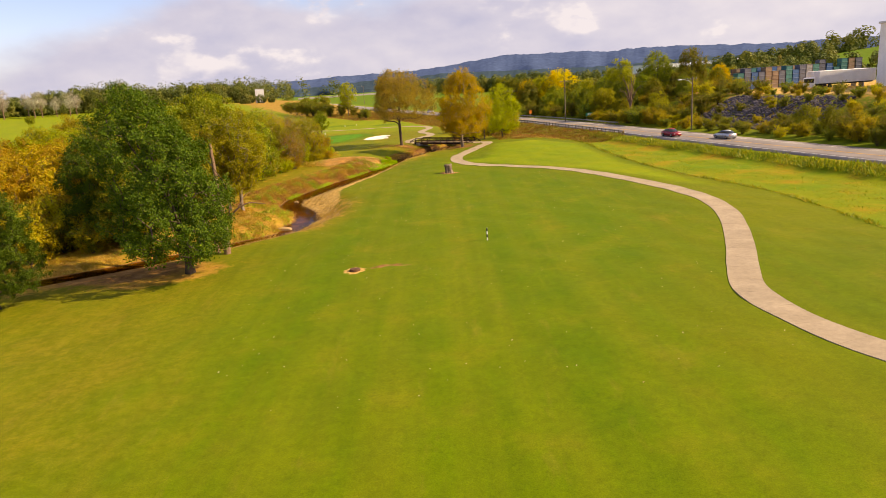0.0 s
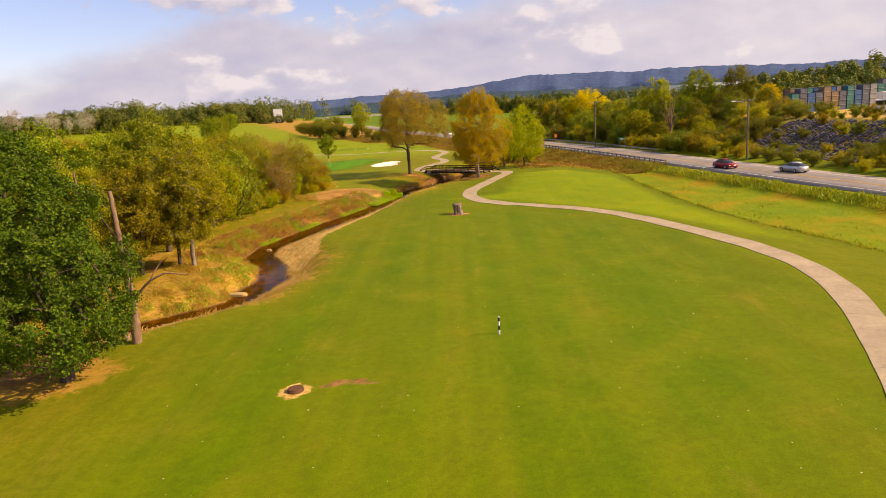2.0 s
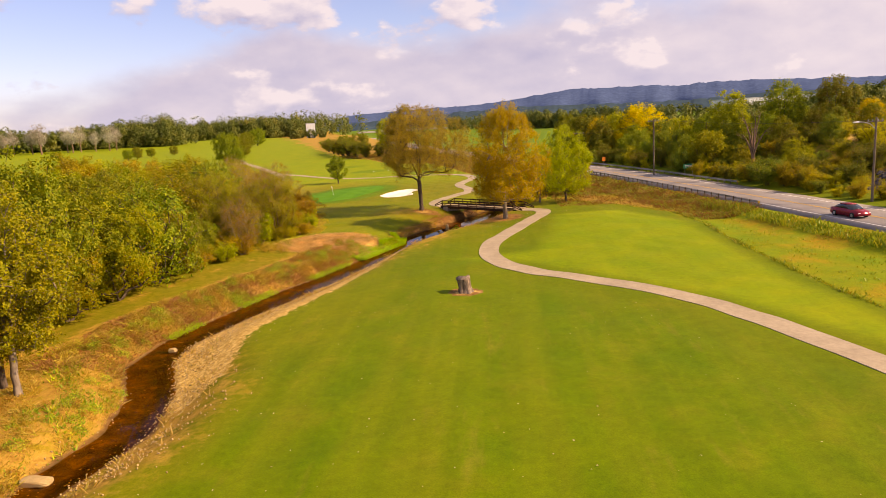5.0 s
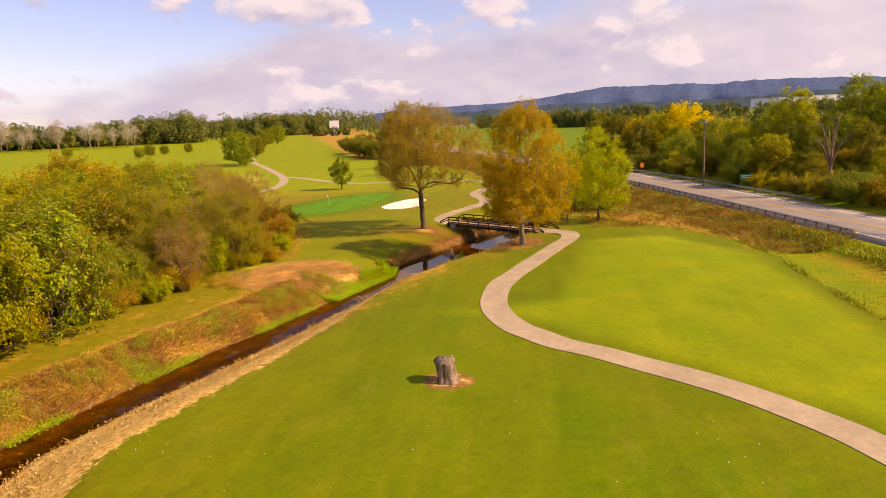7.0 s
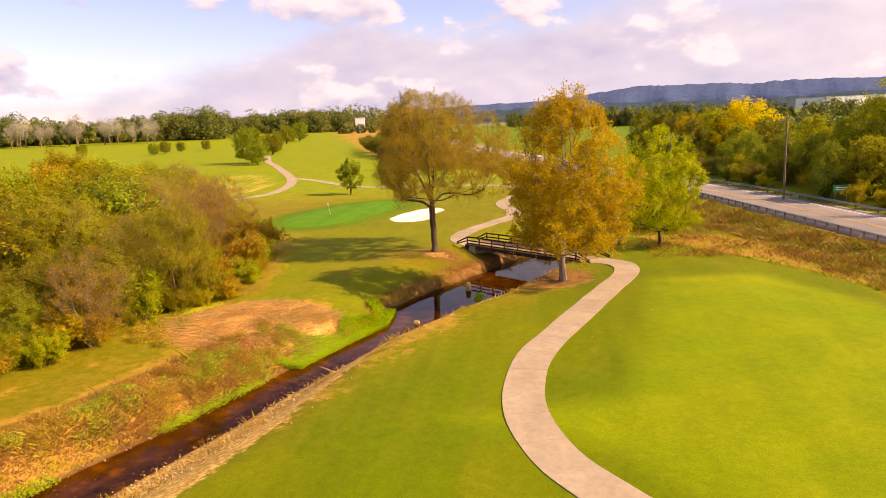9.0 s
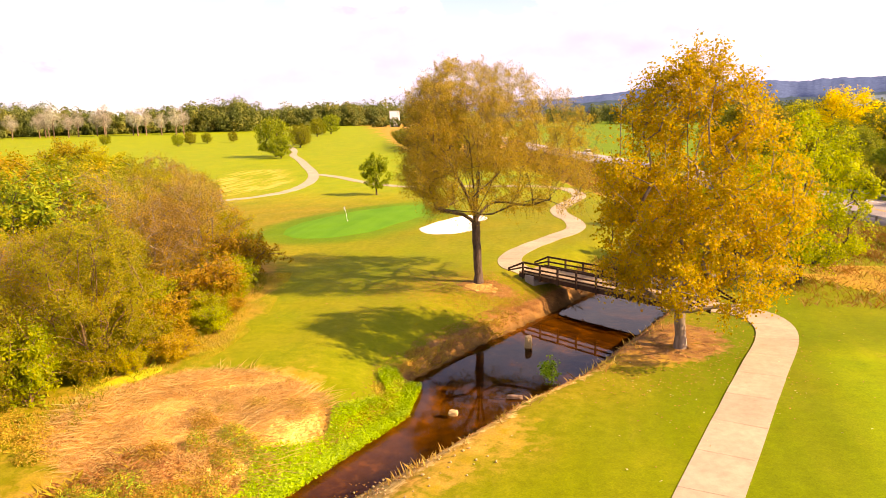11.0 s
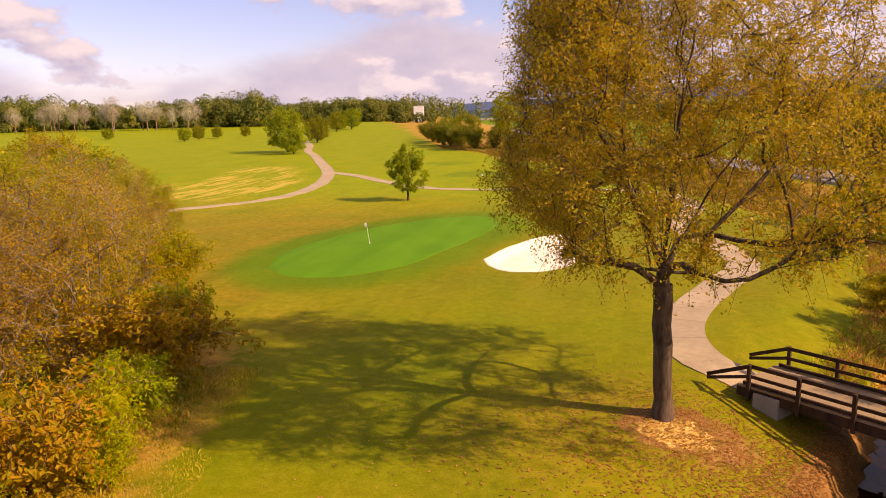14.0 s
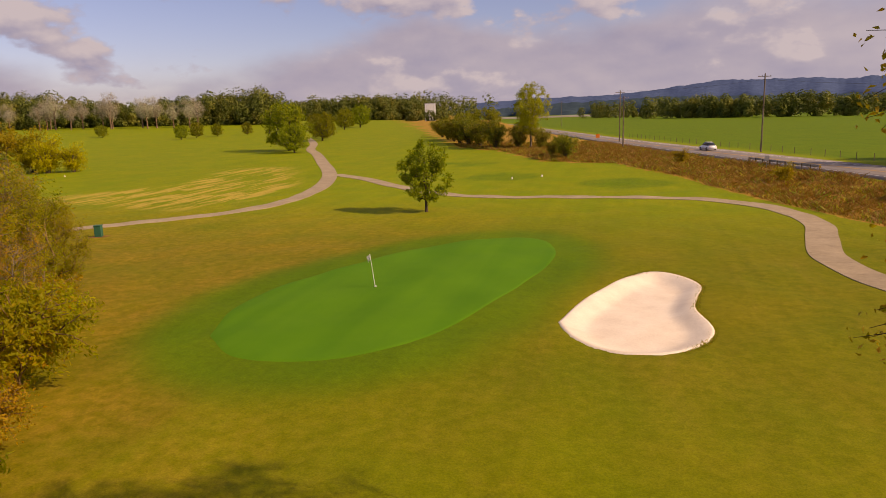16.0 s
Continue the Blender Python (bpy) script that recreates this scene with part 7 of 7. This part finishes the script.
def scatter(n, x0, x1, y0, y1, test, seed, patch=0.0):
    """Random places in a rectangle that pass a test, gathered in patches."""
    r = np.random.default_rng(seed)
    p = np.column_stack([r.uniform(x0, x1, n * 6), r.uniform(y0, y1, n * 6)])
    cd, cs, cw = near_line(p[:, 0], p[:, 1], CREEK)
    rd, rs, _ = near_line(p[:, 0], p[:, 1], ROAD)
    ok = test(p[:, 0], p[:, 1], cd - cw, cs > 0, rd, rs > 0)
    if patch:
        f = np.sin(p[:, 0] * 0.8 + seed) * np.sin(p[:, 1] * 0.55 + 1.7 * seed) + 0.5 * np.sin(p[:, 0] * 2.1 + p[:, 1] * 1.3)
        ok &= f > patch - 1 + r.uniform(-0.4, 0.4, len(p))
    return p[ok][:n]


blades("reeds", scatter(42000, -30, -2, 94, 142, lambda x, y, o, l, rd, rl: l & (o > 0.2) & (o < 6.2) & (y < 135), 3), 0.10, 0.34, M_STRAW, "dry straw-coloured grass along the brook", 3, 0.022, 0.9)
blades("weeds", scatter(9000, -30, -2, 94, 142, lambda x, y, o, l, rd, rl: l & (o > 0.1) & (o < 6.2) & (y < 137), 5, 0.6), 0.10, 0.30, M_WEED, "rank green weeds along the brook", 5, 0.016, 0.8)
blades("red_weeds", scatter(12000, -30, -8, 94, 134, lambda x, y, o, l, rd, rl: l & (o > 1.5) & (o < 6.0), 8, 1.1), 0.2, 0.5, M_REDWEED, "red-brown weeds along the brook", 6, 0.022, 0.7)
r9 = np.random.default_rng(31)
tufts, tall = [], []
for _ in range(24):
    i = r9.choice(np.flatnonzero((cl[:, 1] > 95) & (cl[:, 1] < 137)))
    q = cl[i, :2] + side[i] * (cl[i, 2] + r9.uniform(0.3, 4.6))
    if 95 < q[1] < 137:
        (tufts if r9.uniform() < 0.6 else tall).append(q + r9.normal(0, 0.42, (260, 2)))


def herbs(name, mounds, leaf, mat_, label, seed, per=420):
    """Leafy mounds of weeds: (x, y, radius, height) each, as one mass of small leaves."""
    r = np.random.default_rng(seed)
    cs, mids = [], []
    for x, y, w, h in mounds:
        n = int(per * w * w / 0.5)
        d = r.normal(size=(n, 3))
        d /= np.linalg.norm(d, axis=1, keepdims=True)
        d *= r.uniform(0.3, 1.0, (n, 1)) ** 0.4 * r.uniform(0.75, 1.1, (n, 1))
        q = np.column_stack([x + d[:, 0] * w, y + d[:, 1] * w])
        cs.append(np.column_stack([q, ground_z(q[:, 0], q[:, 1]) + np.abs(d[:, 2]) * h]))
        mids.append(np.tile((x, y, gz(x, y) - 0.1), (n, 1)))
    lv, lf = leaf_quads(r, np.vstack(cs), leaf, np.vstack(mids), 0.5, 2.0, 1.2)
    return tagged(new(name, mesh_np(name, lv, lf, mat_)), label, "weeds", kind="stuff")


def mounds(n, seed, y0, y1, lo, hi, size, tall_):
    """Places for leafy mounds along the far bank of the brook."""
    r, out = np.random.default_rng(seed), []
    at = np.flatnonzero((cl[:, 1] > y0) & (cl[:, 1] < y1))
    while len(out) < n:
        i = r.choice(at)
        q = cl[i, :2] + side[i] * (cl[i, 2] + r.uniform(lo, hi))
        w = size * r.uniform(0.6, 1.5)
        out.append((float(q[0]), float(q[1]), w, tall_ * r.uniform(0.6, 1.4)))
    return out


herbs("leafy_weeds", mounds(115, 61, 98, 136, 0.6, 5.4, 0.62, 0.75), 0.05, M_REDWEED, "rusty leafy weeds heaped on the far bank", 62)
herbs("leafy_weeds", mounds(60, 63, 98, 136, 0.5, 4.6, 0.65, 0.85), 0.05, M_WEED, "green leafy weeds heaped on the far bank", 64)
herbs("leafy_weeds", mounds(40, 65, 98, 139, 0.4, 5.6, 0.50, 0.45), 0.045, M_STRAW, "straw-yellow weeds heaped on the far bank", 66)
r10 = np.random.default_rng(71)
mats = [(-16.3 + 6.3 * u * math.cos(v), 138.2 + 4.9 * u * math.sin(v), r10.uniform(0.4, 0.9), r10.uniform(0.10, 0.26)) for u, v in zip(r10.uniform(0, 1, 90) ** 0.5, r10.uniform(0, 6.283, 90))]
mats = [q for q in mats if q[0] < -12.6 or q[1] > 139.5]
herbs("dry_grass", mats, 0.05, M_HAY, "matted clumps of pale dry grass on the bank", 72, 300)
herbs("leafy_weeds", [(-23.3, 134.6, 0.9, 1.1), (-22.4, 135.5, 0.8, 0.9), (-21.2, 133.9, 0.8, 0.8), (-24.4, 136.2, 0.8, 1.0)], 0.055, M_REDWEED, "tall orange weeds beside the flattened grass", 73)
herbs("leafy_weeds", mounds(30, 67, 72, 98, 0.5, 7.0, 0.45, 0.40), 0.05, M_REDWEED, "rusty weeds on the low bank", 68)
herbs("leafy_weeds", mounds(22, 69, 72, 98, 0.4, 3.0, 0.42, 0.45), 0.05, M_WEED, "green weeds at the brook's edge", 70)
blades("dry_grass", scatter(34000, -26, -8, 132, 146, lambda x, y, o, l, rd, rl: l & (o > 0.2) & (((x + 16.3) / 7.0) ** 2 + ((y - 138.2) / 5.4) ** 2 < 1), 9), 0.06, 0.22, M_HAY, "flattened pale dry grass on the bank", 7, 0.018, 2.6)
blades("thicket_weeds", scatter(3500, -27, -17, 136, 166, lambda x, y, o, l, rd, rl: l & (np.abs(x + 23.0 - 0.30 * np.minimum(152 - y, 0)) < 1.8) & (o > 0.3), 43, 0.8), 0.1, 0.4, M_WEED, "green weeds before the thicket", 43, 0.03, 0.5)
blades("thicket_weeds", scatter(26000, -27, -17, 136, 166, lambda x, y, o, l, rd, rl: l & (np.abs(x + 22.2 - 0.30 * np.minimum(152 - y, 0) - np.sin(y * 0.9) * 0.6) < 1.8) & (o > 0.3), 41), 0.05, 0.17, M_STRAW, "rank dry yellow weeds before the thicket", 41, 0.014, 0.5)
blades("thicket_weeds", scatter(22000, -27, -17, 136, 166, lambda x, y, o, l, rd, rl: l & (np.abs(x + 21.6 - 0.30 * np.minimum(152 - y, 0)) < 2.2) & (o > 0.3), 42, 0.7), 0.05, 0.16, M_REDWEED, "dry orange weeds before the thicket", 42, 0.014, 0.5)
blades("bank_grass", scatter(14000, -14, 4, 139, 160, lambda x, y, o, l, rd, rl: l & (o > 0.03) & (o < 1.2 + 0.4 * np.sin(y * 2.1)), 10), 0.08, 0.22, M_REDWEED, "dry grass hanging over the cut bank", 8, 0.018, 1.1)
blades("bank_grass", scatter(6000, -24, 8, 66, 160, lambda x, y, o, l, rd, rl: ~l & (o > 0.2) & (o < 3.0), 12, 0.9), 0.15, 0.4, M_STRAW, "thin dry grass on the gravel bank", 9, 0.035, 0.7)
blades("bank_grass", scatter(26000, -45, -15, 56, 97, lambda x, y, o, l, rd, rl: l & (o > 0.2) & (o < 9), 14, 0.8), 0.05, 0.18, M_STRAW, "dry orange grass under the trees", 10, 0.03, 1.4)
blades("weeds", scatter(2600, -34, -15, 70, 97, lambda x, y, o, l, rd, rl: l & (o > 0.1) & (o < 5), 15, 1.1), 0.10, 0.28, M_WEED, "green weeds on the low bank", 11, 0.05, 0.5)
blades("red_weeds", scatter(20000, -45, -15, 62, 97, lambda x, y, o, l, rd, rl: l & (o > 0.3) & (o < 9), 28, 0.9), 0.08, 0.30, M_REDWEED, "rust-brown weeds on the low bank", 28, 0.02, 0.9)
blades("road_grass", scatter(26000, 25, 75, 40, 150, lambda x, y, o, l, rd, rl: rl & (rd > 6.6) & (rd < 9.2), 16), 0.2, 0.6, M_WEED, "tall green grass beside the highway", 12, 0.06, 0.4)
blades("road_grass", scatter(12000, 10, 48, 140, 226, lambda x, y, o, l, rd, rl: rl & (rd > 6.2) & (rd < 13) & (o > 0.2), 57, 0.5), 0.15, 0.5, M_WEED, "green weeds on the highway bank", 57, 0.03, 0.8)
blades("road_weeds", scatter(20000, 10, 48, 140, 226, lambda x, y, o, l, rd, rl: rl & (rd > 6.2) & (rd < 13) & (o > 0.2), 17), 0.15, 0.5, M_BRIAR, "red-brown weeds on the highway bank", 13, 0.03, 0.8)
blades("bank_weeds", scatter(12000, 0, 34, 168, 236, lambda x, y, o, l, rd, rl: (o > 0.1) & (o < 2.4) & (rd > 6), 25), 0.12, 0.5, M_STRAW, "dry weeds along the brook above the bridge", 21, 0.025, 0.6)
blades("bank_weeds", scatter(7000, 0, 34, 168, 236, lambda x, y, o, l, rd, rl: (o > 0.1) & (o < 2.8) & (rd > 6), 26, 0.8), 0.12, 0.5, M_WEED, "green weeds along the brook above the bridge", 22, 0.03, 0.6)


def far_strip(x, y, o, l, rd, rl):
    d, s, _ = near_line(x, y, FAR_ROUGH)
    return rl & (rd > 6.5) & (s < 0) & (d > 0.2) & (o > 0.2)


blades("road_weeds", scatter(60000, -60, 14, 206, 345, far_strip, 18), 0.2, 0.65, M_BRIAR, "tall red-brown weeds between course and highway", 14, 0.035, 0.9)
blades("road_weeds", scatter(12000, -60, 14, 206, 345, far_strip, 19, 0.7), 0.2, 0.6, M_WEED, "green weeds between course and highway", 15, 0.06, 0.7)
edge_line_pts = curve_points([tuple(p) for p in ROUGH_EDGE[2:]], 0.05)
blades("meadow_edge", edge_line_pts + np.random.default_rng(2).normal(0, 0.14, edge_line_pts.shape), 0.15, 0.35, M_WEED, "longer grass along the mowing line", 16, 0.05, 0.5)


def meadow(x, y, o, l, rd, rl):
    d, s, _ = near_line(x, y, ROUGH_EDGE)
    return rl & (rd > 9) & (s < 0) & (d > 0.3) & (y < 160)


blades("road_weeds", scatter(10000, 8, 40, 140, 190, lambda x, y, o, l, rd, rl: meadow(x, y, o, l, rd + 4, rl) & (o > 0.3) | (rl & (rd > 8) & (y > 158) & (x > 15.5) & (o > 0.4)), 47), 0.12, 0.5, M_BRIAR, "red-brown weeds between the mown turf and the highway", 47, 0.025, 0.8)
blades("meadow_grass", scatter(5000, 25, 60, 40, 160, meadow, 20, 0.6), 0.08, 0.2, M_WEED, "uncut meadow grass beside the mown turf", 17, 0.05, 0.5)
lip = BUNKER[[i for i, q in enumerate(BUNKER) if q[0] > -12.9 or q[1] > 199]]
lip = np.repeat(lip, 40, axis=0) + np.random.default_rng(4).normal(0, 0.10, (len(lip) * 40, 2))
blades("lip_grass", lip, 0.05, 0.10, M_WEED, "rough grass lip round the bunker", 23, 0.018, 0.5)
cress = np.vstack([scatter(24000, -16, -6, 132, 147, lambda x, y, o, l, rd, rl: l & (o > -0.9) & (o < 1.1 + 0.5 * np.sin(y * 1.3)) & (y > 133.0), 21),
                   scatter(18000, -24, -9, 103, 133, lambda x, y, o, l, rd, rl: l & (o > -0.45) & (o < 0.5) & (np.sin(y * 0.55 + 1.0) + 0.4 * np.sin(y * 1.9) > -0.1), 22)])
cz_ = np.maximum(ground_z(cress[:, 0], cress[:, 1]), WATER) + np.random.default_rng(1).uniform(0.05, 0.4, len(cress))
cv, cf = leaf_quads(np.random.default_rng(2), np.column_stack([cress, cz_]), 0.085, np.array([-10, 140, -3]), 2.6, 1.1)
tagged(new("water_cress", mesh_np("water_cress", cv, cf, M_CRESS)), "bright green cress bed in the shallow brook", "plants", kind="stuff")
pts_ = np.vstack([np.column_stack([r5.uniform(-14, 20, 320), r5.uniform(30, 105, 320)]), np.column_stack([r5.normal(6, 5, 150), r5.normal(149, 6, 150)])])
fall = np.column_stack([pts_, ground_z(pts_[:, 0], pts_[:, 1]) + 0.05])
fv, ff = leaf_quads(np.random.default_rng(6), fall, 0.08, np.array([0, 80, -200]), 3.0, 1.2)
tagged(new("fallen_leaves", mesh_np("fallen_leaves", fv, ff, M_FALLEN)), "pale fallen leaves scattered over the turf", "leaves", kind="stuff")


r6 = np.random.default_rng(77)
litter = np.vstack([r6.normal((-4.6, 162.0), (2.2, 2.6), (5000, 2)), r6.uniform((-9, 147), (2, 169), (22000, 2)), r6.normal((-7, 162.5), (4.6, 3.2), (3600, 2)), r6.normal((5.0, 151.0), (3.6, 4.2), (3600, 2)), r6.uniform((-6, 138), (8, 162), (9000, 2)), r6.uniform((-16, 112), (4, 150), (16000, 2))])
ld, ls, lw = near_line(litter[:, 0], litter[:, 1], CREEK)
lo_ = ld - lw
litter = litter[(lo_ > 0.05) & ((np.arange(len(litter)) < 5000) | (np.arange(len(litter)) >= 27000) & (np.arange(len(litter)) < 34200) | (lo_ < np.where(ls > 0, np.where(litter[:, 1] > 138, 2.2, 0.0), 2.2)))]
qv, qf = leaf_quads(np.random.default_rng(78), np.column_stack([litter, ground_z(litter[:, 0], litter[:, 1]) + 0.025]), 0.066, np.array([0, 150, -300]), 5.0, 1.4)
tagged(new("leaf_litter", mesh_np("leaf_litter", qv, qf, M_LITTER)), "brown fallen leaves under the trees and on the banks", "leaves", kind="stuff")


# green-covered pool behind the dry grass
drape("algae_pool", ring_of([(-22.6, 139.9), (-21.9, 141.4), (-21.3, 143.2), (-21.9, 143.9), (-22.8, 142.6), (-23.4, 140.8), (-23.3, 139.4)]), 0.05, M_ALGAE, "small pool covered with bright yellow-green algae", "pool")


# ---- small things on the course ----
def tree_stump(x, y):
    z = gz(x, y) - 0.15
    bm = bmesh.new()
    rows = []
    for k_, (h, r0) in enumerate(((0, 0.86), (0.15, 0.66), (0.5, 0.55), (1.0, 0.53), (1.25, 0.56), (1.42, 0.58))):
        ring = []
        for i in range(44):
            a = i * 2 * math.pi / 44
            r_ = r0 * (1 + 0.12 * math.sin(a * 5 + 0.4) * (1 - h / 2) + 0.16 * noise.noise((math.cos(a) * 4, math.sin(a) * 4, h * 1.2)) + 0.06 * noise.noise((math.cos(a) * 9, math.sin(a) * 9, h * 2.5)))
            lift = 0.10 * math.sin(a + 1.0) + 0.06 * math.sin(a * 3 + 0.6) + 0.08 * noise.noise((math.cos(a) * 4, math.sin(a) * 4, 3)) if k_ == 5 else 0
            ring.append(bm.verts.new((r_ * math.cos(a) - 0.16 * h, r_ * math.sin(a), h + lift)))
        rows.append(ring)
    for a, b in zip(rows[:-1], rows[1:]):
        for i in range(44):
            bm.faces.new((a[i], a[(i + 1) % 44], b[(i + 1) % 44], b[i]))
    hub = bm.verts.new((-0.24, 0, 1.30))
    for i in range(44):
        bm.faces.new((rows[-1][i], rows[-1][(i + 1) % 44], hub))
    root = part("tree_stump", bm, bark_material("grey_stump_wood", (0.04, 0.024, 0.015), (0.40, 0.29, 0.20), 7.0), None, "", True)
    root.matrix_basis = pose(x, y, z)
    tagged(root, "grey weathered tree stump in a ring of bare soil", "tree stump")


tree_stump(2.7, 107.8)


def manhole(x, y):
    root = empty("manhole", x, y, gz(x, y), 0, "round rusty manhole cover in bare soil", "manhole")
    part("ring", rod(bmesh.new(), (0, 0, -0.3), (0, 0, 0.10), 0.50, 0.46, 28), M_IRON, root, "rusty iron ring")
    bm = rod(bmesh.new(), (0, 0, 0.1), (0, 0, 0.17), 0.42, 0.41, 28)
    for i in range(-3, 4):
        box(bm, (0.05, 0.7 - abs(i) * 0.08, 0.02), Matrix.Translation((i * 0.1, 0, 0.175)))
    part("cover", bm, M_IRON, root, "ribbed rusty iron cover")


manhole(-6.9, 55.1)


def marker_post(x, y):
    root = empty("marker_post", x, y, gz(x, y), 0, "black and white striped yardage marker post", "marker post")
    for i in range(4):
        part("band", rod(bmesh.new(), (0, 0, 0.28 * i - (0.2 if i == 0 else 0)), (0, 0, 0.28 * (i + 1)), 0.06, 0.06, 12), (M_WHITE, M_BLACK)[i % 2], root, ("white band", "black band")[i % 2])
    part("cap", rod(bmesh.new(), (0, 0, 1.12), (0, 0, 1.16), 0.06, 0.03, 12), M_WHITE, root)


marker_post(4.65, 61.8)


def flag_stick(x, y, h, label, s=1.0):
    root = empty("flagstick", x, y, gz(x, y) + 0.05, 0, label, "flagstick")
    top = Vector((-0.10, 0.0, h))
    part("stick", rod(bmesh.new(), (0.14, 0, -0.1), top, 0.022 * s, 0.016 * s, 8), M_WHITE, root, "pale stick")
    bm = bmesh.new()
    g = [[bm.verts.new((top.x - 0.02 - 0.055 * j * (1 - 0.12 * i), 0.05 * math.sin(j * 1.4 + i), top.z - 0.02 - 0.085 * i - 0.05 * j)) for j in range(4)] for i in range(5)]
    for i in range(4):
        for j in range(3):
            bm.faces.new((g[i][j], g[i + 1][j], g[i + 1][j + 1], g[i][j + 1]))
    bmesh.ops.solidify(bm, geom=bm.faces[:], thickness=0.008)
    part("flag", bm, M_WHITE, root, "limp white flag", True)
    part("cup", rod(bmesh.new(), (0.14, 0, 0.01), (0.14, 0, 0.03), 0.09, 0.09, 14), M_WHITE, root)


flag_stick(-28.8, 194.4, 1.85, "golf flagstick with a limp white flag on the green")


def utility_box(x, y):
    root = empty("utility_box", x, y, gz(x, y), 20, "dark green utility cabinet on a soil pad", "utility cabinet")
    part("body", box(bmesh.new(), (0.6, 0.5, 1.0), Matrix.Translation((0, 0, 0.48)), 0.03), M_UTIL, root)
    part("lid", box(bmesh.new(), (0.66, 0.56, 0.08), Matrix.Translation((0, 0, 1.0)), 0.02), M_UTIL, root)


utility_box(-60.2, 209.6)


def tee_marker(x, y):
    root = empty("tee_marker", x, y, gz(x, y), 0, "small white tee marker ball", "tee marker", "tee markers")
    part("ball", rod(bmesh.new(), (0, 0, 0), (0, 0, 0.25), 0.16, 0.10, 10), M_WHITE, root)


for x, y in ((-31, 259), (-27, 262), (-118, 268)):
    tee_marker(x, y)
sign_post = power_pole(13.0, 166.2, 2.2, False, "short wooden post in the weeds by the brook")


# ---- pieces of the paths ----
cart_path(MAIN_PATH, 2.2, "pale concrete cart path winding through the turf")
cart_path(FAR_PATH, 2.2, "pale concrete cart path beyond the bridge")
cart_path(LEFT_PATH, 2.5, "pale concrete cart path across the far course")
